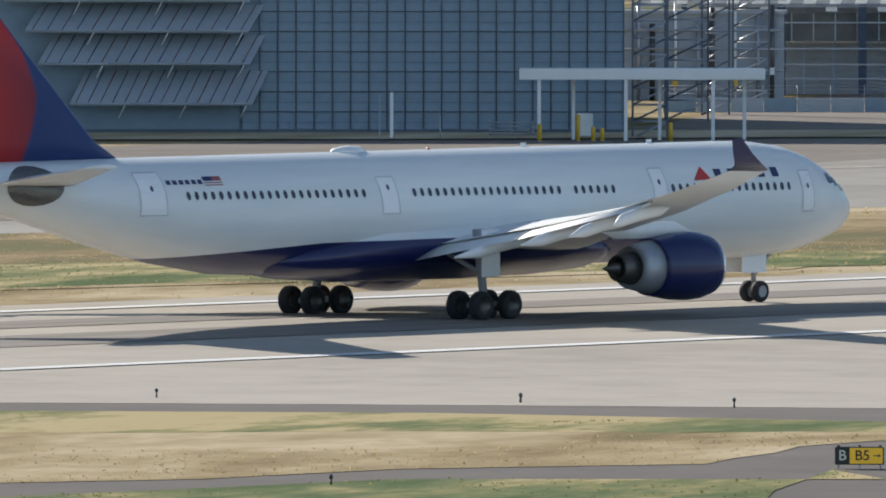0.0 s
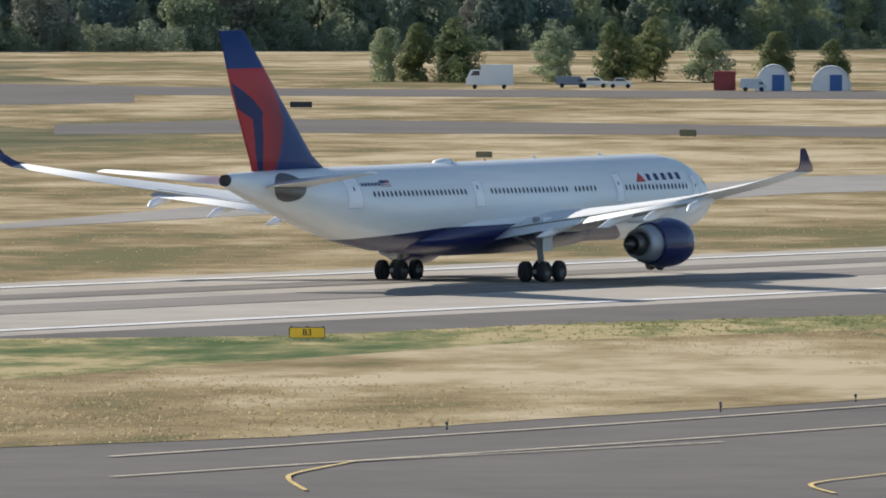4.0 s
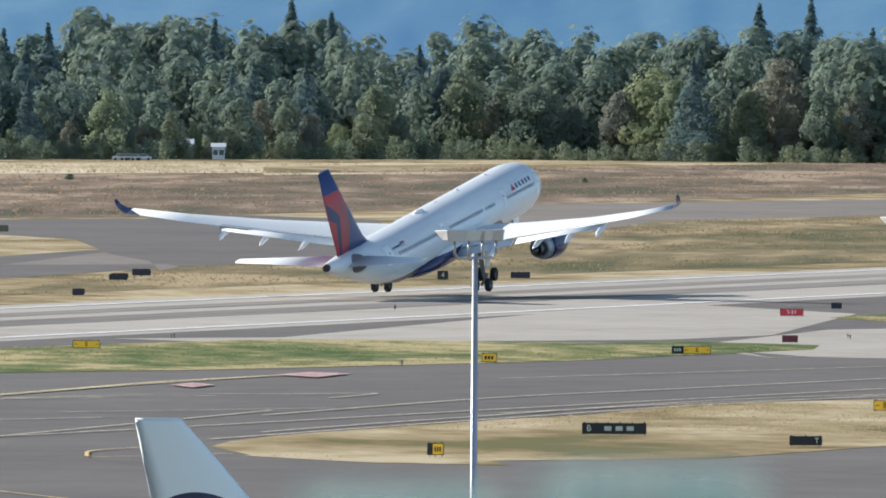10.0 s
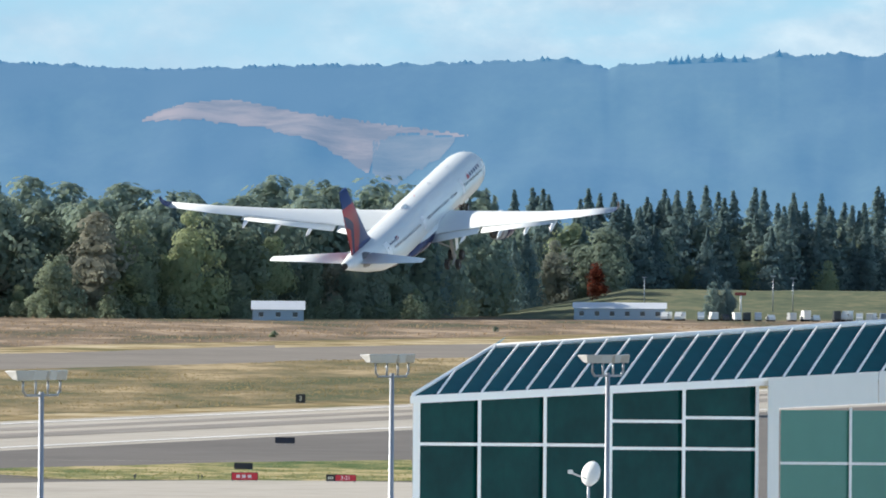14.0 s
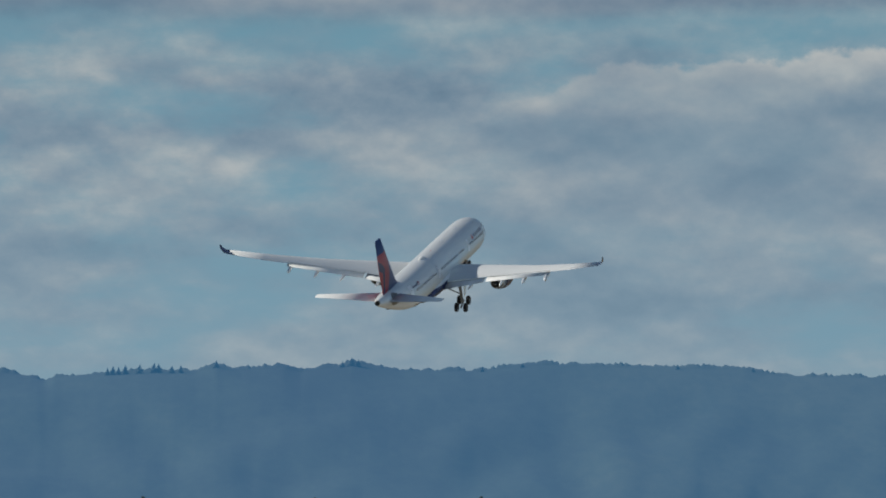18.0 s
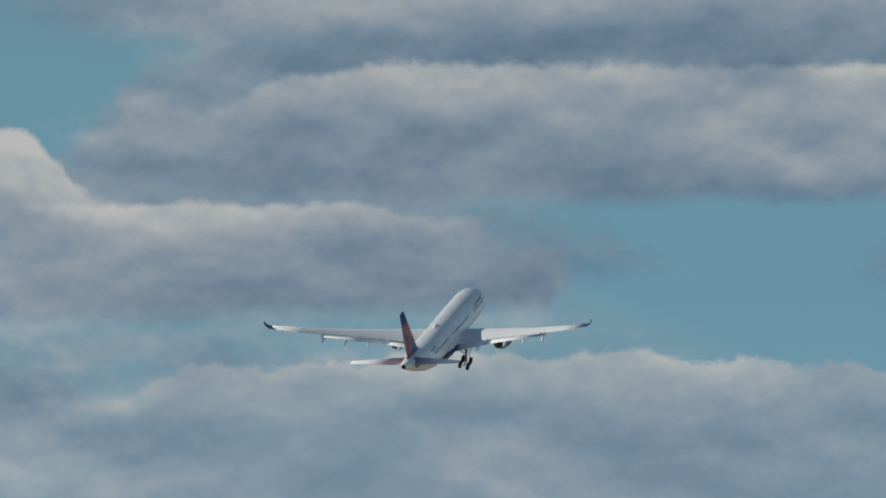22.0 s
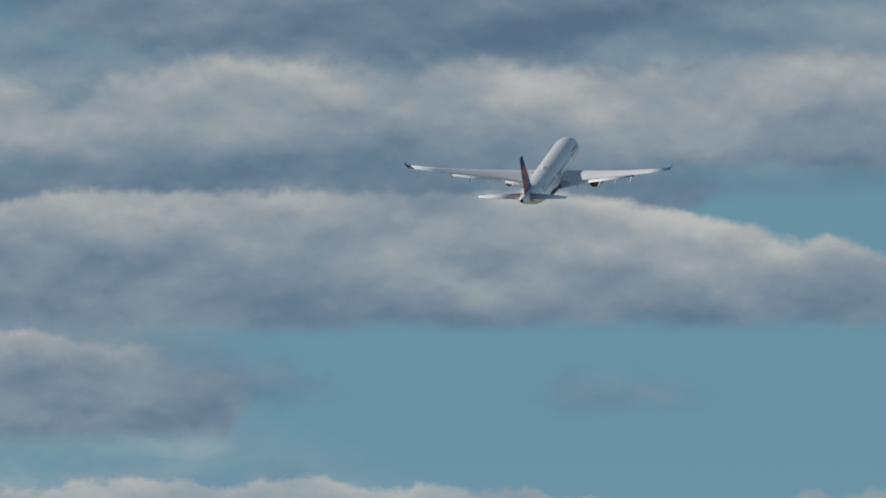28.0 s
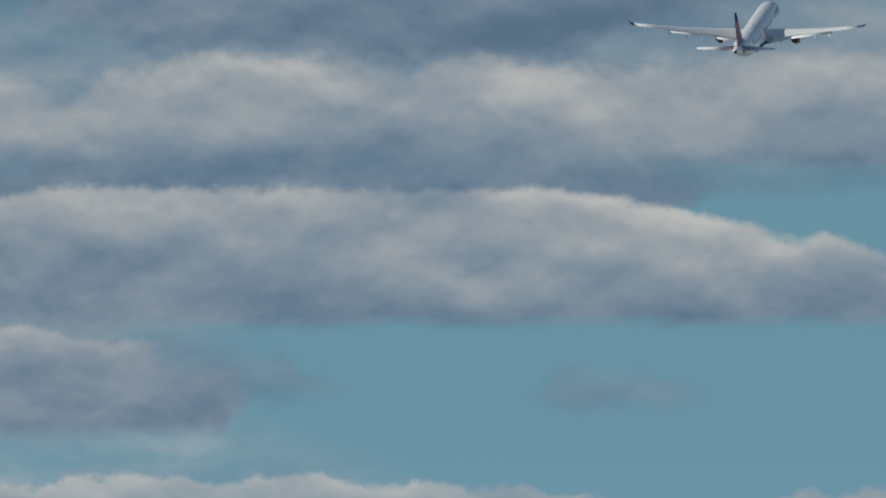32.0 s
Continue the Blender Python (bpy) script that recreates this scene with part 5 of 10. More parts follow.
def trunk_mesh():
    rings = []
    for s, r, dx in ((0.0, 0.022, 0), (0.04, 0.016, 0), (0.3, 0.012, 0.006), (0.6, 0.008, -0.004), (0.9, 0.003, 0.002)):
        rings.append([(dx + r * math.cos(k * math.pi / 4), r * math.sin(k * math.pi / 4), s) for k in range(8)])
    verts, faces = lofted(rings)
    for a in (0.4, 1.9, 3.3, 4.8, 5.6):
        h = 0.22 + 0.08 * (a % 2.3)
        n = len(verts)
        tip = Vector((0.17 * math.cos(a), 0.17 * math.sin(a), h + 0.22))
        base = Vector((0, 0, h))
        side = Vector((-math.sin(a), math.cos(a), 0))
        verts += [tuple(base + side * 0.006), tuple(base - side * 0.006), tuple(base + Vector((0, 0, 0.014))), tuple(tip)]
        faces += [(n, n + 1, n + 3), (n + 1, n + 2, n + 3), (n + 2, n, n + 3)]
    return mesh_of("trunk", verts, faces, BARK, True)


TRUNK = trunk_mesh()


def tree(x, y, tall, kind="broad", which=0, mat=None, stretch=1.0, label="green broadleaf tree at the edge of the field", group="trees along the far wood edge"):
    mat = mat or (NEEDLE if kind == "conifer" else LEAF)
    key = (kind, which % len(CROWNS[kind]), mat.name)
    if CROWN_MESH[key] is None:
        CROWN_MESH[key] = quads_mesh("crown", CROWNS[kind][key[1]], mat)
    t = thing("conifer_tree" if kind == "conifer" else "tree", x, y, 0, random.uniform(0, 360), label, "tree", group)
    for name, me in (("trunk", TRUNK), ("crown", CROWN_MESH[key])):
        o = new(name, me)
        o.parent = t
        o.scale = (tall * stretch, tall * stretch, tall)
    return t


def edge_of_wood(yaw):
    """How far off the wood's edge lies at a bearing."""
    pts = [(40, 2150), (55.0, 2300), (58.5, 2450), (62, 2560), (64.5, 2760), (66.5, 2950), (68.0, 3120), (69.5, 3230), (71.5, 3330), (73.6, 3260), (75.2, 3330), (75.7, 3560), (78, 3700), (84, 3750)]
    for (a, p), (b, q) in zip(pts, pts[1:]):
        if a <= yaw <= b:
            return p + (q - p) * (yaw - a) / (b - a)
    return 3300


def plant_woods():
    rnd = random.Random(11)
    # front trees, each a thing
    yaw, count = 54.6, 0
    while yaw < 82.2 and count < 285:
        d = edge_of_wood(yaw) + rnd.uniform(-8, 24)
        if 65.34 < yaw < 65.68:
            d += 34
        x, y = polar(yaw, d)
        right = yaw > 75.6
        con = rnd.random() < (0.62 if right else 0.05)
        low = min(1.0, max(0.0, (72.4 - yaw) / 2.0))      # how far the taller wood stands behind
        tall = rnd.uniform(13 - 5 * low, 29 - 11 * low) if not con else rnd.uniform(20, 31)
        if not con and rnd.random() < 0.2:
            tall = rnd.uniform(6, 10)
        mat = None
        pick = rnd.random()
        if not con and (pick < 0.15 or (tall < 14 and pick < 0.5)):
            mat = GOLD
        elif not con and pick > 0.86:
            mat = TAWNY
        t = tree(x, y, tall, "conifer" if con else "broad", rnd.randrange(9), mat, rnd.uniform(0.85, 1.25),
                 "dark green conifer at the edge of the wood" if con else ("yellow-green broadleaf tree at the edge of the wood" if mat is GOLD else "browning broadleaf tree at the edge of the wood" if mat else "green broadleaf tree at the edge of the wood"))
        count += 1
        yaw += rnd.uniform(3.0, 7.6) / d * 57.3
    # the depth of the wood behind them, uncounted, in haze-tinted leaf colours
    for kind, mat, n in (("broad", HAZYLEAF, 620), ("conifer", NEEDLE, 330)):
        out = []
        r2 = np.random.default_rng(5 if kind == "broad" else 6)
        for i in range(n):
            yaw = 54.0 + 26.5 * (i + r2.random()) / n
            if kind == "conifer" and yaw < 75.4 and r2.random() < 0.72:
                yaw = r2.uniform(75.4, 82.6)
            low = min(1.0, max(0.0, (72.8 - yaw) / 2.0))
            back = r2.uniform(10, 70 + 130 * low)
            d = edge_of_wood(yaw) + back
            x, y = polar(yaw, d)
            tall = ((r2.uniform(22, 31) + min(8, back * 0.12)) * (1 - low) + (r2.uniform(13, 21) + back * 0.115) * low) * (1.0 if kind == "broad" else 1.06)
            if yaw > 75.5 and kind == "broad":
                tall *= 0.8
            if yaw > 75.4:
                tall *= 0.93
            if kind == "conifer" and yaw < 75.4:
                tall *= r2.uniform(0.88, 1.10)
            q = HIDDEN[kind][r2.integers(len(HIDDEN[kind]))]
            a = r2.uniform(0, 6.28)
            rot = np.array([[math.cos(a), -math.sin(a), 0], [math.sin(a), math.cos(a), 0], [0, 0, 1]])
            q = q @ rot.T * [tall * 1.05, tall * 1.05, tall] + [x, y, 0]
            out.append(q)
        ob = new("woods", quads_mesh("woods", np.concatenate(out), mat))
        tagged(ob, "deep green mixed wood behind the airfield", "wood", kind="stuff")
    # low growth along the foot of the wood
    r2, out = np.random.default_rng(8), []
    for i in range(520):
        yaw = 54.6 + 21.0 * (i + r2.random()) / 520
        x, y = polar(yaw, edge_of_wood(yaw) - r2.uniform(2, 16))
        q = HIDDEN["broad"][r2.integers(9)][::2] * [1, 1, 1.2] - [0, 0, 0.28]
        s = r2.uniform(3.0, 7.5)
        out.append(q * [s * 1.5, s * 1.5, s] + [x, y, 0])
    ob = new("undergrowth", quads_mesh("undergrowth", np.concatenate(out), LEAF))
    tagged(ob, "low dark green undergrowth along the foot of the wood", "shrubs", kind="stuff")


plant_woods()


def ridge_growth():
    """Single conifers standing out of the far ridge."""
    r3, out = np.random.default_rng(17), []
    for yaw, tall in ((76.33, 7), (76.355, 8.5), (76.38, 7.5), (76.41, 9), (76.475, 9), (76.54, 9.5), (76.56, 9), (76.62, 7), (76.66, 7.5), (76.82, 7), (77.39, 6), (77.43, 7.5), (77.46, 7), (78.02, 5.5), (78.2, 5), (78.9, 5), (79.24, 5)):
        x, y, z = hillside(yaw, 0.985)
        q = HIDDEN["conifer"][r3.integers(5)] * [tall * 1.05, tall * 1.05, tall * 0.66]
        out.append(q + [x, y, z - tall * 0.3])
    # HILL lends these trees its painted haze glow
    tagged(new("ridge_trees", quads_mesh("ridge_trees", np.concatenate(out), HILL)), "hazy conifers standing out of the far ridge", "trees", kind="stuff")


ridge_growth()


SIGNS = [  # place, width, height, faces: colour, words, share
    (357.4, 303.8, 2.79, 0.83, "k:B5:0.36 r:28L-10R:0.64"),
    (342.3, 294.3, 1.69, 0.8, "k:B:0.28 y:B5>:0.72"),
    (480.3, 304.9, 2.38, 0.83, "r:28L-10R:1"),
    (608.8, 352.6, 1.94, 0.78, "y:B3:1"),
    (583.6, 299.7, 3.68, 0.76, "y:<B4:0.4 k:B:0.22 y:B4>:0.38"),
    (625.8, 305.5, 3.87, 0.8, "k:B4:0.24 r:28L-10R:0.76"),
    (557.4, 237.0, 3.8, 0.78, "y:<B4:0.38 k:B:0.26 y:B4>:0.36"),
    (771.1, 304.0, 4.02, 0.77, "r:28L-10R:0.74 k:B4:0.26"),
    (789.1, 305.1, 2.82, 0.75, "y:<B:0.27 y:B3:0.24 y:B>:0.24 k::0.25"),
    (586.3, 237.3, 1.32, 0.84, "k:|:0.4 y:|-:0.6"),
    (701.8, 236.9, 0.92, 0.86, "k::0.3 y:-:0.7"),
    (959.0, 353.4, 2.14, 0.77, "y:<E>:1"),
    (930.6, 309.8, 1.13, 0.83, "y:-:1"),
    (990.5, 437.4, 1.06, 1.11, "k:5:1"),
    (1299.9, 438.1, 1.1, 1.1, "k:4:1"),
    (1601.5, 438.9, 1.18, 1.26, "k:3:1"),
    (748.8, 241.1, 3.92, 0.84, "k:B:0.2 k:|:0.8"),
    (732.1, 223.6, 1.91, 0.71, "k::0.7 k:T:0.3"),
    (811.4, 241.0, 3.99, 0.83, "y:<B3:0.36 k:B:0.18 y:B>:0.46"),
    (803.9, 222.5, 3.04, 0.82, "y:E3:0.4 k:T:0.2 y:T>:0.4"),
    (967.5, 305.1, 3.07, 0.77, "k:|:0.3 y:<E>:0.7"),
    (1126.8, 345.6, 2.1, 0.79, "r:3-21:1"),
    (1097.8, 306.0, 2.33, 0.86, "r:|-|:1"),
    (1098.4, 297.2, 2.63, 0.76, "k:|:0.3 r:3-21:0.7"),
    (1149.8, 481.3, 2.66, 0.83, "r:3-21:0.65 k::0.35"),
    (852.1, 232.6, 1.18, 0.71, "k::0.5 y::0.5"),
    (610.5, 487.6, 2.71, 0.83, "y:|:0.5 y:|:0.5"),
]
SIGN_BACKS = [  # place, width, height, paint
    (553.9, 357.6, 1.76, 0.73, 0),
    (1015.2, 311.5, 1.32, 0.71, 2),
    (1164.9, 352.8, 1.03, 0.7, 0),
    (1149.7, 320.6, 1.75, 0.74, 0),
    (1293.3, 356.1, 2.09, 0.78, 0),
    (1316.3, 434.7, 2.1, 0.8, 0),
    (1322.9, 436.7, 1.8, 0.68, 0),
    (1319.5, 435.7, 1.92, 0.74, 0),
    (1155.7, 469.6, 1.89, 0.72, 1),
    (1035.2, 436.3, 1.15, 0.75, 1),
    (1651.9, 621.6, 2.12, 0.94, 1),
    (1192.0, 440.1, 1.13, 0.68, 0),
    (1285.6, 470.0, 1.89, 0.67, 0),
    (1315.8, 478.5, 1.99, 0.68, 0),
    (1256.1, 678.2, 1.71, 0.89, 1),
    (1256.0, 678.1, 1.9, 0.83, 1),
    (1083.3, 550.4, 1.62, 0.65, 1),
    (1431.3, 830.0, 2.87, 0.88, 0),
    (1120.2, 628.2, 1.66, 0.74, 1),
    (1298.5, 884.2, 4.33, 0.84, 0),
    (1358.2, 908.9, 1.09, 1.09, 0),
    (632.0, 480.2, 1.84, 0.78, 0),
    (694.7, 556.9, 1.86, 0.67, 0),
    (525.6, 435.6, 1.09, 0.7, 1),
    (1154.9, 469.3, 2.11, 0.78, 1),
    (1183.9, 476.4, 1.99, 0.68, 0),
    (1194.6, 467.8, 0.8, 0.74, 1),
    (1161.4, 451.1, 1.72, 0.72, 1),
    (1059.8, 474.8, 1.34, 0.88, 1),
    (1156.3, 449.2, 1.71, 0.77, 2),
    (1178.6, 474.1, 1.13, 0.85, 0),
    (1183.2, 463.4, 0.73, 1.02, 1),
    (1649.2, 620.5, 2.12, 1.02, 1),
    (1694.8, 578.9, 2.07, 0.88, 0),
    (1275.3, 466.4, 1.99, 0.72, 0),
    (1305.1, 474.6, 2.04, 0.74, 0),
    (1186.3, 438.1, 1.12, 0.79, 0),
    (1182.4, 772.7, 2.51, 0.82, 1),
    (1292.1, 836.0, 1.98, 0.82, 1),
    (1341.7, 860.4, 1.56, 0.85, 0),
    (1694.1, 1139.9, 1.82, 1.27, 0),
    (1357.2, 908.2, 1.02, 1.23, 0),
    (1436.3, 914.8, 0.91, 0.83, 0),
]
EDGE_LIGHTS = [(366.5, 352.2), (373.1, 338.5), (375.9, 329.7), (373.5, 338.9), (373.0, 303.6), (373.6, 302.9), (375.7, 315.3), (364.8, 290.9), (356.9, 285.2), (321.0, 300.1), (537.0, 371.0), (515.7, 363.1), (479.3, 334.9), (537.4, 371.3), (557.8, 373.6), (464.6, 304.8), (469.9, 300.0), (568.2, 287.4), (529.4, 284.0), (544.7, 284.8), (502.9, 283.9), (565.7, 286.0), (532.0, 285.4), (472.2, 244.4), (484.9, 245.6), (529.3, 252.5), (585.3, 255.4), (543.0, 253.9), (563.7, 255.0), (563.1, 254.9), (585.5, 255.4), (600.6, 254.0), (606.5, 249.0), (607.0, 239.9), (606.5, 239.7), (581.4, 218.5), (601.0, 231.4), (1006.1, 362.9), (1003.2, 362.1), (810.6, 307.6), (755.4, 309.6), (755.7, 309.0), (923.1, 314.4), (920.9, 313.6), (922.5, 314.2)]
MORE_LIGHTS = [(1143.4, 390.1), (1143.1, 390.0), (1039.2, 313.7), (1103.1, 317.8), (1033.2, 311.7), (1108.3, 319.2), (1103.9, 318.0), (1035.9, 312.5), (1107.6, 313.1), (1107.1, 312.6), (1075.9, 411.0), (1135.9, 387.6), (1090.4, 483.2), (1193.3, 547.6), (1221.1, 556.2)]


# ---- the airliner: x ahead, y to its left, z up from the wheels' ground ----
def section(x, zc, ry, rz, n=40):
    return [(x, ry * math.sin(2 * math.pi * k / n), zc + rz * math.cos(2 * math.pi * k / n)) for k in range(n)]


def foil(le, chord, thick, n=9, droop=0.0):
    """A wing section ring in x-z at y, from its leading edge point."""
    x0, y, z0 = le
    up, low = [], []
    for i in range(n + 1):
        s = 0.5 - 0.5 * math.cos(math.pi * i / n)
        t = thick * chord * (2.969 * math.sqrt(s) - 1.26 * s - 3.516 * s ** 2 + 2.843 * s ** 3 - 1.015 * s ** 4) * 0.5 * 2
        camber = 0.02 * chord * math.sin(math.pi * s) - droop * chord * max(0, s - 0.7) ** 1.5
        up.append((x0 - s * chord, y, z0 + camber + t * 0.55))
        low.append((x0 - s * chord, y, z0 + camber - t * 0.45))
    return up + low[-2:0:-1]


FUSE = [  # along, centre height, half width, half height
    (32.05, 4.35, 0.05, 0.05), (31.9, 4.36, 0.42, 0.42), (31.5, 4.40, 0.85, 0.85), (30.8, 4.50, 1.30, 1.32), (29.6, 4.68, 1.83, 1.86), (28.2, 4.84, 2.28, 2.30),
    (26.6, 4.94, 2.60, 2.62), (24.6, 4.98, 2.79, 2.80), (22.5, 5.0, 2.82, 2.82), (10.0, 5.0, 2.82, 2.82), (0.0, 5.0, 2.82, 2.82), (-9.0, 5.0, 2.82, 2.82),
    (-13.0, 5.08, 2.79, 2.74), (-17.0, 5.38, 2.62, 2.44), (-21.0, 5.84, 2.25, 1.98), (-25.0, 6.36, 1.66, 1.44), (-28.5, 6.83, 1.05, 0.93), (-30.8, 7.14, 0.58, 0.56), (-31.6, 7.25, 0.36, 0.36)]


def fuselage_at(x):
    for (xa, *a), (xb, *b) in zip(FUSE, FUSE[1:]):
        if xb <= x <= xa:
            f = (xa - x) / (xa - xb)
            return [p + (q - p) * f for p, q in zip(a, b)]
    return FUSE[-1][1:]


def skin_paint():
    """White hull paint, with the belly in dark blue below a sweeping line."""
    m, add, b = surface("airliner hull paint", 0.26)
    at = add("ShaderNodeTexCoord").outputs["Object"]
    sep = add("ShaderNodeSeparateXYZ", at)
    x, z = sep.outputs[0], sep.outputs[2]
    s = add("ShaderNodeMapRange", x, -18.5, -8.0, 0.0, 1.0).outputs[0]
    s2 = add("ShaderNodeMapRange", x, -8.0, 14.0, 0.0, 1.0).outputs[0]
    s3 = add("ShaderNodeMapRange", x, 14.0, 20.0, 0.0, 1.0).outputs[0]
    line = maths(add, "ADD", maths(add, "MULTIPLY", s, 0.55), 3.15)
    line = maths(add, "ADD", line, maths(add, "MULTIPLY", s2, 0.15))
    line = maths(add, "SUBTRACT", line, maths(add, "MULTIPLY", s3, 2.0))
    low = maths(add, "LESS_THAN", z, line)
    back = maths(add, "GREATER_THAN", x, -19.0)
    f = maths(add, "MULTIPLY", low, back)
    grime = add("ShaderNodeTexNoise", add("ShaderNodeMapping", at, None, None, (0.1, 1, 1)).outputs[0], None, 1.5, 5.0, 0.6).outputs[0]
    white = ramp(add, grime, [(0.3, (0.67, 0.695, 0.68)), (0.7, (0.735, 0.755, 0.735))])
    m.node_tree.links.new(mixc(add, f, white, (0.010, 0.016, 0.078)), b.inputs["Base Color"])
    return m


def wheel_set(name, parent, at, r, wide, mat_rim=DARKMETAL):
    """A tyre on its dished rim, axle along y."""
    t = turned(name, [(-wide * 0.30, r * 0.12), (-wide * 0.34, r * 0.5), (-wide * 0.5, r * 0.56), (-wide / 2, r * 0.88), (-wide * 0.36, r * 0.98), (0, r), (wide * 0.36, r * 0.98),
                      (wide / 2, r * 0.88), (wide * 0.5, r * 0.56), (wide * 0.34, r * 0.5), (wide * 0.30, r * 0.12)], (0, 0, 0), TYRE, parent, "black aircraft tyre on a grey rim", 20, "y")
    t.data.materials.append(mat_rim)
    for p in t.data.polygons:
        if all(math.hypot(t.data.vertices[i].co.x, t.data.vertices[i].co.z) < r * 0.57 for i in p.vertices):
            p.material_index = 1
    t.location = at
    return t


def build_jet():
    jet = thing("airliner", 0, 0, label="white twin-engine wide-body airliner with dark blue belly and red tail", category="airliner")
    hull = skin_paint()
    skin("fuselage", [section(*s) for s in FUSE], hull, jet, "white fuselage with dark blue belly")
    # belly fairing
    rings = []
    for x, w, h0, h1 in ((14, 1.2, 2.4, 3.2), (11.5, 2.6, 1.95, 4.0), (8, 3.12, 1.75, 4.7), (2, 3.22, 1.7, 5.0), (-4, 3.12, 1.75, 4.7), (-8.5, 2.6, 2.0, 3.9), (-11.5, 1.1, 2.5, 3.1)):
        rings.append([(x, w * math.sin(2 * math.pi * k / 24), (h0 + h1) / 2 + (h1 - h0) / 2 * math.cos(2 * math.pi * k / 24)) for k in range(24)])
    skin("belly_fairing", rings, hull, jet, "white and dark blue belly fairing")
    # wings
    for s in (1, -1):
        side = "left" if s > 0 else "right"
        stations = [(1.5, 12.0, 12.2, 0.135, 3.3), (2.8, 10.6, 11.0, 0.13, 3.45), (9.4, 6.1, 7.4, 0.115, 4.35), (17.0, 1.0, 5.1, 0.10, 5.35), (24.0, -3.8, 3.7, 0.095, 6.5), (29.0, -7.2, 2.6, 0.09, 7.5)]
        rings = [foil((x, s * y, z), c, th) for y, x, c, th, z in stations]
        wing = skin("wing", rings, WINGGREY, jet, "light grey swept wing")
        MOVING.append(("wing", s, wing))
        # winglet
        wl = [foil((-7.2, s * 29.0, 7.5), 2.6, 0.09), foil((-8.2, s * 29.5, 7.8), 1.85, 0.07), foil((-9.2, s * 29.8, 8.3), 1.3, 0.07), foil((-10.0, s * 29.95, 8.95), 0.75, 0.07)]
        skin("winglet", wl, NAVY, wing, "dark blue winglet")
        # lowered flaps behind the trailing edge
        for y0, y1, name in ((3.0, 9.2, "inboard_flap"), (9.6, 20.5, "outboard_flap")):
            fr = []
            for y in (y0, y1):
                for (ya, xa, ca, ta, za), (yb, xb, cb, tb, zb) in zip(stations, stations[1:]):
                    if ya <= y <= yb:
                        f = (y - ya) / (yb - ya)
                        te, zz, ch = (xa - ca) + ((xb - cb) - (xa - ca)) * f, za + (zb - za) * f, ca + (cb - ca) * f
                c = ch * 0.2
                ring = foil((0, s * y, 0), c, 0.13)
                tilt = radians(16)
                fr.append([(te + 0.35 + p[0] * math.cos(tilt), p[1], zz - 0.12 + p[0] * math.sin(tilt) + p[2] * math.cos(tilt)) for p in ring])
            skin(name, fr, WINGGREY, wing, "lowered light grey flap")
        # dark rods along the trailing edge stand in for the slot's shade
        for (ya, xa, ca, ta, za), (yb, xb, cb, tb, zb) in list(zip(stations, stations[1:]))[1:4]:
            yb2 = min(yb, 20.5)
            f = (yb2 - ya) / (yb - ya)
            rod("flap_gap", (xa - ca + 0.42, s * ya, za + 0.03), (xa - ca + 0.42 + ((xb - cb) - (xa - ca)) * f, s * yb2, za + (zb - za) * f + 0.03), 0.07, SHADE, wing, "dark rod for the shaded gap before the flap", None, 6)
        for y, ln in ((7.2, 5.0), (12.4, 4.8), (16.2, 4.3), (20.0, 3.8)):
            for (ya, xa, ca, ta, za), (yb, xb, cb, tb, zb) in zip(stations, stations[1:]):
                if ya <= y <= yb:
                    f = (y - ya) / (yb - ya)
                    te, zz = (xa - ca) + ((xb - cb) - (xa - ca)) * f, za + (zb - za) * f
            skin("flap_track_fairing", [section(te + 1.9, zz - 0.3, 0.03, 0.03, 10), section(te + 1.2, zz - 0.42, 0.22, 0.26, 10), section(te - 0.2, zz - 0.55, 0.25, 0.32, 10), section(te - 1.4, zz - 0.80, 0.22, 0.30, 10), section(te + 1.9 - ln, zz - 1.02, 0.03, 0.04, 10)], WHITE, wing, "white flap track fairing").location = (0, s * y, 0)
        # engine
        ex, ey, ez = 9.0, s * 9.37, 2.35
        e = turned("engine", [(1.85, 1.22), (1.95, 1.32), (1.8, 1.42), (1.3, 1.56), (0.5, 1.62), (-0.6, 1.56), (-1.8, 1.38), (-2.1, 1.32), (-2.0, 1.22)], (ex, ey, ez), NAVY, jet, "dark blue engine cowling", 32)
        turned("intake_lip", [(1.80, 1.23), (1.92, 1.27), (2.0, 1.34), (1.92, 1.41), (1.75, 1.45)], (ex, ey, ez), ALU, e, "bare metal intake lip", 32)
        turned("fan_duct", [(1.8, 1.22), (0.9, 1.2), (0.8, 0.2), (1.4, 0.02)], (ex, ey, ez), DARKMETAL, e, "dark engine fan", 24)
        turned("thrust_reverser", [(-1.7, 1.36), (-2.9, 1.08), (-3.4, 0.98), (-3.3, 0.9)], (ex, ey, ez), STEEL, e, "grey metal rear cowling", 28)
        turned("core_nozzle", [(-3.0, 0.86), (-4.2, 0.62), (-4.3, 0.55), (-3.6, 0.5)], (ex, ey, ez), DARKMETAL, e, "dark core nozzle", 24)
        turned("exhaust_plug", [(-3.4, 0.46), (-4.4, 0.32), (-5.2, 0.03)], (ex, ey, ez), DARKMETAL, e, "dark exhaust plug", 16)
        py = [foil((ex + 1.9, 0, ez + 1.5), 6.2, 0.07), foil((ex - 0.2, 0, ez + 2.1), 6.2, 0.06)]
        py = [[(p[0], ey + (p[2] - z0) * 1.0, z0) for p in ring] for ring, z0 in zip(py, (ez + 1.35, 4.45))]
        skin("pylon", py, WINGGREY, jet, "grey engine pylon")
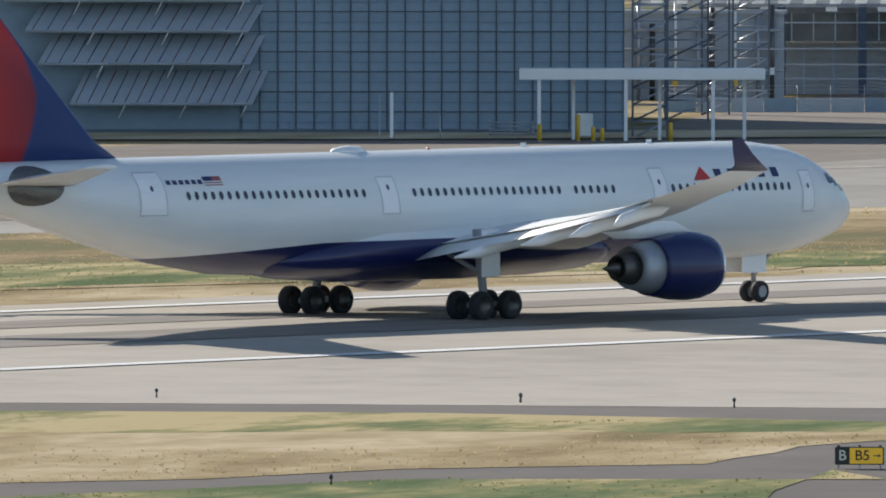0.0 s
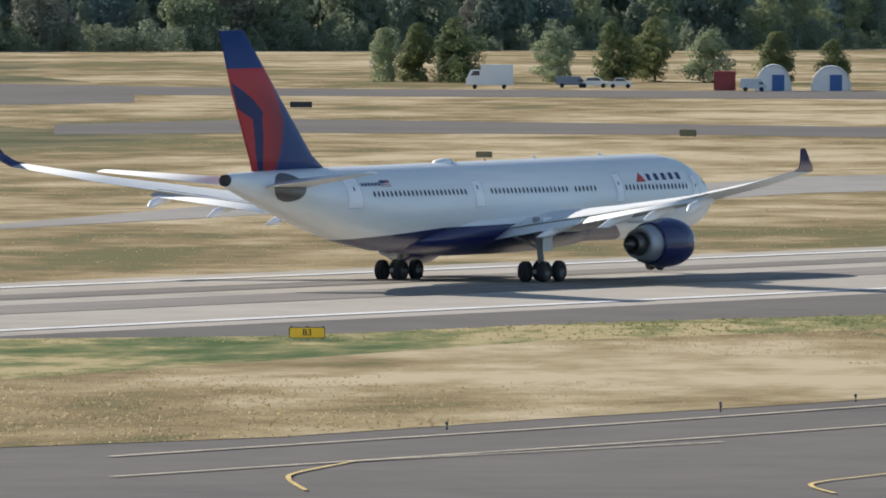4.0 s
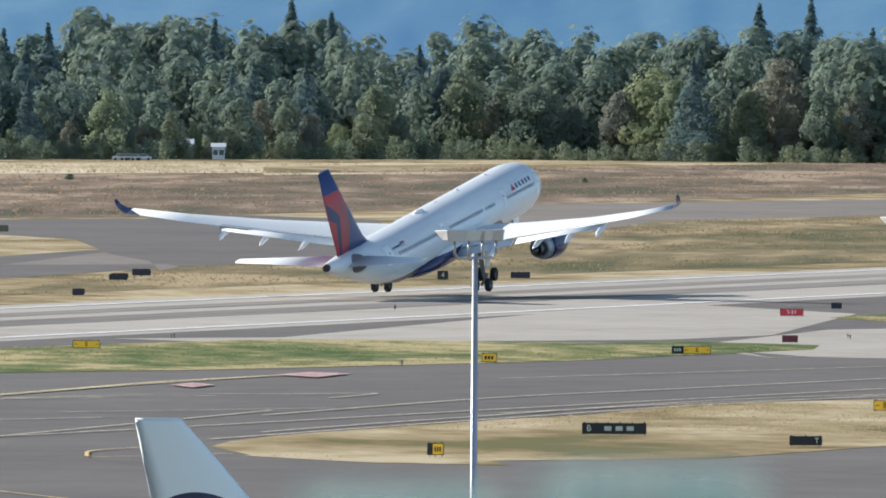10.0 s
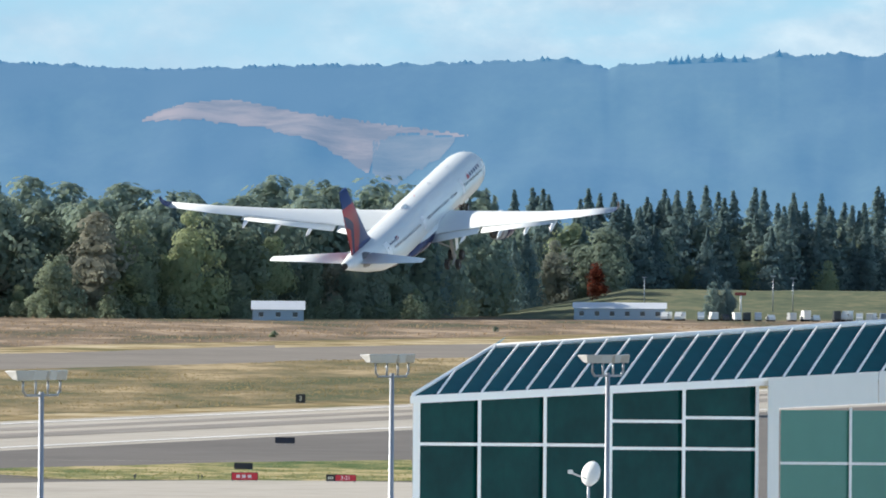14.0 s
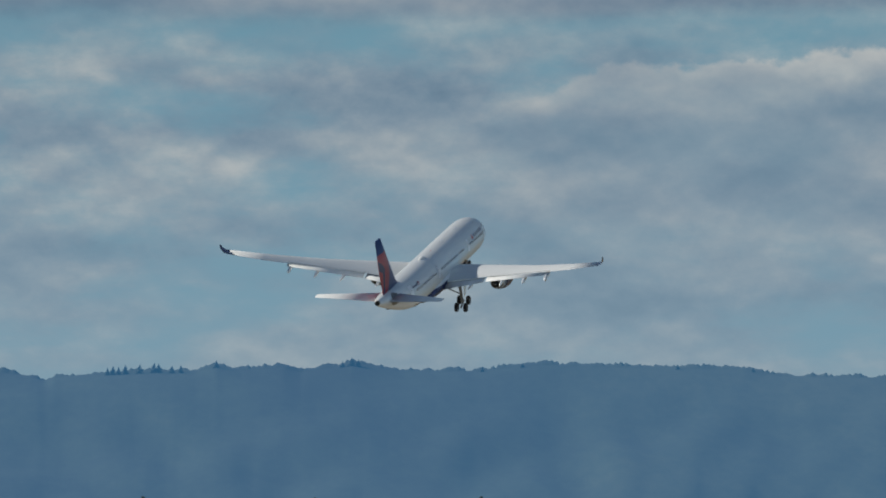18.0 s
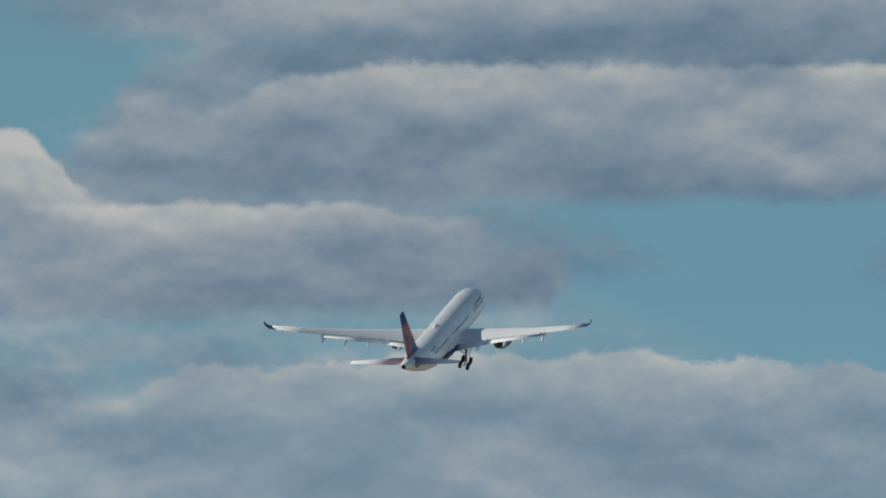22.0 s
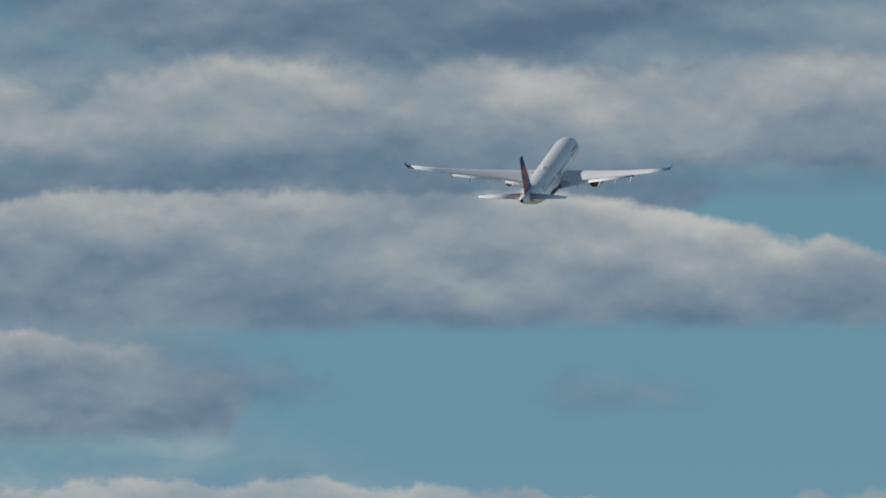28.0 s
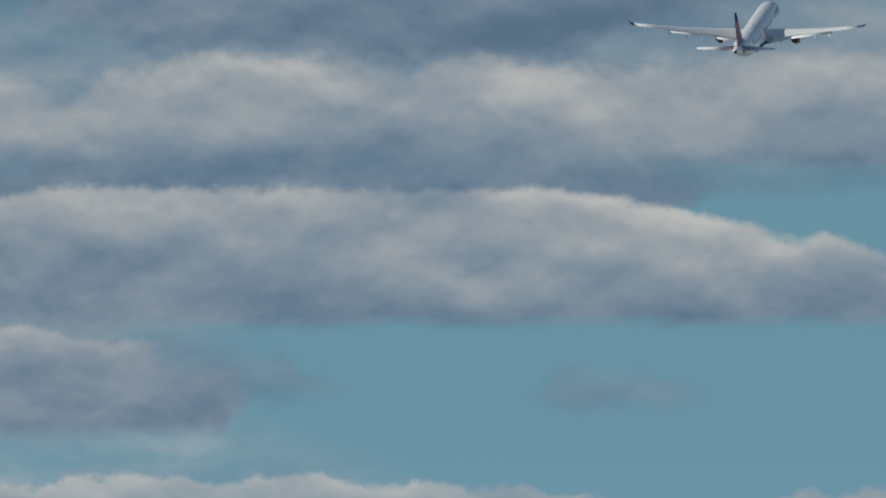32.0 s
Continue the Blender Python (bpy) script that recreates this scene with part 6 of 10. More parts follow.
        # tailplane
        st = [foil((-22.8, s * 0.9, 6.75), 5.6, 0.10), foil((-29.2, s * 9.7, 7.75), 2.0, 0.09)]
        skin("tailplane", st, WINGGREY, jet, "light grey tailplane")
        # main gear
        g = rod("main_gear_leg", (0.0, s * 4.9, 4.2), (0, s * 5.34, 0.85), 0.24, STRUT, jet, "grey main landing gear leg", 0.2)
        rod("drag_brace", (1.6, s * 4.3, 3.4), (0.1, s * 5.2, 1.7), 0.1, STRUT, g)
        rod("side_brace", (0.0, s * 2.6, 3.2), (0.0, s * 5.1, 2.2), 0.1, STRUT, g)
        box("gear_door", -0.62, 0.62, s * 5.75 - 0.03, s * 5.75 + 0.03, 2.0, 4.2, WHITE, g, "white main gear door")
        bogie = rod("bogie_beam", (-1.05, 0, 0), (1.05, 0, 0), 0.14, STRUT, None, "grey bogie beam")
        bogie.parent = jet
        bogie.location = (0, s * 5.34, 0.69)
        for bx in (-0.99, 0.99):
            for by in (-0.7, 0.7):
                wheel_set("main_wheel", bogie, (bx, by, 0), 0.69, 0.5)
        MOVING.extend([("leg", s, g), ("bogie", s, bogie)])
    # nose gear
    ng = rod("nose_gear_leg", (25.2, 0, 3.0), (25.38, 0, 0.55), 0.15, STRUT, jet, "grey nose landing gear leg", 0.12)
    rod("drag_brace", (27.0, 0, 2.7), (25.35, 0, 1.3), 0.08, STRUT, ng)
    for by in (-0.36, 0.36):
        wheel_set("nose_wheel", ng, (25.38, by, 0.52), 0.52, 0.4, STRUT)
    for by in (-0.55, 0.55):
        box("gear_door", 23.9, 25.6, by - 0.03, by + 0.03, 1.45, 2.45, WHITE, ng, "white nose gear door")
    MOVING.append(("nose", 0, ng))
    # fin
    fin = []
    for x, z, c, th in ((-18.2, 7.3, 9.9, 0.05), (-20.6, 8.6, 8.0, 0.075), (-24.9, 12.6, 5.75, 0.09), (-29.2, 16.7, 3.1, 0.09)):
        r = foil((x, 0, 0), c, th)
        fin.append([(p[0], p[2] - 0.02 * c * math.sin(math.pi * (x - p[0]) / c), z) for p in r])
    skin("tail_fin", fin, fin_paint(), jet, "red and dark blue tail fin")
    # cabin windows, doors, markings
    windows(jet)
    return jet


MOVING = []


def fin_paint():
    """The fin's red sweep over dark blue, with a dark band bent through it."""
    m, add, b = surface("fin paint", 0.35)
    b.inputs["Specular IOR Level"].default_value = 0.2
    sep = add("ShaderNodeSeparateXYZ", add("ShaderNodeTexCoord").outputs["Object"])
    x, z = sep.outputs[0], sep.outputs[2]
    lead = maths(add, "ADD", maths(add, "MULTIPLY", maths(add, "SUBTRACT", z, 8.0), -1.07), -19.6)
    rear = maths(add, "ADD", maths(add, "MULTIPLY", maths(add, "SUBTRACT", z, 8.0), -0.46), -28.3)
    u = maths(add, "DIVIDE", maths(add, "SUBTRACT", x, rear), maths(add, "SUBTRACT", lead, rear))     # 0 at the trailing edge
    v = maths(add, "DIVIDE", maths(add, "SUBTRACT", z, 7.6), 9.1)
    grey = lambda stops: ramp(add, v, [(p, (q,) * 3) for p, q in stops])
    edge = grey([(0.0, 0.28), (0.09, 0.385), (0.36, 0.72), (0.576, 0.87), (0.73, 0.90)])
    front = add("ShaderNodeMapRange", maths(add, "SUBTRACT", u, edge), -0.02, 0.02, 1.0, 0.0).outputs[0]
    top = maths(add, "LESS_THAN", v, 0.735)
    red = maths(add, "MULTIPLY", front, top)
    mid = grey([(0.03, 0.11), (0.15, 0.16), (0.27, 0.225), (0.38, 0.285), (0.42, 0.26), (0.455, 0.20), (0.515, 0.165), (0.576, 0.10), (0.64, 0.0)])
    half = grey([(0.03, 0.035), (0.15, 0.055), (0.27, 0.07), (0.38, 0.08), (0.42, 0.16), (0.455, 0.20), (0.515, 0.165), (0.576, 0.10), (0.64, 0.0)])
    band = maths(add, "LESS_THAN", maths(add, "ABSOLUTE", maths(add, "SUBTRACT", u, mid)), half)
    ahead = maths(add, "MULTIPLY", add("ShaderNodeMapRange", maths(add, "SUBTRACT", u, mid), 0.05, 0.45, 0.0, 1.0).outputs[0], add("ShaderNodeMapRange", v, 0.35, 0.65, 1.0, 0.0).outputs[0])
    paint = mixc(add, ahead, (0.40, 0.028, 0.030), (0.17, 0.020, 0.04))
    c = mixc(add, red, (0.018, 0.042, 0.14), paint)
    c = mixc(add, band, c, (0.014, 0.022, 0.085))
    m.node_tree.links.new(c, b.inputs["Base Color"])
    return m


def on_hull(x, z, out=0.012):
    zc, ry, rz = fuselage_at(x)
    s = max(-1, min(1, (z - zc) / rz))
    return ry * math.sqrt(max(0, 1 - s * s)) + out


def hull_patch(name, x0, x1, z0, z1, mat, jet, side, label="", out=0.012, nz=3, nx=2, slant=0.0):
    """A thin patch that follows the hull's side."""
    verts, faces = [], []
    for i in range(nx + 1):
        for j in range(nz + 1):
            z = z0 + (z1 - z0) * j / nz
            x = x0 + (x1 - x0) * i / nx + slant * (z - z0)
            verts.append((x, side * on_hull(x, z, out), z))
    for i in range(nx):
        for j in range(nz):
            a = i * (nz + 1) + j
            q = (a, a + 1, a + nz + 2, a + nz + 1)
            faces.append(q if side > 0 else q[::-1])
    return solid(name, verts, faces, mat, jet, label)


SEAM = plain("door seam grey", (0.42, 0.45, 0.48), 0.5)
PLATE = plain("worn bare metal plate", (0.16, 0.15, 0.14), 0.35, 0.6, vary=0.3, scale=1.5)
FLAGRED = plain("dull red flag paint", (0.30, 0.08, 0.08), 0.4)
MARK = plain("navy hull lettering", (0.02, 0.03, 0.10), 0.35)


def hull_oval(name, cx, cz, rx, rz, mat, jet, side, label="", out=0.02, n=12, rings=1):
    verts, faces = [(cx, side * on_hull(cx, cz, out), cz)], []
    for q in range(1, rings + 1):
        for k in range(n):
            a = 2 * math.pi * k / n
            x, z = cx + rx * q / rings * math.cos(a), cz + rz * q / rings * math.sin(a)
            verts.append((x, side * on_hull(x, z, out), z))
    for k in range(n):
        j = (k + 1) % n
        faces.append((0, 1 + k, 1 + j))
        for q in range(1, rings):
            faces.append((1 + (q - 1) * n + k, 1 + q * n + k, 1 + q * n + j, 1 + (q - 1) * n + j))
    return solid(name, verts, [f if side < 0 else f[::-1] for f in faces], mat, jet, label)


def windows(jet):
    for side in (-1, 1):
        for x0, x1 in ((-17.0, -4.9), (-1.87, 8.6), (9.4, 12.3), (16.35, 25.0)):
            n = int((x1 - x0) / 0.53)
            for k in range(n + 1):
                hull_oval("cabin_window", x0 + 0.53 * k, 6.08 - 0.01 * (x0 + 0.53 * k + 17), 0.135, 0.21, PANE, jet, side, n=8)
        for x0, x1, z0, z1, tilt in ((-20.0, -18.35, 5.2, 7.2, 0.0), (-4.2, -3.0, 4.95, 6.7, 0.0), (14.9, 15.95, 4.8, 6.72, 0.0), (25.9, 26.9, 4.4, 6.4, 0.0)):
            d = hull_patch("cabin_door", x0, x1, z0, z1, WHITE, jet, side, "white cabin door", 0.014, 6, 2)
            for a, b, c, e in ((x0, x0 + 0.05, z0, z1), (x1 - 0.05, x1, z0, z1), (x0, x1, z0, z0 + 0.05), (x0, x1, z1 - 0.05, z1)):
                hull_patch("seam", a, b, c, e, SEAM, d, side, "", 0.02, 6 if e - c > 1 else 1, 2)
            hull_oval("door_window", (x0 + x1) / 2, z0 + 1.25, 0.1, 0.14, PANE, d, side, n=8, out=0.022)
        # registration as plain bars, a small flag, and the brand as plain shapes
        for k in range(6):
            hull_patch("registration_bar", -18.15 + k * 0.41, -17.87 + k * 0.41, 6.6, 6.8, MARK, jet, side, "dark bar", 0.02, 2, 1)
        f = hull_patch("flag", -15.7, -14.5, 6.52, 6.93, FLAGRED, jet, side, "small striped flag", 0.02, 3, 2)
        hull_patch("flag_field", -15.7 if side < 0 else -15.1, -15.1 if side < 0 else -14.5, 6.72, 6.93, MARK, f, side, "", 0.026, 2, 1)
        for z in (6.57, 6.68):
            hull_patch("flag_stripe", -15.7, -14.5, z, z + 0.05, CREAM, f, side, "", 0.026, 1, 2)
        tri = [(17.95, 6.08), (19.25, 6.08), (18.75, 6.72)]
        solid("emblem", [(x, side * on_hull(x, z, 0.05), z) for x, z in tri], [(0, 1, 2)[::-1 if side > 0 else 1]], RED, jet, "plain red triangle")
        for k in range(5):
            hull_patch("lettering_bar", 19.6 + k * 1.04, 20.1 + k * 1.04, 6.14, 6.58, MARK, jet, side, "plain navy bar", 0.03, 4, 1)
        hull_oval("tailplane_plate", -25.95, 6.7, 1.6, 0.92, PLATE, jet, side, "worn bare metal plate round the tailplane root", 0.03, 20, 4)
        for x0, x1, z0, z1 in ((28.6, 29.3, 5.7, 6.2), (29.4, 30.0, 5.55, 6.0), (30.1, 30.7, 5.3, 5.65)):
            hull_patch("cockpit_pane", x0, x1, z0, z1, PANE, jet, side, "dark cockpit pane", 0.025, 2, 2)
        box("wing_root_scoop", -4, 8, *sorted((side * 2.6, side * 3.05)), 3.2, 3.5, NAVY, jet)
    skin("satcom_dome", [section(x, 7.78, w, h, 16) for x, w, h in ((-4.7, 0.05, 0.05), (-4.4, 0.34, 0.22), (-3.6, 0.48, 0.32), (-2.8, 0.38, 0.26), (-2.3, 0.05, 0.05))], WINGGREY, jet, "pale antenna dome")
    for x in (8.5, 17.5):
        box("blade_antenna", x, x + 0.36, -0.02, 0.02, 7.72, 8.0, WHITE, jet)
    turned("tail_exhaust", [(-31.45, 0.40), (-31.78, 0.36), (-31.74, 0.28), (-31.66, 0.01)], (0, 0, 7.25), BLACK, jet, "dark tail exhaust", 16)
    turned("beacon", [(7.74, 0.11), (7.86, 0.09), (7.91, 0.02)], (2.0, 0, 0), RED, jet, "red beacon", 10, "z")


# ---- signs along the taxiways ----
FACE = {"k": BLACK, "y": YELLOW, "r": SIGNRED}
INK = {"k": plain("pale sign lettering", (0.75, 0.72, 0.55), 0.5), "y": plain("black sign lettering", (0.015, 0.015, 0.015), 0.5), "r": plain("white sign lettering", (0.85, 0.82, 0.8), 0.5)}


def words(text, x, z, size, y, mat, parent):
    """Lettering as a mesh, standing on a face that looks along -y."""
    cu = bpy.data.curves.new("lettering", "FONT")
    cu.body, cu.size, cu.align_x, cu.align_y = text, size, "CENTER", "CENTER"
    cu.offset = size * 0.012
    o = bpy.data.objects.new("lettering", cu)
    me = bpy.data.meshes.new_from_object(o)
    bpy.data.objects.remove(o)
    me.materials.append(mat)
    ob = new("lettering", me)
    ob.parent = parent
    ob.matrix_basis = pose(x, y, z, 90, 0, 0)
    return ob


def arrow(x, z, s, y, mat, parent, left):
    k = -1 if left else 1
    v = [(x - k * s * 0.5, y, z - s * 0.07), (x + k * s * 0.15, y, z - s * 0.07), (x + k * s * 0.15, y, z - s * 0.26), (x + k * s * 0.5, y, z), (x + k * s * 0.15, y, z + s * 0.26), (x + k * s * 0.15, y, z + s * 0.07), (x - k * s * 0.5, y, z + s * 0.07)]
    f = tuple(range(7)) if k > 0 else tuple(range(7))[::-1]
    return solid("arrow", v, [f], mat, parent)


def sign(x, y, w, h, faces):
    yaw = math.degrees(math.atan2(x, y))
    kinds = [f.split(":")[0] for f in faces.split()]
    if "r" in kinds:
        lab = "red mandatory taxiway sign with white lettering on low legs"
    elif "y" in kinds:
        lab = "yellow and black taxiway sign on low legs in the grass"
    else:
        lab = "black distance or location sign standing in the grass"
    s = thing("taxiway_sign", x, y, 0, -yaw, lab, "sign", "taxiway signs")
    leg = 0.16
    h = h - leg
    box("cabinet", -w / 2 - 0.03, w / 2 + 0.03, 0.0, 0.22, leg, leg + h, BLACK, s, "black sign cabinet", 0.02)
    n = max(2, int(w / 0.7))
    for i in range(n + 1):
        px = -w / 2 + 0.1 + (w - 0.2) * i / n
        box("leg", px - 0.03, px + 0.03, 0.07, 0.13, 0.0, leg, STEEL, s)
        box("lug", px - 0.04, px + 0.04, 0.06, 0.16, leg + h, leg + h + 0.06, BLACK, s)
    at = -w / 2
    for f in faces.split():
        k, text, share = f.split(":")
        ww = w * float(share)
        panel = box("panel", at + 0.02, at + ww - 0.02, -0.025, 0.005, leg + 0.04, leg + h - 0.04, FACE[k], s, {"k": "black sign panel", "y": "yellow sign panel", "r": "red sign panel"}[k])
        mid, zc, size = at + ww / 2, leg + h / 2, h * 0.80
        letters = text.replace("<", "").replace(">", "").replace("|", "").replace("_", "")
        body = text.strip("<>")
        if letters and any(c.isalnum() for c in letters):
            shift = (0.22 * h if text.startswith("<") else 0) - (0.22 * h if text.endswith(">") else 0)
            room = ww - 0.12 - (0.45 * h if "<" in text else 0) - (0.45 * h if ">" in text else 0)
            size = min(size, max(0.12, room / max(1, len(letters)) / 0.58))
            words(letters, mid + shift, zc, size, -0.030, INK[k], panel)
        elif body:
            for j in range(3):
                box("bar", mid - ww * 0.32 + j * ww * 0.22, mid - ww * 0.18 + j * ww * 0.22, -0.034, -0.028, zc - h * 0.2, zc + h * 0.2, INK[k], panel)
        if text.startswith("<"):
            arrow(at + 0.28 * h + 0.04, zc, h * 0.42, -0.030, INK[k], panel, True)
        if text.endswith(">"):
            arrow(at + ww - 0.28 * h - 0.04, zc, h * 0.42, -0.030, INK[k], panel, False)
        at += ww
    return s


for row in SIGNS:
    sign(*row)
BACKS = [plain("dark sign back", (0.03, 0.03, 0.045), 0.5), plain("weathered tan sign back", (0.22, 0.18, 0.10), 0.6), plain("dull red sign back", (0.16, 0.03, 0.035), 0.6)]
for x, y, w, h, k in SIGN_BACKS:
    s = thing("sign_board", x, y, 0, -math.degrees(math.atan2(x, y)), ("dark unlit sign board seen from behind", "tan weathered sign board beside a taxiway", "dull red sign board beside a taxiway")[k], "sign", "sign boards seen from behind")
    box("board", -w / 2, w / 2, 0, 0.25, 0.14, h, BACKS[k], s, bevel=0.03)
    for px in (-w * 0.4, 0, w * 0.4):
        box("leg", px - 0.03, px + 0.03, 0.08, 0.14, 0, 0.14, STEEL, s)
lamp0 = thing("edge_light", EDGE_LIGHTS[0][0], EDGE_LIGHTS[0][1], 0, 0, "small dark taxiway edge light on a stake", "light", "taxiway edge lights")
turned("stake", [(0, 0.04), (0.24, 0.035)], (0, 0, 0), BLACK, lamp0, "", 8, "z")
turned("lens", [(0.24, 0.06), (0.32, 0.075), (0.38, 0.05), (0.40, 0.01)], (0, 0, 0), PANE, lamp0, "dark blue glass lens", 10, "z")
for x, y in EDGE_LIGHTS[1:] + MORE_LIGHTS:
    copy_thing(lamp0, pose(x, y, 0))


# ---- apron floodlight masts ----
HEADGREY = plain("pale grey lamp enamel", (0.50, 0.50, 0.48), 0.45, vary=0.1, scale=3.0)


def floodlight(yaw, dist, head, spin, thick=0.085):
    m = facing("floodlight_mast", yaw, dist, 0, "tall grey steel mast with four floodlights on a crossbar", "floodlight", "apron floodlights", spin=spin)
    rod("mast", (0, 0, 0), (0, 0, head), thick * 1.5, STEEL, m, "tapered grey steel mast", thick * 0.85, 12)
    rod("crossbar", (-0.95, 0, head - 0.1), (0.95, 0, head - 0.1), 0.035, STEEL, m)
    for i, x in enumerate((-1.08, -0.34, 0.38, 1.1)):
        if abs(x) > 1:
            k = 1 if x > 0 else -1
            rod("bracket", (k * 0.93, 0, head - 0.1), (k * 1.06, 0, head + 0.02), 0.033, STEEL, m)
        rod("bracket", (x, 0, head - (0.1 if abs(x) < 1 else 0.02)), (x, 0, head + 0.34), 0.033, STEEL, m)
        t = (-38, -18, 6, 32)[i]
        c = bmesh.new()
        z0, z1 = head + 0.32, head + 0.60
        pts = [(-0.24, -0.16, z0), (0.24, -0.16, z0), (0.24, 0.2, z0 + 0.02), (-0.24, 0.2, z0 + 0.02), (-0.30, -0.20, z1), (0.30, -0.20, z1), (0.34, 0.52, z1 - 0.02), (-0.34, 0.52, z1 - 0.02)]
        vs = [c.verts.new(Matrix.Rotation(radians(t), 3, "Z") @ Vector(p) + Vector((x, 0, 0))) for p in pts]
        for f in BOX_FACES:
            c.faces.new([vs[j] for j in f])
        bmesh.ops.bevel(c, geom=c.edges[:], offset=0.02, segments=1, affect="EDGES")
        part("floodlight_head", c, HEADGREY, m, "pale grey floodlight housing")
    return m


floodlight(57.275, 225, 18.62, 0)
floodlight(71.52, 315, 17.95, 62, 0.085)
floodlight(73.506, 352, 17.95, 62, 0.085)
floodlight(75.085, 396, 18.05, 62, 0.085)
# this one stands on the low roof before the glass hall
floodlight(76.058, 421, 17.85, 62, 0.085)


# ---- the parked airliner's tail ----
def parked_tail():
    j = facing("parked_airliner", 70.1, 350, 0, "parked airliner with a pale blue-white tail fin", "airliner")
    skin("fuselage", [[(x, r * math.sin(k * math.pi / 12), zc + r * math.cos(k * math.pi / 12)) for k in range(24)] for x, zc, r in ((-3.5, 4.6, 0.3), (0, 4.3, 1.0), (6, 3.7, 1.75), (10, 3.5, 1.88), (27, 3.5, 1.88), (30, 3.4, 1.5), (31.5, 3.2, 0.4))], WHITE, j, "white fuselage")
    m, add, b = surface("white and dark blue fin paint", 0.3)
    sep = add("ShaderNodeSeparateXYZ", add("ShaderNodeTexCoord").outputs["Object"])
    n = add("ShaderNodeTexNoise", add("ShaderNodeTexCoord").outputs["Object"], None, 1.1, 2.0, 0.5).outputs[0]
    arc = maths(add, "MULTIPLY", maths(add, "POWER", maths(add, "SUBTRACT", sep.outputs[0], 1.05), 2.0), 0.28)
    edge = maths(add, "SUBTRACT", 10.87, arc)
    low = maths(add, "LESS_THAN", maths(add, "ADD", sep.outputs[2], maths(add, "MULTIPLY", n, 0.05)), edge)
    m.node_tree.links.new(mixc(add, low, (0.72, 0.80, 0.79), (0.014, 0.022, 0.07)), b.inputs["Base Color"])
    rings = []
    for z, x0, x1 in ((4.6, 1.2, 8.6), (7.0, 0.66, 6.3), (10.16, -0.1, 2.95), (11.6, -0.42, 1.75), (12.75, -0.66, 0.72), (12.88, -0.66, 0.60)):
        c = x1 - x0
        rings.append([(x1 - s * c, 0.055 * c * w * math.sin(math.pi * s ** 0.6), z) for s, w in ((0, 0), (0.05, 1), (0.2, 1), (0.5, 1), (0.8, 1), (1, 0), (0.8, -1), (0.5, -1), (0.2, -1), (0.05, -1))])
    skin("tail_fin", rings, m, j, "pale blue-white tail fin with dark blue foot")
    for x, y in ((12, 2.6), (12, -2.6), (27, 0)):
        rod("gear_leg", (x, y * 0.7, 2.4), (x, y, 0.5), 0.12, STRUT, j)
        w = turned("wheel", [(-0.2, 0.3), (-0.2, 0.5), (0, 0.55), (0.2, 0.5), (0.2, 0.3)], (x, y, 0.55), TYRE, j, "black tyre", 16, "y")
    for s in (1, -1):
        skin("tailplane", [foil((6.5, s * 0.8, 4.9), 4.0, 0.09), foil((2.8, s * 6.6, 5.4), 1.6, 0.09)], WINGGREY, j)
        skin("wing", [foil((20, s * 1.5, 2.8), 6.5, 0.12), foil((11, s * 15.5, 4.2), 1.8, 0.1)], WINGGREY, j)


parked_tail()


# ---- the glass hall ----
def swing_back(ob, dist, k=1.0):
    """Turns a front that was drawn square to the line of sight, so that it runs away from the viewer; what is farther grows with it."""
    seen = set()
    for o in ob.children_recursive:
        if o.data in seen or o.type != "MESH":
            continue
        seen.add(o.data)
        for v in o.data.vertices:
            x, y, z = v.co
            g = (dist + k * x) / dist
            v.co = (x * g, y + k * x, 22.42 + (z - 22.42) * g if z > 6 else z)
        o.data.update()


def green_glass():
    m, add, b = surface("dark green tinted glass", 0.04)
    at = add("ShaderNodeTexCoord").outputs["Object"]
    n = add("ShaderNodeTexNoise", at, None, 0.6, 4.0, 0.6).outputs[0]
    m.node_tree.links.new(ramp(add, n, [(0.3, (0.001, 0.026, 0.026)), (0.7, (0.003, 0.052, 0.048))]), b.inputs["Base Color"])
    b.inputs["Specular IOR Level"].default_value = 0.10
    return m


GREENGLASS = green_glass()
BLUEGLASS = plain("blue-green roof glass", (0.010, 0.095, 0.105), 0.10, vary=0.2, scale=0.4)
BLUEGLASS.node_tree.nodes["Principled BSDF"].inputs["Specular IOR Level"].default_value = 0.12
PALEGLASS = plain("pale green panel", (0.06, 0.20, 0.16), 0.2, vary=0.08, scale=0.3)
FRAMEW = plain("white window frame", (0.90, 0.90, 0.88), 0.4, vary=0.03)


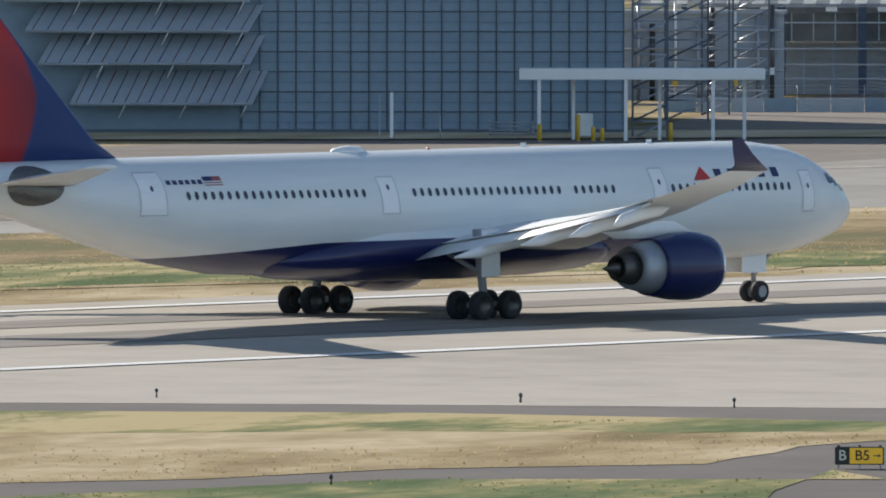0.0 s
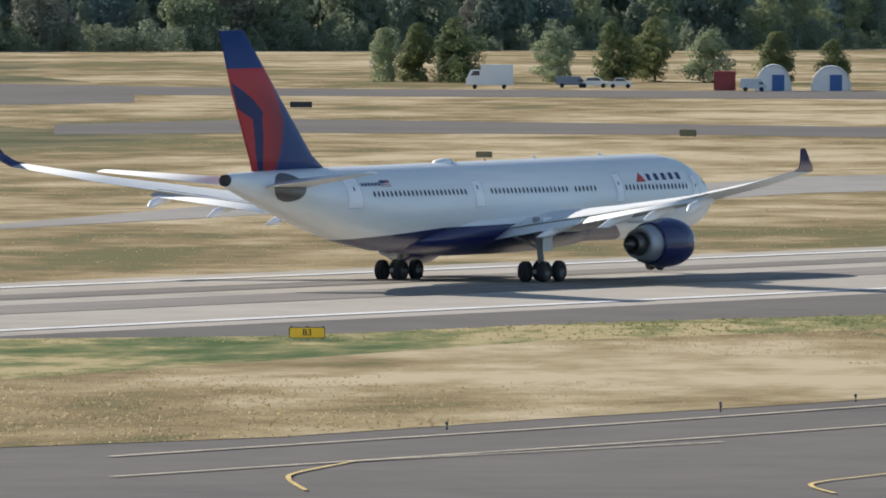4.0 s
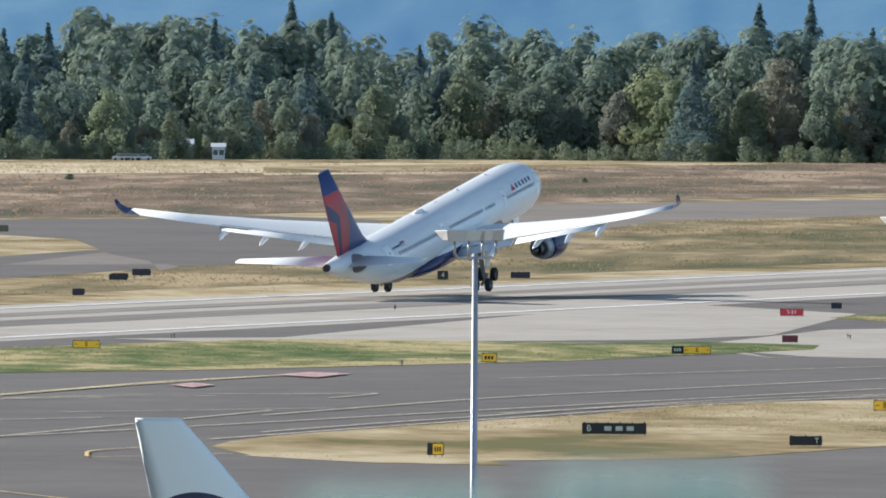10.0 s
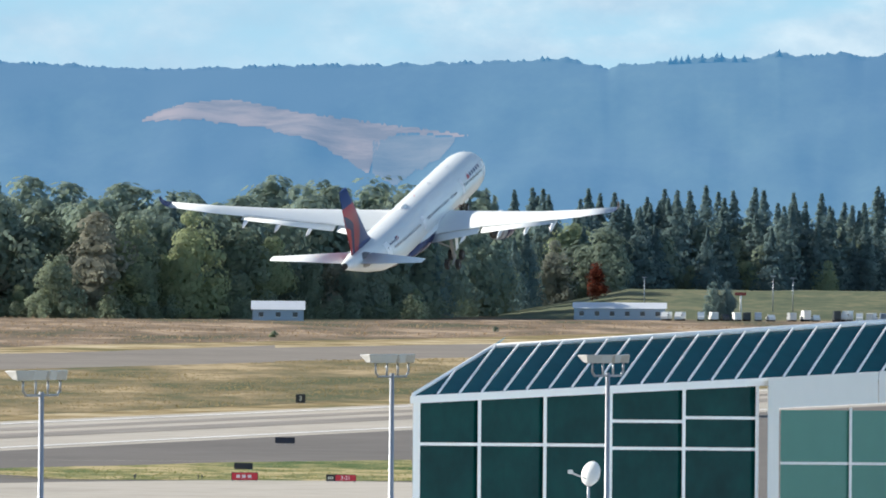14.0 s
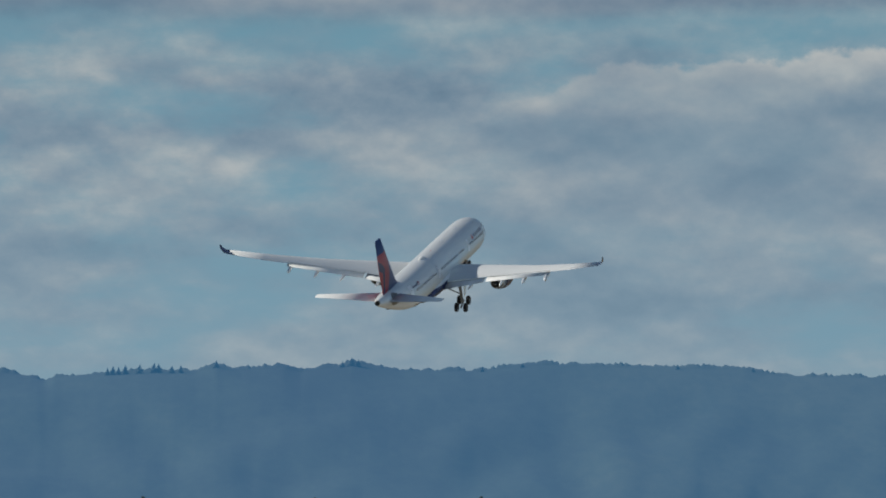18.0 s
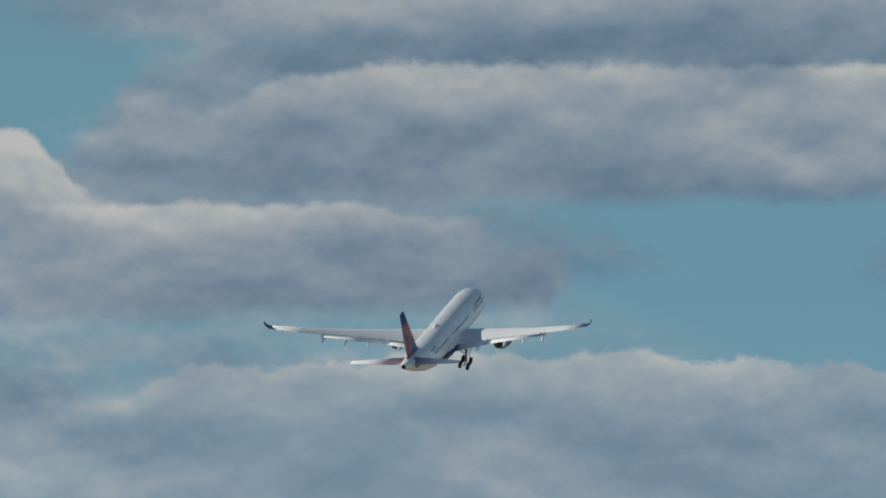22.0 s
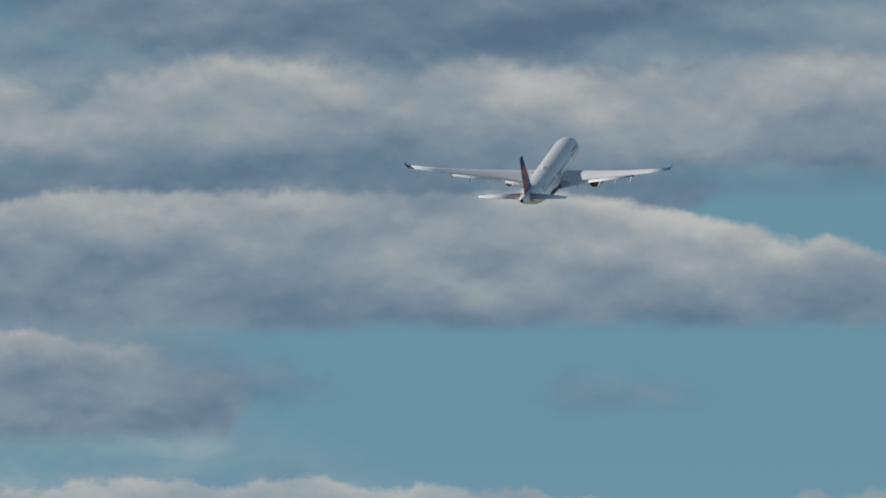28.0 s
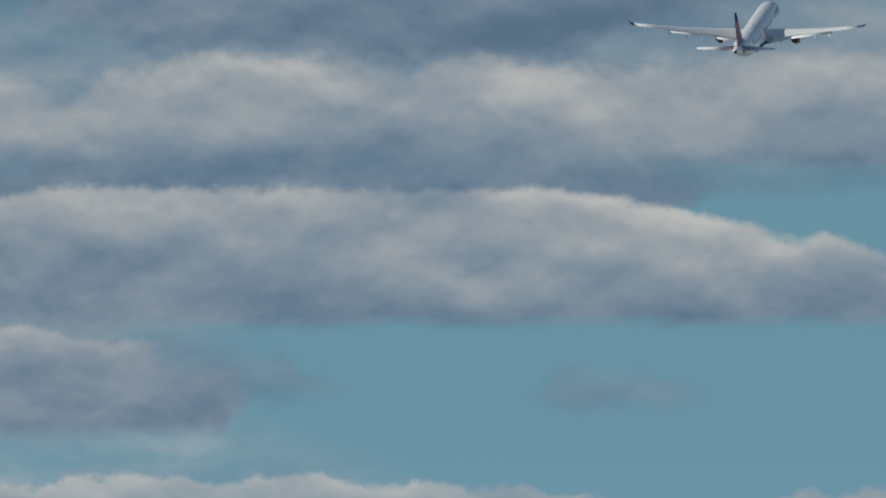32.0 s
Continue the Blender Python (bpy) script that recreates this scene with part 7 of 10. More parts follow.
def glass_hall():
    hall = facing("glass_hall", 76.0, 455, 0, "dark green glass concourse hall with white frames", "building")
    slope = 0.0585
    eave = lambda x: 16.46 + slope * (x + 6.4)
    cols = [-6.37, -4.12, -1.77, 0.58, 3.20, 5.82]
    rails = [4.0, 6.2, 8.4, 11.45, 12.75, 14.88]
    # panes between the frames, each set back a little
    for a, b in zip(cols, cols[1:]):
        zs = [r for r in rails]
        if a >= 0.5:
            zs = zs[:-1] + [14.78, 15.72 + 0.055 * a]
        for z0, z1 in zip(zs, zs[1:]):
            box("pane", a + 0.06, b - 0.06, 0.10, 0.14, z0 + 0.06, z1 - 0.06, GREENGLASS, hall)
        z0 = zs[-1] + 0.06
        solid("pane", [(a + 0.06, 0.10, z0), (b - 0.06, 0.10, z0), (b - 0.06, 0.10, eave(b) - 0.1), (a + 0.06, 0.10, eave(a) - 0.1)], [(0, 1, 2, 3)], GREENGLASS, hall)
        for z in zs:
            box("rail", a + 0.05, b - 0.05, -0.03, 0.10, z - 0.055, z + 0.055, FRAMEW, hall)
    for i, x in enumerate(cols):
        w = 0.13 if i == 0 else 0.06
        box("mullion", x - w, x + w, -0.05, 0.12, 0.0, eave(x) - 0.05, FRAMEW, hall, "white vertical frame")
    # end wall running back from the corner
    box("end_wall", -6.36, -6.30, 0.13, 30, 0, 16.4, GREENGLASS, hall, "dark green glass end wall")
    # eave beam along the sloping roof's foot
    n = 16
    xs = [-6.6 + (13.4 + 6.6) * i / n for i in range(n + 1)]
    skin("eave_beam", [[(x, -0.16, eave(x) - 0.13), (x, 0.25, eave(x) - 0.13), (x, 0.25, eave(x) + 0.15), (x, -0.16, eave(x) + 0.15)] for x in xs], FRAMEW, hall, "white eave beam", smooth=False)
    # glazed roof slope with bars
    ridge = lambda x: Vector((x, 4.2, 18.34 + 0.0712 * (x + 3.6)))
    foot = lambda x: Vector((x, 0.1, eave(x) + 0.14))
    lean = 1.28
    top0 = -3.6
    count = 21
    bar = lambda i: -5.61 + 0.785 * i + 0.0027 * i * i      # the bays widen towards the far end
    b0 = bar(0)
    prev = None
    for i in range(count + 1):
        f, r = foot(bar(i)), ridge(bar(i) + lean)
        if i < 1:
            r = foot(-6.5).lerp(ridge(top0), 0.52)
        elif i == 1:
            r = ridge(top0)
        if prev:
            solid("roof_pane", [tuple(p) for p in (prev[0], f, r, prev[1])], [(0, 1, 2, 3)], BLUEGLASS, hall)
        up = Vector((0, -0.05, 0.05))
        rod("glazing_bar", f + up, r + up, 0.046, FRAMEW, hall, "", None, 6)
        prev = (f, r)
    solid("roof_pane", [tuple(p) for p in (foot(-6.5), foot(b0), foot(-6.5).lerp(ridge(top0), 0.52))], [(0, 1, 2)], BLUEGLASS, hall)
    rod("hip", foot(-6.5) + Vector((0, -0.05, 0.05)), ridge(top0) + Vector((0, 0, 0.06)), 0.075, FRAMEW, hall, "white hip beam", None, 6)
    solid("hip_pane", [tuple(p) for p in (foot(-6.5), ridge(top0), (top0 + 0.2, 30, 18.5), (-6.4, 30, 16.5))], [(0, 1, 2, 3)], BLUEGLASS, hall)
    solid("roof_pane", [tuple(p) for p in (foot(bar(count)), foot(13.3), ridge(13.95), ridge(bar(count) + lean))], [(0, 1, 2, 3)], BLUEGLASS, hall)
    rod("hip", foot(13.3) + Vector((0, -0.06, 0.05)), ridge(13.95) + Vector((0, -0.06, 0.06)), 0.15, FRAMEW, hall, "broad white hip beam", None, 6)
    # the next face of the roof, past the hip
    low2 = lambda x: Vector((x, 0.3, eave(13.3) + 0.12 + 0.012 * (x - 13.3)))
    top2 = lambda x: Vector((x, 4.2, 18.34 + 0.0712 * 17.55 + 0.018 * (x - 13.95)))
    for i in range(8):
        a, b = 13.4 + i * 1.23, 13.4 + (i + 1) * 1.23
        ta, tb = max(13.95, a - 0.05), b - 0.05
        solid("roof_pane", [tuple(p) for p in (low2(a), low2(b), top2(tb), top2(ta))], [(0, 1, 2, 3)], GREENGLASS, hall)
        rod("glazing_bar", low2(b) + Vector((0, -0.05, 0.05)), top2(tb - 0.62) + Vector((0, -0.05, 0.05)), 0.058, FRAMEW, hall, "", None, 6)
    rod("ridge_beam", top2(13.95), top2(23.5), 0.09, FRAMEW, hall, "white ridge beam", None, 8)
    end = ridge(13.95)
    rod("ridge_beam", ridge(top0), end, 0.11, FRAMEW, hall, "white ridge beam", None, 8)
    solid("back_roof", [tuple(p) for p in (ridge(top0), end, end + Vector((0, 25, -0.4)), ridge(top0) + Vector((0, 25, -0.4)))], [(0, 1, 2, 3)], PALE, hall, "pale roof behind the ridge")
    # the bay at its end: fascia, frame and pale panes
    for i in range(5):
        a, b = 6.20 + i * 3.96, 6.20 + (i + 1) * 3.96 - 0.025
        z0, z1 = lambda x: 16.25 + 0.058 * (x - 6.2), lambda x: 17.34 + 0.066 * (x - 6.2)
        solid("fascia_panel", [(x, y, z(x)) for z in (z0, z1) for x, y in ((a, -0.55), (b, -0.55), (b, 0.0), (a, 0.0))], [(0, 3, 2, 1), (4, 5, 6, 7), (0, 1, 5, 4), (1, 2, 6, 5), (2, 3, 7, 6), (3, 0, 4, 7)], SIDING2, hall, "pale grey fascia panel")
    box("bay_frame", 6.20, 6.60, -0.5, 0.05, 0, 16.26, SIDING2, hall, "pale grey frame")
    for i in range(7):
        x = 6.66 + i * 2.55
        for z0, z1 in ((10.2, 12.5), (12.6, 14.25), (14.35, 16.2)):
            box("bay_pane", x, x + 2.45, -0.35, -0.25, z0, z1, PALEGLASS, hall, "pale green pane")
        box("bay_mullion", x + 2.45, x + 2.55, -0.45, -0.2, 0, 16.3, SIDING2, hall)
        for z in (12.55, 14.3):
            box("bay_rail", x, x + 2.45, -0.42, -0.22, z - 0.05, z + 0.05, SIDING2, hall)
    swing_back(hall, 455)
    return hall


SIDING2 = plain("pale grey cladding", (0.74, 0.75, 0.73), 0.5, vary=0.04, scale=0.3)
glass_hall()


def low_roof():
    r = facing("low_roof_building", 76.4, 424, 0, "low white-panelled building with a flat roof", "building")
    x0, x1 = -7.9, 22.0
    box("wall", x0, x1, 0.12, 12, 0, 12.72, CREAM, r, "white wall")
    k = 0
    x = x0
    while x < x1:
        w = 1.0 if k == 0 else 2.2
        box("panel", x + 0.012, x + w - 0.012, 0.02, 0.10, 9.0, 12.90, CREAM, r)
        x += w
        k += 1
    box("roof", x0 + 0.1, x1, 0.12, 12, 12.72, 12.80, ROOFGREY, r, "pale grey flat roof")
    swing_back(r, 424, 0.6)
    return r


ROOFGREY = plain("pale roof membrane", (0.56, 0.55, 0.52), 0.8)
low_roof()


def sat_dish():
    d = facing("satellite_dish", 75.975, 428, 12.80, "white satellite dish on a short roof mast", "satellite dish")
    rod("mast", (0, 0, 0), (0, 0, 1.3), 0.045, STEEL, d, "grey mast")
    rings = []
    for s in (0.05, 0.5, 0.8, 1.0):
        rings.append([(0.36 * s * math.cos(k * math.pi / 10), 0.16 * s * s, 0.44 * s * math.sin(k * math.pi / 10)) for k in range(20)])
    back = [[(x * 0.98, y + 0.03, z * 0.98) for x, y, z in r] for r in rings[::-1]]
    bowl = skin("bowl", rings + back, CREAM, d, "white dish bowl")
    bowl.matrix_basis = pose(0, -0.1, 1.62, -18, 0, -28)
    rod("feed_arm", (-0.1, -0.1, 1.4), (-0.62, -0.35, 1.62), 0.025, CREAM, d)
    box("feed_horn", -0.70, -0.52, -0.42, -0.28, 1.56, 1.70, CREAM, d, "white feed horn", 0.02)
    for x, y, s in ((-1.6, 0.4, 0.25), (0.55, 0.5, 0.3), (2.4, 0.3, 0.3)):
        v = facing("roof_vent", 75.975 + x * 0.135, 427.5, 12.80, "small grey roof vent", "vent", "roof vents")
        turned("cap", [(0, s * 0.3), (0.12, s * 0.35), (0.22, s * 0.5), (0.28, 0.02)], (0, 0, 0), STEEL, v, "", 10, "z")
        box("base", -s * 0.5, s * 0.5, -s * 0.5, s * 0.5, 0, 0.05, STEEL, v)


sat_dish()


# ---- the glass screen on the parapet close by, lens blur as alpha ----
def parapet_screen():
    m, add, b = surface("blur-faded greenish glass", 0.3)
    at = add("ShaderNodeTexCoord").outputs["Object"]
    sep = add("ShaderNodeSeparateXYZ", at)
    n = add("ShaderNodeTexNoise", at, None, 2.2, 2.0, 0.5).outputs[0]
    col = ramp(add, n, [(0.3, (0.26, 0.42, 0.41)), (0.7, (0.38, 0.47, 0.45))])
    m.node_tree.links.new(col, b.inputs["Base Color"])
    # top and sides fade out to stand in for being out of focus
    fade = add("ShaderNodeMapRange", sep.outputs[2], 0.0, -0.10, 0.0, 0.76, interpolation_type="SMOOTHSTEP").outputs[0]
    side = add("ShaderNodeMapRange", maths(add, "ABSOLUTE", sep.outputs[0]), 1.0, 0.4, 0.0, 1.0, interpolation_type="SMOOTHSTEP").outputs[0]
    patch = add("ShaderNodeMapRange", n, 0.3, 0.6, 0.75, 1.0).outputs[0]
    defocus = maths(add, "MULTIPLY", maths(add, "MULTIPLY", fade, side), patch)
    thin = add("ShaderNodeMixShader", 0.6, b.outputs[0], add("ShaderNodeBsdfTranslucent", col).outputs[0])
    whole = add("ShaderNodeMixShader", defocus, add("ShaderNodeBsdfTransparent").outputs[0], thin.outputs[0])
    m.node_tree.links.new(whole.outputs[0], m.node_tree.nodes["Material Output"].inputs[0])
    d = 22.0
    for yaw, half, el in ((66.5, 0.85, -2.20), (69.55, 0.35, -1.94), (71.20, 0.62, -1.76), (72.32, 0.66, -1.665), (75.05, 0.42, -1.43), (75.85, 0.45, -1.40)):
        top = EYE[2] + d * math.tan(radians(el))
        s = facing("glass_screen", yaw, d, top, "greenish glass screen on the parapet, edges faded as blur", "screen", "parapet screens")
        wide = d * math.tan(radians(half))
        o = solid("pane", box_verts(-1, 1, 0, 0.012, -1.0, 0), BOX_FACES, m, s)
        o.scale = (wide, 1, 1)
        box("post", -0.03, 0.03, 0.02, 0.06, -top, -0.9, STEEL, s)


parapet_screen()


# ---- the cargo side: big hangar, plant, apron ----
DARKSTEEL = plain("dark blue-grey cladding", (0.225, 0.295, 0.35), 0.55, vary=0.16, scale=0.25)
RIB = plain("dark steel rib", (0.10, 0.125, 0.155), 0.6)
GREYBOX = plain("grey box siding", (0.38, 0.405, 0.425), 0.55, vary=0.08, scale=0.5)
NEUTRAL = plain("weathered grey cladding", (0.47, 0.47, 0.46), 0.6, vary=0.18, scale=0.4)
SLATE = plain("grey-blue sheet siding", (0.33, 0.365, 0.40), 0.55, vary=0.15, scale=0.4)
BEIGE = plain("dusty cream panels", (0.72, 0.69, 0.60), 0.5, vary=0.15, scale=1.2)
NETTING = plain("dark cargo netting", (0.13, 0.135, 0.13), 0.7, vary=0.3, scale=2.0)
BLUEBOX = plain("dull blue siding", (0.16, 0.22, 0.30), 0.5, vary=0.1, scale=0.5)
COLUMN = plain("dark blue steel column", (0.03, 0.05, 0.09), 0.5)
RUSTY = plain("rust-stained steel", (0.16, 0.09, 0.07), 0.7, vary=0.3)
BOLLARD = plain("yellow bollard paint", (0.70, 0.42, 0.03), 0.5)
CLEARISH = plain("milky acrylic", (0.42, 0.435, 0.43), 0.25, vary=0.2, scale=2.0)
BROWN = plain("dark brown aircraft paint", (0.030, 0.016, 0.018), 0.3, vary=0.1, scale=0.3)
GOLDP = plain("gold aircraft paint", (0.50, 0.27, 0.03), 0.35)


def big_hangar():
    h = facing("maintenance_hangar", 47.0, 963, 0, "huge dark blue-grey hangar with louvred doors", "hangar")
    box("wall", -75, 21.0, 0.12, 60, 0, 22, DARKSTEEL, h, "dark blue-grey wall")
    me = mesh_of("panel", box_verts(-0.64, 0.64, 0, 0.08, -0.70, 0.70), BOX_FACES, DARKSTEEL)
    for i in range(21):
        for j in range(10):
            o = new("panel", me)
            o.parent = h
            o.location = (20.3 - 1.38 * i, 0.03, 0.9 + 1.52 * j)
    boxes("girt", [(-8.1, 21, -0.05, 0.05, 0.84 + 1.52 * j, 0.90 + 1.52 * j) for j in range(10)], BLUEBOX, h, "thin blue-grey girts")
    boxes("rib", [(20.95 - 1.38 * i - 0.05, 20.95 - 1.38 * i + 0.05, -0.06, 0.1, 0, 15.6) for i in range(22)] + [(-8.1, 21, -0.04, 0.1, 0.1 + 1.52 * j, 0.18 + 1.52 * j) for j in range(11)], RIB, h, "dark steel ribs")
    # tilted louvre panels of the open doors
    for z_top, z_low, x0, x1 in ((12.72, 10.16, -26, -7.4), (9.81, 7.84, -24.4, -7.5), (7.5, 5.36, -23.4, -7.4), (4.8, 2.32, -21.0, -7.2)):
        for k in range(3):
            a, b = x0 + (x1 - x0) * k / 3, x0 + (x1 - x0) * (k + 1) / 3
            v = [(a + 1.2, 0.0, z_top), (b + 1.2, 0.0, z_top), (b, -2.2, z_low), (a, -2.2, z_low)]
            v += [(x, y + 0.02, z - 0.14) for x, y, z in v]
            p = solid("louvre", v, BOX_FACES, SLATE, h, "tilted grey louvre panel")
            for q in range(5):
                u = (q + 0.5) / 5
                rod("purlin", (a + (b - a) * u + 1.2, -0.05, z_top - 0.2), (a + (b - a) * u, -2.1, z_low - 0.2), 0.05, RIB, p, "", None, 6)
                rod("seam", (a + (b - a) * u + 1.2, -0.04, z_top + 0.03), (a + (b - a) * u, -2.2, z_low + 0.03), 0.035, COLUMN if q % 2 else RUSTY, p, "", None, 5)
            rod("edge_angle", (a, -2.2, z_low), (b, -2.2, z_low), 0.07, GREYBOX, p, "pale edge angle", None, 6)
            rod("strut", (b - 0.4, -2.15, z_low - 0.1), (b - 0.9, -1.6, z_low - 1.1), 0.05, CREAM, p, "white strut", None, 6)
    box("sill", -40, 21, -0.6, -0.1, 0, 0.35, RIB, h, "dark sill")
    return h


big_hangar()
sheet("sand_strip", [(620, 705), (690, 640), (760, 590), (775, 600), (700, 668), (640, 720)], 0.05, STRAW)
tagged(bpy.data.objects["sand_strip"], "pale gravel strip before the hangar", "gravel", kind="structure")

can = facing("canopy", 48.33, 942, 0, "white flat canopy on slim steel posts", "canopy")
box("roof", -9.1, 9.1, -2.2, 2.2, 4.55, 5.35, CREAM, can, "white canopy roof", 0.05)
for px in (955, 1015, 1108, 1168, 1262, 1318):
    x = (px - 1137) * 0.0419
    y = -1.8 if px in (955, 1108, 1262) else 1.6
    box("post", x - 0.13, x + 0.13, y - 0.13, y + 0.13, 0, 4.6, CREAM, can, "white steel post")
for px, s in ((955, 1.2), (1023, 1.9), (1066, 0.9), (1187, 1.3), (1050, 1.0)):
    b = facing("bollard", 47.432 + (px - 784) * 0.002547, 938.5, 0, "yellow steel bollard by the canopy", "bollard", "yellow bollards")
    turned("post", [(0, 0.16), (s, 0.16), (s + 0.1, 0.1), (s + 0.12, 0.01)], (0, 0, 0), BOLLARD, b, "", 10, "z")
    turned("collar", [(0, 0.24), (0.06, 0.24), (0.06, 0.17)], (0, 0, 0), CONCRETE, b, "", 10, "z")
cab = facing("equipment_cabinet", 48.072, 952, 0, "pale equipment cabinet under the canopy", "cabinet")
box("body", -0.6, 0.6, -0.3, 0.3, 0.1, 1.8, CREAM, cab, bevel=0.04)
box("plinth", -0.65, 0.65, -0.35, 0.35, 0, 0.1, CONCRETE, cab)
pump = facing("pipe_rack", 47.741, 952, 0, "low grey pipe rack by the hangar", "pipes")
for k in range(4):
    rod("pipe", (-1.7, 0, 0.25 + k * 0.28), (1.7, 0.2, 0.25 + k * 0.28), 0.06, STEEL, pump, "", None, 8)
for x in (-1.6, 0, 1.6):
    box("stand", x - 0.05, x + 0.05, 0.05, 0.15, 0, 1.25, STEEL, pump)
for px, hgt in ((693, 3.5), (672, 3.3), (779, 1.8)):
    p = facing("marker_post", 47.432 + (px - 784) * 0.002547, 945, 0, "slim white post on the apron edge", "post", "apron posts")
    box("shaft", -0.13 if px == 693 else -0.05, 0.13 if px == 693 else 0.05, -0.1, 0.1, 0.12, hgt, CREAM if px == 693 else STEEL, p, bevel=0.03)
    box("foot", -0.9 if px == 693 else -0.2, 0.9 if px == 693 else 0.2, -0.3, 0.3, 0, 0.12, STEEL, p)


def lattice(name, yaw, dist, w, d, tall, step, label):
    t = facing(name, yaw, dist, 0, label, "scaffold", "steel lattices")
    for x in (-w / 2, w / 2):
        for y in (-d / 2, d / 2):
            box("leg", x - 0.08, x + 0.08, y - 0.08, y + 0.08, 0, tall, RIB, t)
    z = step
    k = 0
    while z < tall:
        for y in (-d / 2, d / 2):
            rod("brace", (-w / 2, y, z - step), (w / 2, y, z), 0.06, RIB if k % 2 else STEEL, t, "", None, 6)
            rod("rail", (-w / 2, y, z), (w / 2, y, z), 0.06, STEEL, t, "", None, 6)
        rod("brace", (w / 2, -d / 2, z - step), (w / 2, d / 2, z), 0.06, STEEL, t, "", None, 6)
        z += step
        k += 1
    return t


lattice("pipe_tower", 48.365, 950, 2.6, 2.0, 14, 1.25, "tall dark steel pipe tower beside the hangar")
lattice("pipe_tower", 48.66, 1030, 2.2, 2.0, 13, 1.1, "tall dark steel pipe tower beside the plant")
lattice("pipe_tower", 48.82, 1060, 3.0, 2.4, 12, 1.35, "tall dark steel pipe tower beside the plant")
unit = facing("process_unit", 48.60, 1085, 0, "grey process unit with upright pipes beside the plant", "plant unit")
box("body", -8.0, 7.0, 2.0, 6.0, 0, 7.4, SLATE, unit, "grey-blue sheet wall")
box("upper_deck", -8.2, 7.2, 1.6, 6.2, 7.4, 7.7, STEEL, unit, "grey steel deck")
for k in range(9):
    x = -7.4 + k * 1.7 + 0.3 * math.sin(k * 2.1)
    rod("upright_pipe", (x, 1.5, 0), (x, 1.5, 6.4 + 2.4 * math.sin(k * 1.7) ** 2), 0.12 + 0.06 * (k % 3), (CREAM, STEEL, DARKMETAL)[k % 3], unit, "", None, 8)
    box("valve", x - 0.25, x + 0.25, 1.1, 1.5, 1.2 + 0.5 * (k % 3), 1.8 + 0.5 * (k % 3), (BOLLARD, RIB, CREAM)[k % 3], unit)
for z in (2.6, 4.4, 6.0):
    rod("pipe_run", (-8.0, 1.2, z), (7.0, 1.2, z), 0.11, STEEL, unit, "", None, 8)
    rod("hand_rail", (-8.2, 1.55, z + 2.6), (7.2, 1.55, z + 2.6), 0.04, RIB, unit, "", None, 6) if z > 5 else None
lattice("pipe_tower", 48.53, 1010, 3.4, 2.0, 14, 1.6, "tall dark steel pipe tower beside the plant")


def plant():
    yaw, d = 49.2, 1108
    p = facing("open_steel_building", yaw, d, 0, "open-sided steel building with a ribbed metal roof", "building")
    X = lambda px: (px - 707) * d * 0.00004446
    z_eave = 8.07
    ribs = 26
    x0, x1 = X(355), X(945)
    for i in range(ribs):
        a, b = x0 + (x1 - x0) * i / ribs, x0 + (x1 - x0) * (i + 1) / ribs
        solid("roof_sheet", [(a, -0.5, z_eave), (b - 0.08, -0.5, z_eave), (b - 0.08 + 1.2, 12, z_eave + 2.6), (a + 1.2, 12, z_eave + 2.6), (a, -0.5, z_eave - 0.12), (b - 0.08, -0.5, z_eave - 0.12), (b + 1.12, 12, z_eave + 2.48), (a + 1.2, 12, z_eave + 2.48)], BOX_FACES[:1] + [(0, 1, 2, 3)] + BOX_FACES[2:], CREAM if i % 2 else GREYBOX, p)
    for px, w in ((440, 0.25), (470, 0.2), (612, 0.35), (755, 0.35), (810, 0.4), (902, 0.6), (945, 0.35)):
        box("column", X(px) - w, X(px) + w, -0.4, 0.3, 0, z_eave - 0.12, COLUMN, p, "dark blue steel column")
    for y in (47, 76, 122, 150, 175):
        z = (205 - y) * d * 0.00004446
        box("rail", X(345), X(945), -0.55, -0.45, z - 0.06, z + 0.06, STEEL, p)
    box("back_wall", X(470), X(945), 6, 6.3, 0.0, z_eave, SLATE, p, "grey back wall")
    for k in range(11):         # dusky sheets that close the upper half, each in its frame
        a, b = X(475) + k * (X(900) - X(475)) / 11, X(475) + (k + 1) * (X(900) - X(475)) / 11
        sh = box("sheet", a + 0.06, b - 0.06, 1.0, 1.06, 4.7, z_eave - 0.9, NETTING, p, "dusky translucent sheet")
        box("sheet_frame", a - 0.05, a + 0.05, 0.92, 1.0, 4.5, z_eave - 0.8, STEEL, sh)
    for k in range(9):
        box("wall_rib", X(490) + k * 2.6, X(490) + k * 2.6 + 0.25, 5.85, 6.0, 0, z_eave, SIDING, p)
    for k in range(5):
        rod("pipe_run", (X(470), 5.0 + 0.2 * k, 4.6 + 0.55 * k), (X(945), 5.0 + 0.2 * k, 4.6 + 0.55 * k), 0.14, STEEL if k % 2 else CREAM, p, "", None, 7)
    box("gable_wall", X(948), X(1062), 1.0, 8, 4.6, z_eave + 1.2, SIDING2, p, "grey gable cladding")
    box("gable_leg", X(1010), X(1050), -0.4, 0.4, 0, z_eave, COLUMN, p, "dark blue steel leg")
    for k in range(7):
        z = 0.8 + k * 1.25
        box("rung", X(1052), X(1068), -0.6, -0.5, z, z + 0.1, CREAM, p)
    for px in (500, 585, 700, 792):
        box("unit_heater", X(px) - 0.5, X(px) + 0.5, -0.3, 0.6, z_eave - 0.75, z_eave - 0.25, CREAM, p, "white unit heater")
    return p


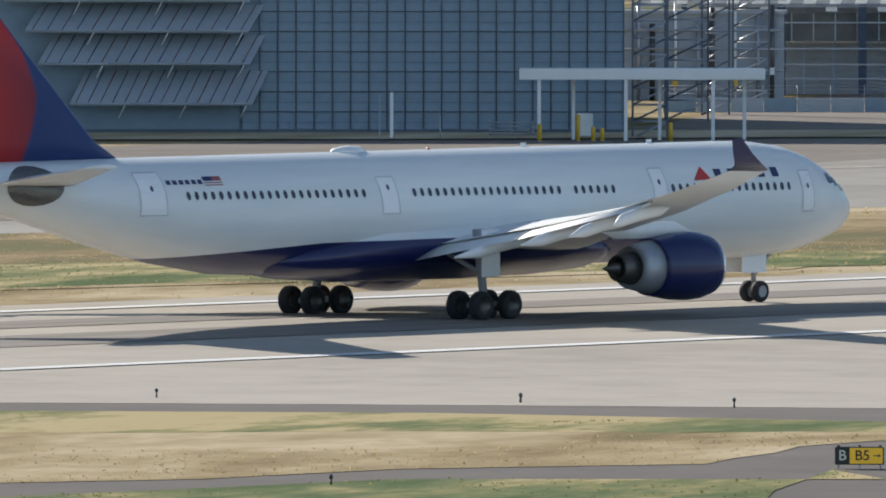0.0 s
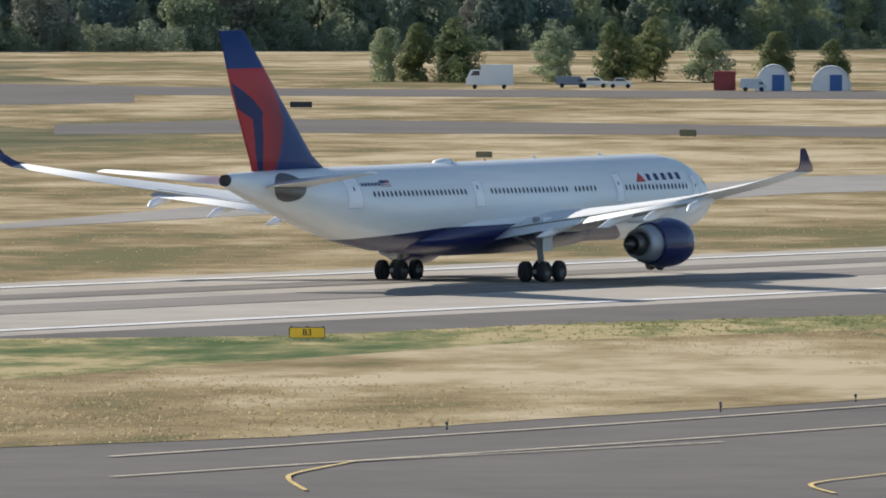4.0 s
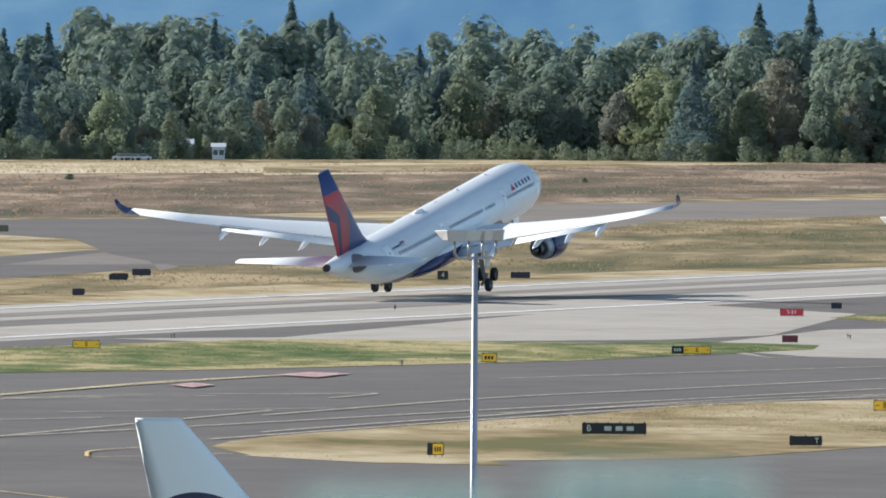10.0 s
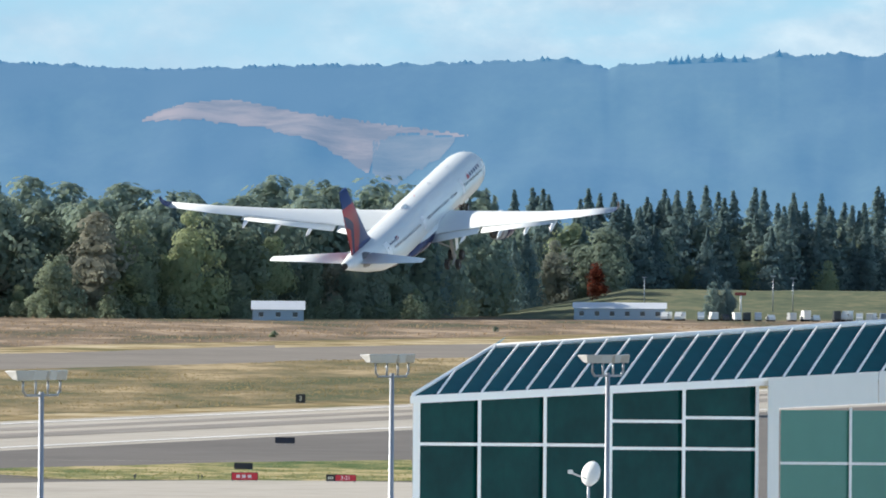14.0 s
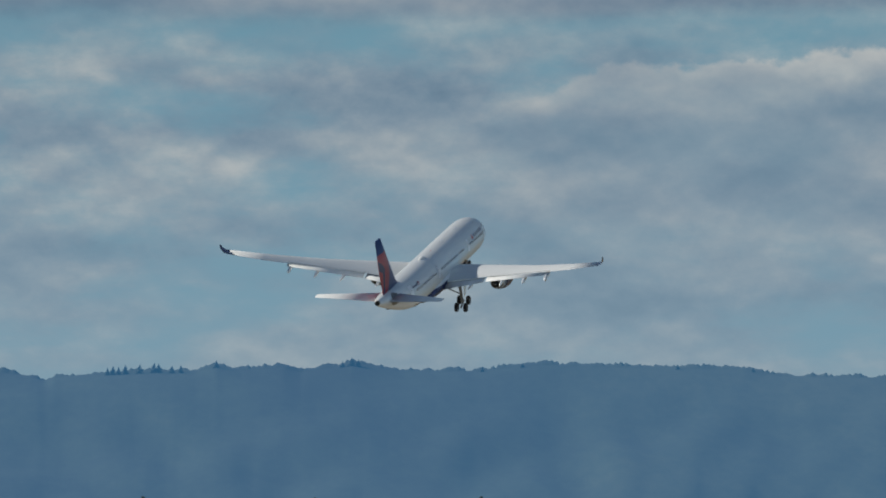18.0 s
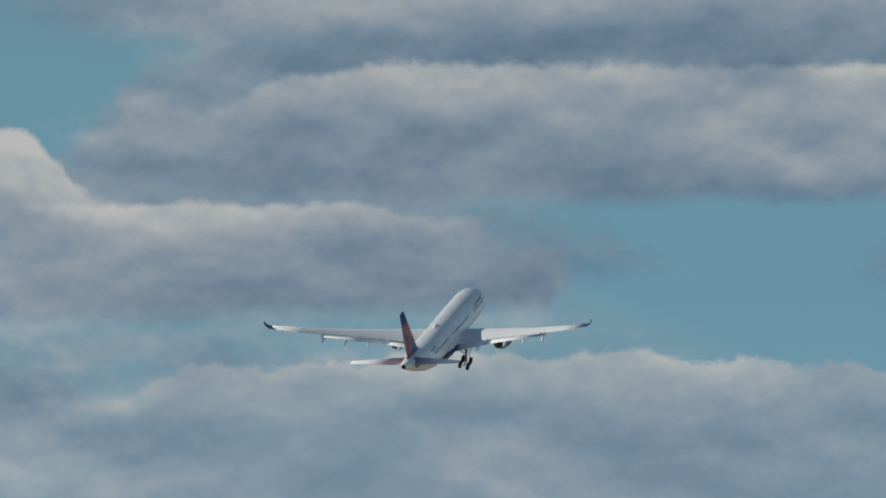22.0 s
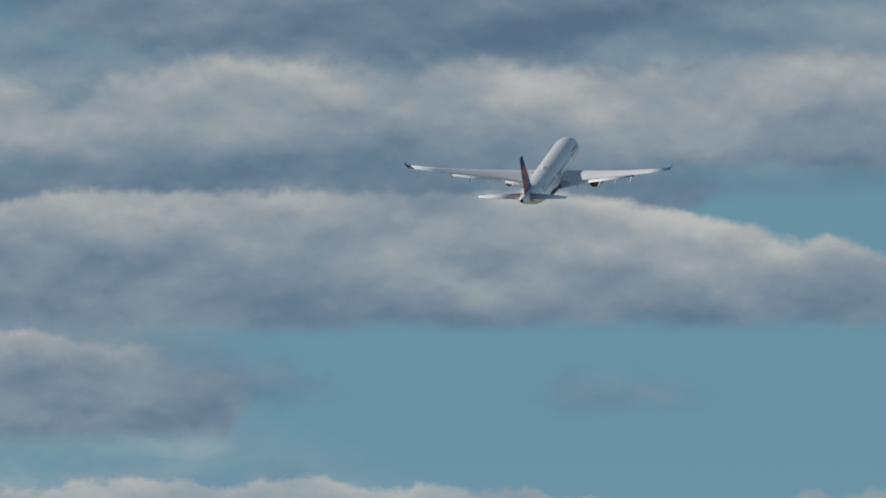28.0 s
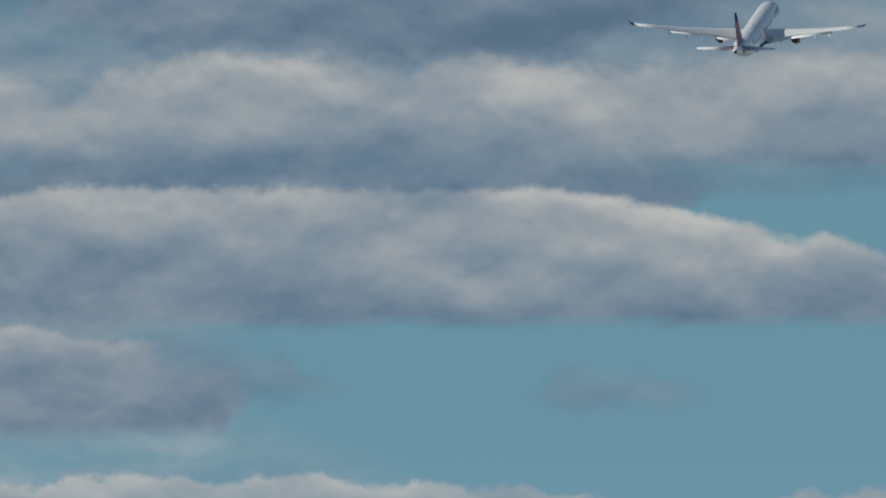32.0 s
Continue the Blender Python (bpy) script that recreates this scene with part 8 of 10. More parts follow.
plant()
for i, (a, b) in enumerate(((582, 640), (650, 712), (722, 785), (795, 850), (852, 892))):
    px = (a + b) / 2
    w = (b - a) * 1128 * 0.00004446
    c = facing("white_container", 49.4 + (px - 784) * 0.002547, 1122, 0, "white and grey storage unit under the open building", "container", "storage units")
    box("body", -w / 2, w / 2, 0, 2.4, 0.15, 4.2, CREAM, c, bevel=0.05)
    box("door", -w * 0.2, w * 0.3, -0.04, 0.0, 0.3, 3.5, GREYBOX, c, "grey door")
    box("skid", -w / 2, w / 2, 0.1, 2.3, 0, 0.15, RIB, c)
bar = facing("blast_fence", 49.326, 1040, 0, "long grey low barrier with a wire fence", "barrier")
for i in range(12):
    x = -16.4 + i * 2.75
    box("barrier_panel", x + 0.03, x + 2.72, 0, 0.3, 0, 1.15, GREYBOX if i % 3 else DARKSTEEL, bar, "grey concrete barrier")
    rod("fence_post", (x, 0.15, 1.15), (x, 0.15, 2.2), 0.035, STEEL, bar, "", None, 6)
for z in (1.5, 1.85, 2.15):
    rod("fence_wire", (-16.4, 0.15, z), (16.6, 0.15, z), 0.02, STEEL, bar, "", None, 5)
# pale corrugated wall that runs away from its end
cw = facing("corrugated_wall", 50.363, 1038, 0, "pale corrugated metal wall on a concrete kerb", "wall")
dx, dy = -0.02 - -12.3, 68.0
for i in range(20):
    u, v = i / 20, (i + 0.93) / 20
    zt = lambda s: 3.05
    pts = [(dx * u, dy * u), (dx * v, dy * v)]
    solid("metal_sheet", [(pts[0][0], pts[0][1], 1.2), (pts[1][0], pts[1][1], 1.2), (pts[1][0], pts[1][1], 3.05), (pts[0][0], pts[0][1], 3.05), (pts[0][0], pts[0][1] + 0.2, 1.2), (pts[1][0], pts[1][1] + 0.2, 1.2), (pts[1][0], pts[1][1] + 0.2, 3.05), (pts[0][0], pts[0][1] + 0.2, 3.05)], [(0, 1, 2, 3), (7, 6, 5, 4), (3, 2, 6, 7), (0, 3, 7, 4), (1, 5, 6, 2)], CREAM, cw)
solid("kerb", [(0, -0.15, 0), (dx, dy - 0.15, 0), (dx, dy + 0.5, 0), (0, 0.5, 0), (0, -0.15, 1.15), (dx, dy - 0.15, 1.15), (dx, dy + 0.5, 1.15), (0, 0.5, 1.15)], BOX_FACES, SLATE, cw, "grey concrete kerb")


def tank_car(name, yaw, dist, w, r, label, mat=CREAM, z0=0.6):
    t = facing(name, yaw, dist, 0, label, "tank", "tanks")
    turned("shell", [(-w / 2, 0.05), (-w / 2 + 0.12, r * 0.7), (-w / 2 + 0.35, r), (w / 2 - 0.35, r), (w / 2 - 0.12, r * 0.7), (w / 2, 0.05)], (0, 0, z0 + r), mat, t, "white cylindrical shell", 20)
    for x in (-w * 0.35, 0, w * 0.35):
        box("saddle", x - 0.2, x + 0.2, -r * 0.7, r * 0.7, 0, z0 + 0.3, STEEL, t)
    return t


tank_car("storage_tank", 50.638, 1262, 11.0, 1.15, "long white cylindrical storage tank on saddles")
for i, px in enumerate((1010, 1062, 1098, 1140)):
    tank_car("tank_trailer", 51.229 + (px - 784) * 0.002547, 1400 + 8 * i, 2.9, 1.3, "silver ribbed tank trailer end on", CLEARISH if i % 2 else CREAM, 0.5)


def block(name, yaw, dist, w, d, h, mat, label, category, group="", roof=None, rise=0.0, lift=0.0):
    """A plain building or box with its roof and base."""
    t = facing(name, yaw, dist, 0, label, category, group)
    box("wall", -w / 2, w / 2, 0, d, lift, h, mat, t, "", 0)
    if roof:
        solid("roof", [(-w / 2 - 0.2, -0.2, h), (w / 2 + 0.2, -0.2, h), (w / 2 + 0.2, d + 0.2, h + 0.004), (-w / 2 - 0.2, d + 0.2, h + 0.004), (-w / 2 - 0.2, -0.2, h + 0.25), (w / 2 + 0.2, -0.2, h + 0.25), (w / 2 + 0.2, d * 0.7, h + 0.25 + rise), (-w / 2 - 0.2, d * 0.7, h + 0.25 + rise)], BOX_FACES, roof, t, "metal roof")
    return t


block("warehouse", 50.409, 1345, 22, 16, 4.3, NEUTRAL, "low grey warehouse with a shallow roof", "building", "", NEUTRAL, 1.4)
block("warehouse", 50.931, 1335, 10.5, 10, 4.0, SLATE, "low blue-grey warehouse with a shallow roof", "building", "", NEUTRAL, 0.4)
tr = block("cargo_trailer", 50.378, 1132, 8.4, 2.5, 3.8, GREYBOX, "pale grey cargo trailer with a dark emblem", "trailer", lift=1.0)
for k in range(5):
    box("side_panel", -4.15 + k * 1.66, -2.55 + k * 1.66, -0.05, 0, 1.1, 3.7, PALE if k % 2 else GREYBOX, tr)
box("emblem", -0.4, 0.4, -0.08, -0.05, 2.1, 2.9, BROWN, tr, "brown emblem")
for x in (-3.2, 2.4, 3.4):
    turned("wheel", [(0, 0.3), (0, 0.5), (0.3, 0.5), (0.3, 0.3)], (x, 0.1, 0.5), TYRE, tr, "", 12, "y")
dm = facing("ribbed_shed", 51.41, 1275, 0, "grey shed with a white ribbed roof", "shed")
box("wall", -6.5, 6.5, 0, 9, 0, 4.2, CLEARISH, dm, "grey wall")
for k in range(9):
    a, b = -6.6 + k * 1.47, -6.6 + (k + 1) * 1.47 - 0.06
    solid("roof_sheet", [(a, -0.3, 4.2), (b, -0.3, 4.2), (b + 0.5, 4.5, 6.0), (a + 0.5, 4.5, 6.0), (a, -0.3, 4.05), (b, -0.3, 4.05), (b + 0.5, 9, 4.05), (a + 0.5, 9, 4.05)], [(0, 1, 2, 3), (3, 2, 6, 7), (0, 3, 7, 4), (1, 5, 6, 2), (4, 5, 1, 0)], CREAM if k % 2 == 0 else SIDING2, dm)
for yaw, dist, tall in ((50.987, 1229, 8.4), (51.178, 1215, 7.1), (51.728, 1215, 9.2), (51.244, 1500, 12.0), (50.658, 1620, 6.0), (50.982, 1229, 9.5)):
    p = facing("light_pole", yaw, dist, 0, "slim black light pole with two lamp heads", "street lamp", "apron light poles")
    rod("pole", (0, 0, 0), (0, 0, tall - 0.3), 0.16, BLACK, p, "", 0.12, 8)
    box("base", -0.3, 0.3, -0.3, 0.3, 0, 0.5, BOLLARD if dist == 1215 else CONCRETE, p)
    for s in (-1, 1):
        box("lamp_head", s * 0.35 - 0.22, s * 0.35 + 0.22, -0.25, 0.2, tall - 0.45, tall - 0.1, STEEL, p, "", 0.04)
    rod("arm", (-0.5, 0, tall - 0.45), (0.5, 0, tall - 0.45), 0.05, BLACK, p, "", None, 6)


# ---- containers on dollies ----
def uld(name, x, y, turn, w, d, h, mat, label, group, slope=0.35, dolly=0.45, style=0):
    t = thing(name, x, y, 0, turn, label, "container", group)
    z = dolly
    prof = [(-w / 2 + slope, z), (w / 2, z), (w / 2, z + h), (-w / 2 + slope * 0.2, z + h), (-w / 2, z + h * 0.82), (-w / 2, z + h * 0.35)]
    rings = [[(a, yy, b) for a, b in prof] for yy in (-d / 2, d / 2)]
    skin("shell", rings, mat, t, "", False)
    if style == 1:
        arc = [(-w / 2 + 0.22, z + 0.2), (w / 2 - 0.16, z + 0.2), (w / 2 - 0.16, z + h * 0.62)] + [(w / 2 - 0.16 - (w - 0.5) * math.sin(q * 0.26), z + h * (0.62 + 0.28 * math.sin(q * 0.52))) for q in (1, 2, 3)] + [(-w / 2 + 0.22, z + h * 0.86)]
        skin("netting", [[(a, yy, b) for a, b in arc] for yy in (-d / 2 - 0.03, -d / 2 + 0.02)], NETTING, t, "dark netting over the opening", False)
    elif style == 2:
        box("door_panel", -w / 2 + slope + 0.1, w / 2 - 0.15, -d / 2 - 0.03, -d / 2, z + 0.15, z + h * 0.75, BEIGE, t, "cream door panel")
    elif style == 3:
        box("roof_panel", -w / 2 - 0.04, w / 2 + 0.04, -d / 2 - 0.04, d / 2 + 0.04, z + h, z + h + 0.06, CREAM, t, "white roof panel")
        box("end_panel", w / 2, w / 2 + 0.03, -d / 2 + 0.1, d / 2 - 0.1, z + 0.1, z + h - 0.1, BEIGE, t, "dusty cream end panel")
        boxes("underframe", [(-w / 2, w / 2, -d / 2 + 0.1, d / 2 - 0.1, z - 0.45, z - 0.14)], BLACK, t, "dark underframe")
        boxes("corner_post", [(a - 0.05, a + 0.05, -d / 2 - 0.03, -d / 2, z, z + h) for a in (-w / 2 + 0.05, w / 2 - 0.05)], ALU, t, "bare metal corner posts")
    if style < 3:
        boxes("frame", [(-w / 2 + 0.05, w / 2 + 0.02, -d / 2 - 0.03, -d / 2, z + h * q - 0.04, z + h * q + 0.04) for q in (0.04, 0.5, 0.97)] + [(w / 2 - 0.06, w / 2 + 0.03, -d / 2 - 0.04, -d / 2, z, z + h)], ALU, t, "bare metal frame")
    box("dolly_deck", -w / 2 - 0.2, w / 2 + 0.2, -d / 2, d / 2, z - 0.14, z, STEEL, t, "grey dolly deck")
    for a in (-w / 2 + 0.2, w / 2 - 0.2):
        for b in (-d / 2 + 0.15, d / 2 - 0.15):
            turned("wheel", [(-0.07, 0.08), (-0.07, 0.16), (0.07, 0.16), (0.07, 0.08)], (a, b, 0.16), TYRE, t, "", 8, "y")
            rod("axle", (a, b, 0.16), (a, b, z - 0.1), 0.05, STEEL, t, "", None, 5)
    return t


rnd = random.Random(3)
for row, (t0, n, dist, shift) in enumerate(((790, 14, 1037, 0.0), (850, 12, 1052, 6.0))):
    for i in range(n):
        px = t0 + i * (590 - row * 40) / n + 20
        d = dist + i * (3.2 if i > 8 else 0.9)
        x, y = polar(51.229 + (px - 784) * 0.002547, d)
        small = i % 2 == 0 and row == 0 and i < 7
        uld("cargo_container", x, y, -64 + rnd.uniform(-9, 9), 1.5 if small else 2.2, 1.5, (1.3 if small else rnd.uniform(1.8, 2.3)) + row * 0.4, rnd.choice((CREAM, CLEARISH, BEIGE, CLEARISH)), "pale aluminium air cargo container on a dolly", "cargo containers on dollies", 0.35, 0.45, 2 if small else rnd.choice((1, 1, 0, 2)))
for i in range(4):
    x, y = polar(51.229 + (968 + i * 68 - 784) * 0.002547, 1246)
    uld("cargo_container", x, y, -68, 2.5, 2.2, 2.6, PALE, "grey box cargo container with pale edges", "grey cargo boxes", 0.02, 0.5, 3)
for i in range(4):
    x, y = polar(51.229 + (1280 + i * 63 - 784) * 0.002547, 1300)
    t = uld("cargo_cart", x, y, -72, 2.75, 2.4, 3.0, GREYBOX, "tall grey covered cargo cart on wheels", "covered cargo carts", 0.02, 0.9, 3)
for i in range(11):
    px = 1035 + (i % 6) * 62 + (i // 6) * 25
    x, y = polar(53.007 + (px - 784) * 0.002547, 1229 + (i // 6) * 6)
    uld("cargo_container", x, y, -54 + rnd.uniform(-5, 5), 2.9, 1.6, rnd.uniform(2.1, 2.7), CLEARISH if i % 3 else CREAM, "milky clear-sided air cargo container", "clear-sided cargo containers", 0.5)
for px, dist, tall in ((1145, 1138, 4.1), (1225, 1138, 5.9), (1487, 1272, 5.3)):
    m = facing("mobile_light_tower", 53.007 + (px - 784) * 0.002547, dist, 0, "mobile light tower with four lamps on outriggers", "light tower", "mobile light towers")
    rod("mast", (0, 0, 0.6), (0, 0, tall), 0.07, STEEL, m, "", 0.05, 6)
    box("trailer", -0.7, 0.7, -0.4, 0.4, 0.3, 0.8, STEEL, m, "", 0.05)
    for s in (-1, 1):
        rod("outrigger", (0, 0, 0.4), (s * 1.6, 0, 0.1), 0.05, STEEL, m, "", None, 6)
        turned("wheel", [(-0.1, 0.15), (-0.1, 0.3), (0.1, 0.3), (0.1, 0.15)], (s * 0.6, -0.4, 0.3), TYRE, m, "", 10, "y")
        box("foot", s * 1.6 - 0.12, s * 1.6 + 0.12, -0.12, 0.12, 0, 0.1, RIB, m)
        if tall > 4.5:
            for z in (tall - 0.5, tall):
                box("lamp", s * 0.35 - 0.25, s * 0.35 + 0.25, -0.15, 0.1, z - 0.18, z + 0.18, CREAM, m, "white lamp head", 0.04)
for px, dist, t in ((1065, 1134, 1.5), (945, 1253, 2.0)):
    s = facing("belt_loader", (53.007 if t == 1.5 else 54.706) + (px - 784) * 0.002547, dist, 0, "white belt loader with its ramp raised", "belt loader", "belt loaders")
    solid("ramp", [(-0.9, -0.5, 0.5), (-0.3, -0.5, 0.5), (0.7, -0.4, 2.5), (0.2, -0.4, 2.5), (-0.9, 0.4, 0.3), (-0.3, 0.4, 0.3), (0.7, 0.4, 2.3), (0.2, 0.4, 2.3)], BOX_FACES, CREAM, s, "white ramp")
    box("belt", -0.5, 0.4, -0.55, -0.5, 0.5, 2.3, BLACK, s, "black belt").matrix_basis = pose(0, 0, 0)
    box("chassis", -1.1, 1.1, -0.6, 0.6, 0.35, 0.75, STEEL, s, "", 0.05)
    for a in (-0.8, 0.8):
        turned("wheel", [(-0.1, 0.15), (-0.1, 0.36), (0.1, 0.36), (0.1, 0.15)], (a, -0.55, 0.36), TYRE, s, "", 10, "y")
sv = facing("baggage_tug", 53.468, 1300, 0, "dark baggage tug near the freighter", "tug")
box("body", -1.2, 1.2, -0.7, 0.7, 0.4, 1.2, BLACK, sv, "", 0.08)
box("cab", -0.9, 0.2, -0.65, 0.65, 1.2, 2.0, BLACK, sv, "", 0.08)
for a in (-0.8, 0.8):
    turned("wheel", [(-0.12, 0.2), (-0.12, 0.42), (0.12, 0.42), (0.12, 0.2)], (a, -0.68, 0.42), TYRE, sv, "", 12, "y")


# ---- the freighter on the apron ----
def freighter():
    yaw, d = 53.929, 1318
    j = facing("cargo_freighter", yaw, d, 0, "white and dark brown wide-body cargo jet", "airliner", spin=-8.6)
    m, add, b = surface("freighter hull paint", 0.3)
    sep = add("ShaderNodeSeparateXYZ", add("ShaderNodeTexCoord").outputs["Object"])
    x, z = sep.outputs[0], sep.outputs[2]
    line = maths(add, "SUBTRACT", 8.1, maths(add, "MULTIPLY", maths(add, "POWER", maths(add, "MAXIMUM", maths(add, "ADD", x, 12.0), 0.0), 2.0), 0.0052))
    dark = maths(add, "MULTIPLY", maths(add, "GREATER_THAN", z, line), maths(add, "GREATER_THAN", x, -12.0))
    edge = maths(add, "MULTIPLY", maths(add, "GREATER_THAN", z, maths(add, "SUBTRACT", line, add("ShaderNodeMapRange", x, 2.0, 16.0, 0.0, 0.65).outputs[0])), maths(add, "GREATER_THAN", x, 2.0))
    c = mixc(add, edge, (0.74, 0.75, 0.75), (0.50, 0.27, 0.03))
    m.node_tree.links.new(mixc(add, dark, c, (0.030, 0.016, 0.020)), b.inputs["Base Color"])
    fus = [(-27.4, 4.6, 0.05), (-27.0, 4.65, 0.7), (-25.8, 4.85, 1.45), (-24.0, 5.1, 2.1), (-21.5, 5.35, 2.55), (-19, 5.4, 2.7), (8, 5.4, 2.7), (14, 5.75, 2.35), (19, 6.3, 1.75), (24, 6.9, 1.0), (27, 7.2, 0.45), (27.4, 7.25, 0.2)]
    skin("fuselage", [[(x, r * math.sin(k * math.pi / 16), zc + r * math.cos(k * math.pi / 16)) for k in range(32)] for x, zc, r in fus], m, j, "white fuselage with brown rear")
    fin = []
    for z, x0, x1 in ((7.2, 15.5, 25.5), (9.5, 19.2, 26.2), (15.8, 24.8, 28.6)):
        c = x1 - x0
        fin.append([(x0 + s * c, 0.05 * c * w * math.sin(math.pi * s ** 0.6), z) for s, w in ((0, 0), (0.1, 1), (0.4, 1), (0.8, 1), (1, 0), (0.8, -1), (0.4, -1), (0.1, -1))])
    f = skin("tail_fin", fin, BROWN, j, "dark brown tail fin")
    rod("leading_edge", (15.5, 0, 7.6), (24.7, 0, 15.8), 0.12, ALU, j, "bright leading edge", 0.08, 6)
    crest = [(22.3, 11.6), (24.9, 11.9), (24.9, 10.2), (24.4, 9.3), (23.4, 8.6), (22.5, 9.2), (22.2, 10.2)]
    solid("crest", [(x, -0.42, z) for x, z in crest], [tuple(range(7))[::-1]], GOLDP, j, "plain gold shield shape")
    solid("crest_field", [(23.5 + (x - 23.5) * 0.8, -0.43, 10.2 + (z - 10.2) * 0.8) for x, z in crest], [tuple(range(7))[::-1]], BROWN, j, "brown shield field")
    for s in (-1, 1):
        st = [[(p[0], p[1], p[2]) for p in foil((0, s * 0.7, 6.6), 5.5, 0.1)], foil((-6.0, s * 9.2, 7.6), 1.9, 0.09)]
        skin("tailplane", [[(22.8 - p[0] - 5.0, p[1], p[2]) for p in r] for r in st], WINGGREY, j, "pale tailplane")
        w = [foil((0, s * 2.2, 4.0), 10.0, 0.12), foil((-5.2, s * 8, 4.6), 6.0, 0.11), foil((-13.2, s * 21.5, 6.2), 2.6, 0.1)]
        skin("wing", [[(-7.4 - p[0], p[1], p[2] - 0.025 * abs(p[1])) for p in r] for r in w], WINGGREY, j, "pale grey swept wing")
        wl = [foil((-13.2, s * 21.5, 6.2), 2.6, 0.1), foil((-14.6, s * 22.6, 7.2), 2.0, 0.08), foil((-17.4, s * 23.6, 9.6), 0.9, 0.08)]
        skin("winglet", [[(-7.4 - p[0], p[1], p[2] - 0.025 * abs(p[1])) for p in r] for r in wl], WINGGREY, j, "pale winglet")
        e = turned("engine", [(-3.0, 1.15), (-3.1, 1.25), (-2.6, 1.42), (-0.5, 1.5), (1.5, 1.3), (2.6, 0.95)], (-5.5, s * 7.9, 2.6), WHITE, j, "white engine cowling", 24)
        turned("nozzle", [(2.2, 0.85), (3.6, 0.6), (3.9, 0.3)], (-5.5, s * 7.9, 2.6), DARKMETAL, e, "", 16)
        box("pylon", -7, -1.5, s * 7.9 - 0.2, s * 7.9 + 0.2, 3.9, 4.9, WINGGREY, j)
        rod("gear_leg", (2, s * 4.0, 4.0), (2, s * 4.6, 0.6), 0.22, STRUT, j)
        for a in (1.3, 2.7):
            turned("wheel", [(-0.4, 0.3), (-0.4, 0.6), (0.4, 0.6), (0.4, 0.3)], (a, s * 4.6, 0.6), TYRE, j, "", 14, "y")
    rod("gear_leg", (-20.5, 0, 3.0), (-20.5, 0, 0.5), 0.14, STRUT, j)
    turned("wheel", [(-0.35, 0.2), (-0.35, 0.45), (0.35, 0.45), (0.35, 0.2)], (-20.5, 0, 0.45), TYRE, j, "", 14, "y")
    # open cargo door, cockpit panes, lettering
    # no hole is cut: black colour stands for the unlit hold
    hole = box("cargo_opening", -17.6, -14.0, -2.72, -2.0, 4.7, 7.75, BLACK, j, "black block for the unlit open cargo doorway")
    solid("cargo_door", [(-17.8, -2.3, 8.3), (-13.8, -2.3, 8.3), (-13.8, -4.9, 8.75), (-17.8, -4.9, 8.75), (-17.8, -2.3, 8.5), (-13.8, -2.3, 8.5), (-13.8, -4.9, 9.2), (-17.8, -4.9, 9.2)], BOX_FACES, WHITE, j, "white cargo door swung up")
    for k in range(3):
        box("cockpit_pane", -25.9 + k * 0.62, -25.4 + k * 0.62, -1.95 - k * 0.12, -1.3 - k * 0.12, 6.0 + 0.06 * k, 6.45 + 0.06 * k, PANE, j, "dark cockpit pane")
    words("World", -19.1, 6.55, 1.0, -2.60, INKDARK, j)
    words("rvices", -12.2, 6.55, 1.0, -2.60, INKDARK, j)
    words("the world of commerce", -8.6, 5.72, 0.78, -2.74, INKDARK, j)
    words("Sy", -18.1, 5.72, 0.78, -2.74, INKDARK, j)
    box("service_door", -22.9, -21.3, -2.55, -2.2, 4.6, 5.5, GREYBOX, j)
    box("registration", 13.4, 15.2, -2.42, -2.2, 6.35, 6.65, CREAM, j, "pale bar on the rear hull")
    for o in j.children:                # the hull rides low between its wheels
        if not o.name.startswith(("gear_leg", "wheel")):
            o.location.z -= 0.78
        o.scale.x, o.location.x = o.scale.x * 1.026, o.location.x * 1.026
    return j


INKDARK = plain("dark hull lettering", (0.10, 0.085, 0.09), 0.5)
freighter()
dsk = block("ground_cart", 54.65, 1264, 1.5, 1.5, 1.9, CREAM, "white ground power cart", "cart", lift=0.3)
for x in (-0.5, 0.5):
    turned("wheel", [(-0.1, 0.1), (-0.1, 0.25), (0.1, 0.25), (0.1, 0.1)], (x, 0.1, 0.25), TYRE, dsk, "", 10, "y")
ch = facing("chocks_and_cones", 53.145, 1150, 0, "red and white ground markers on the apron", "marker")
for k in range(3):
    turned("cone", [(0, 0.25), (0.05, 0.25), (0.06, 0.16), (0.7, 0.04)], (-0.5 + k * 0.5, 0, 0), SIGNRED if k % 2 else CREAM, ch, "", 8, "z")
for px in (745, 822):
    dl = facing("empty_dolly", 53.007 + (px - 784) * 0.002547, 1178, 0, "empty low flat dolly on the apron", "dolly", "empty dollies")
    box("deck", -1.6, 1.6, -0.8, 0.8, 0.35, 0.5, RIB, dl, "", 0.03)
    for a in (-1.2, 0, 1.2):
        turned("wheel", [(-0.1, 0.1), (-0.1, 0.2), (0.1, 0.2), (0.1, 0.1)], (a, -0.7, 0.2), TYRE, dl, "", 8, "y")
        box("leg", a - 0.05, a + 0.05, -0.7, 0.7, 0.1, 0.4, STEEL, dl)
hut = facing("equipment_hut", 55.78, 2031, 0, "blue hut with a pale blue metal roof", "hut")
box("wall", -5.6, 5.6, 0, 5, 0, 3.1, BLUEBOX, hut, "dull blue wall")
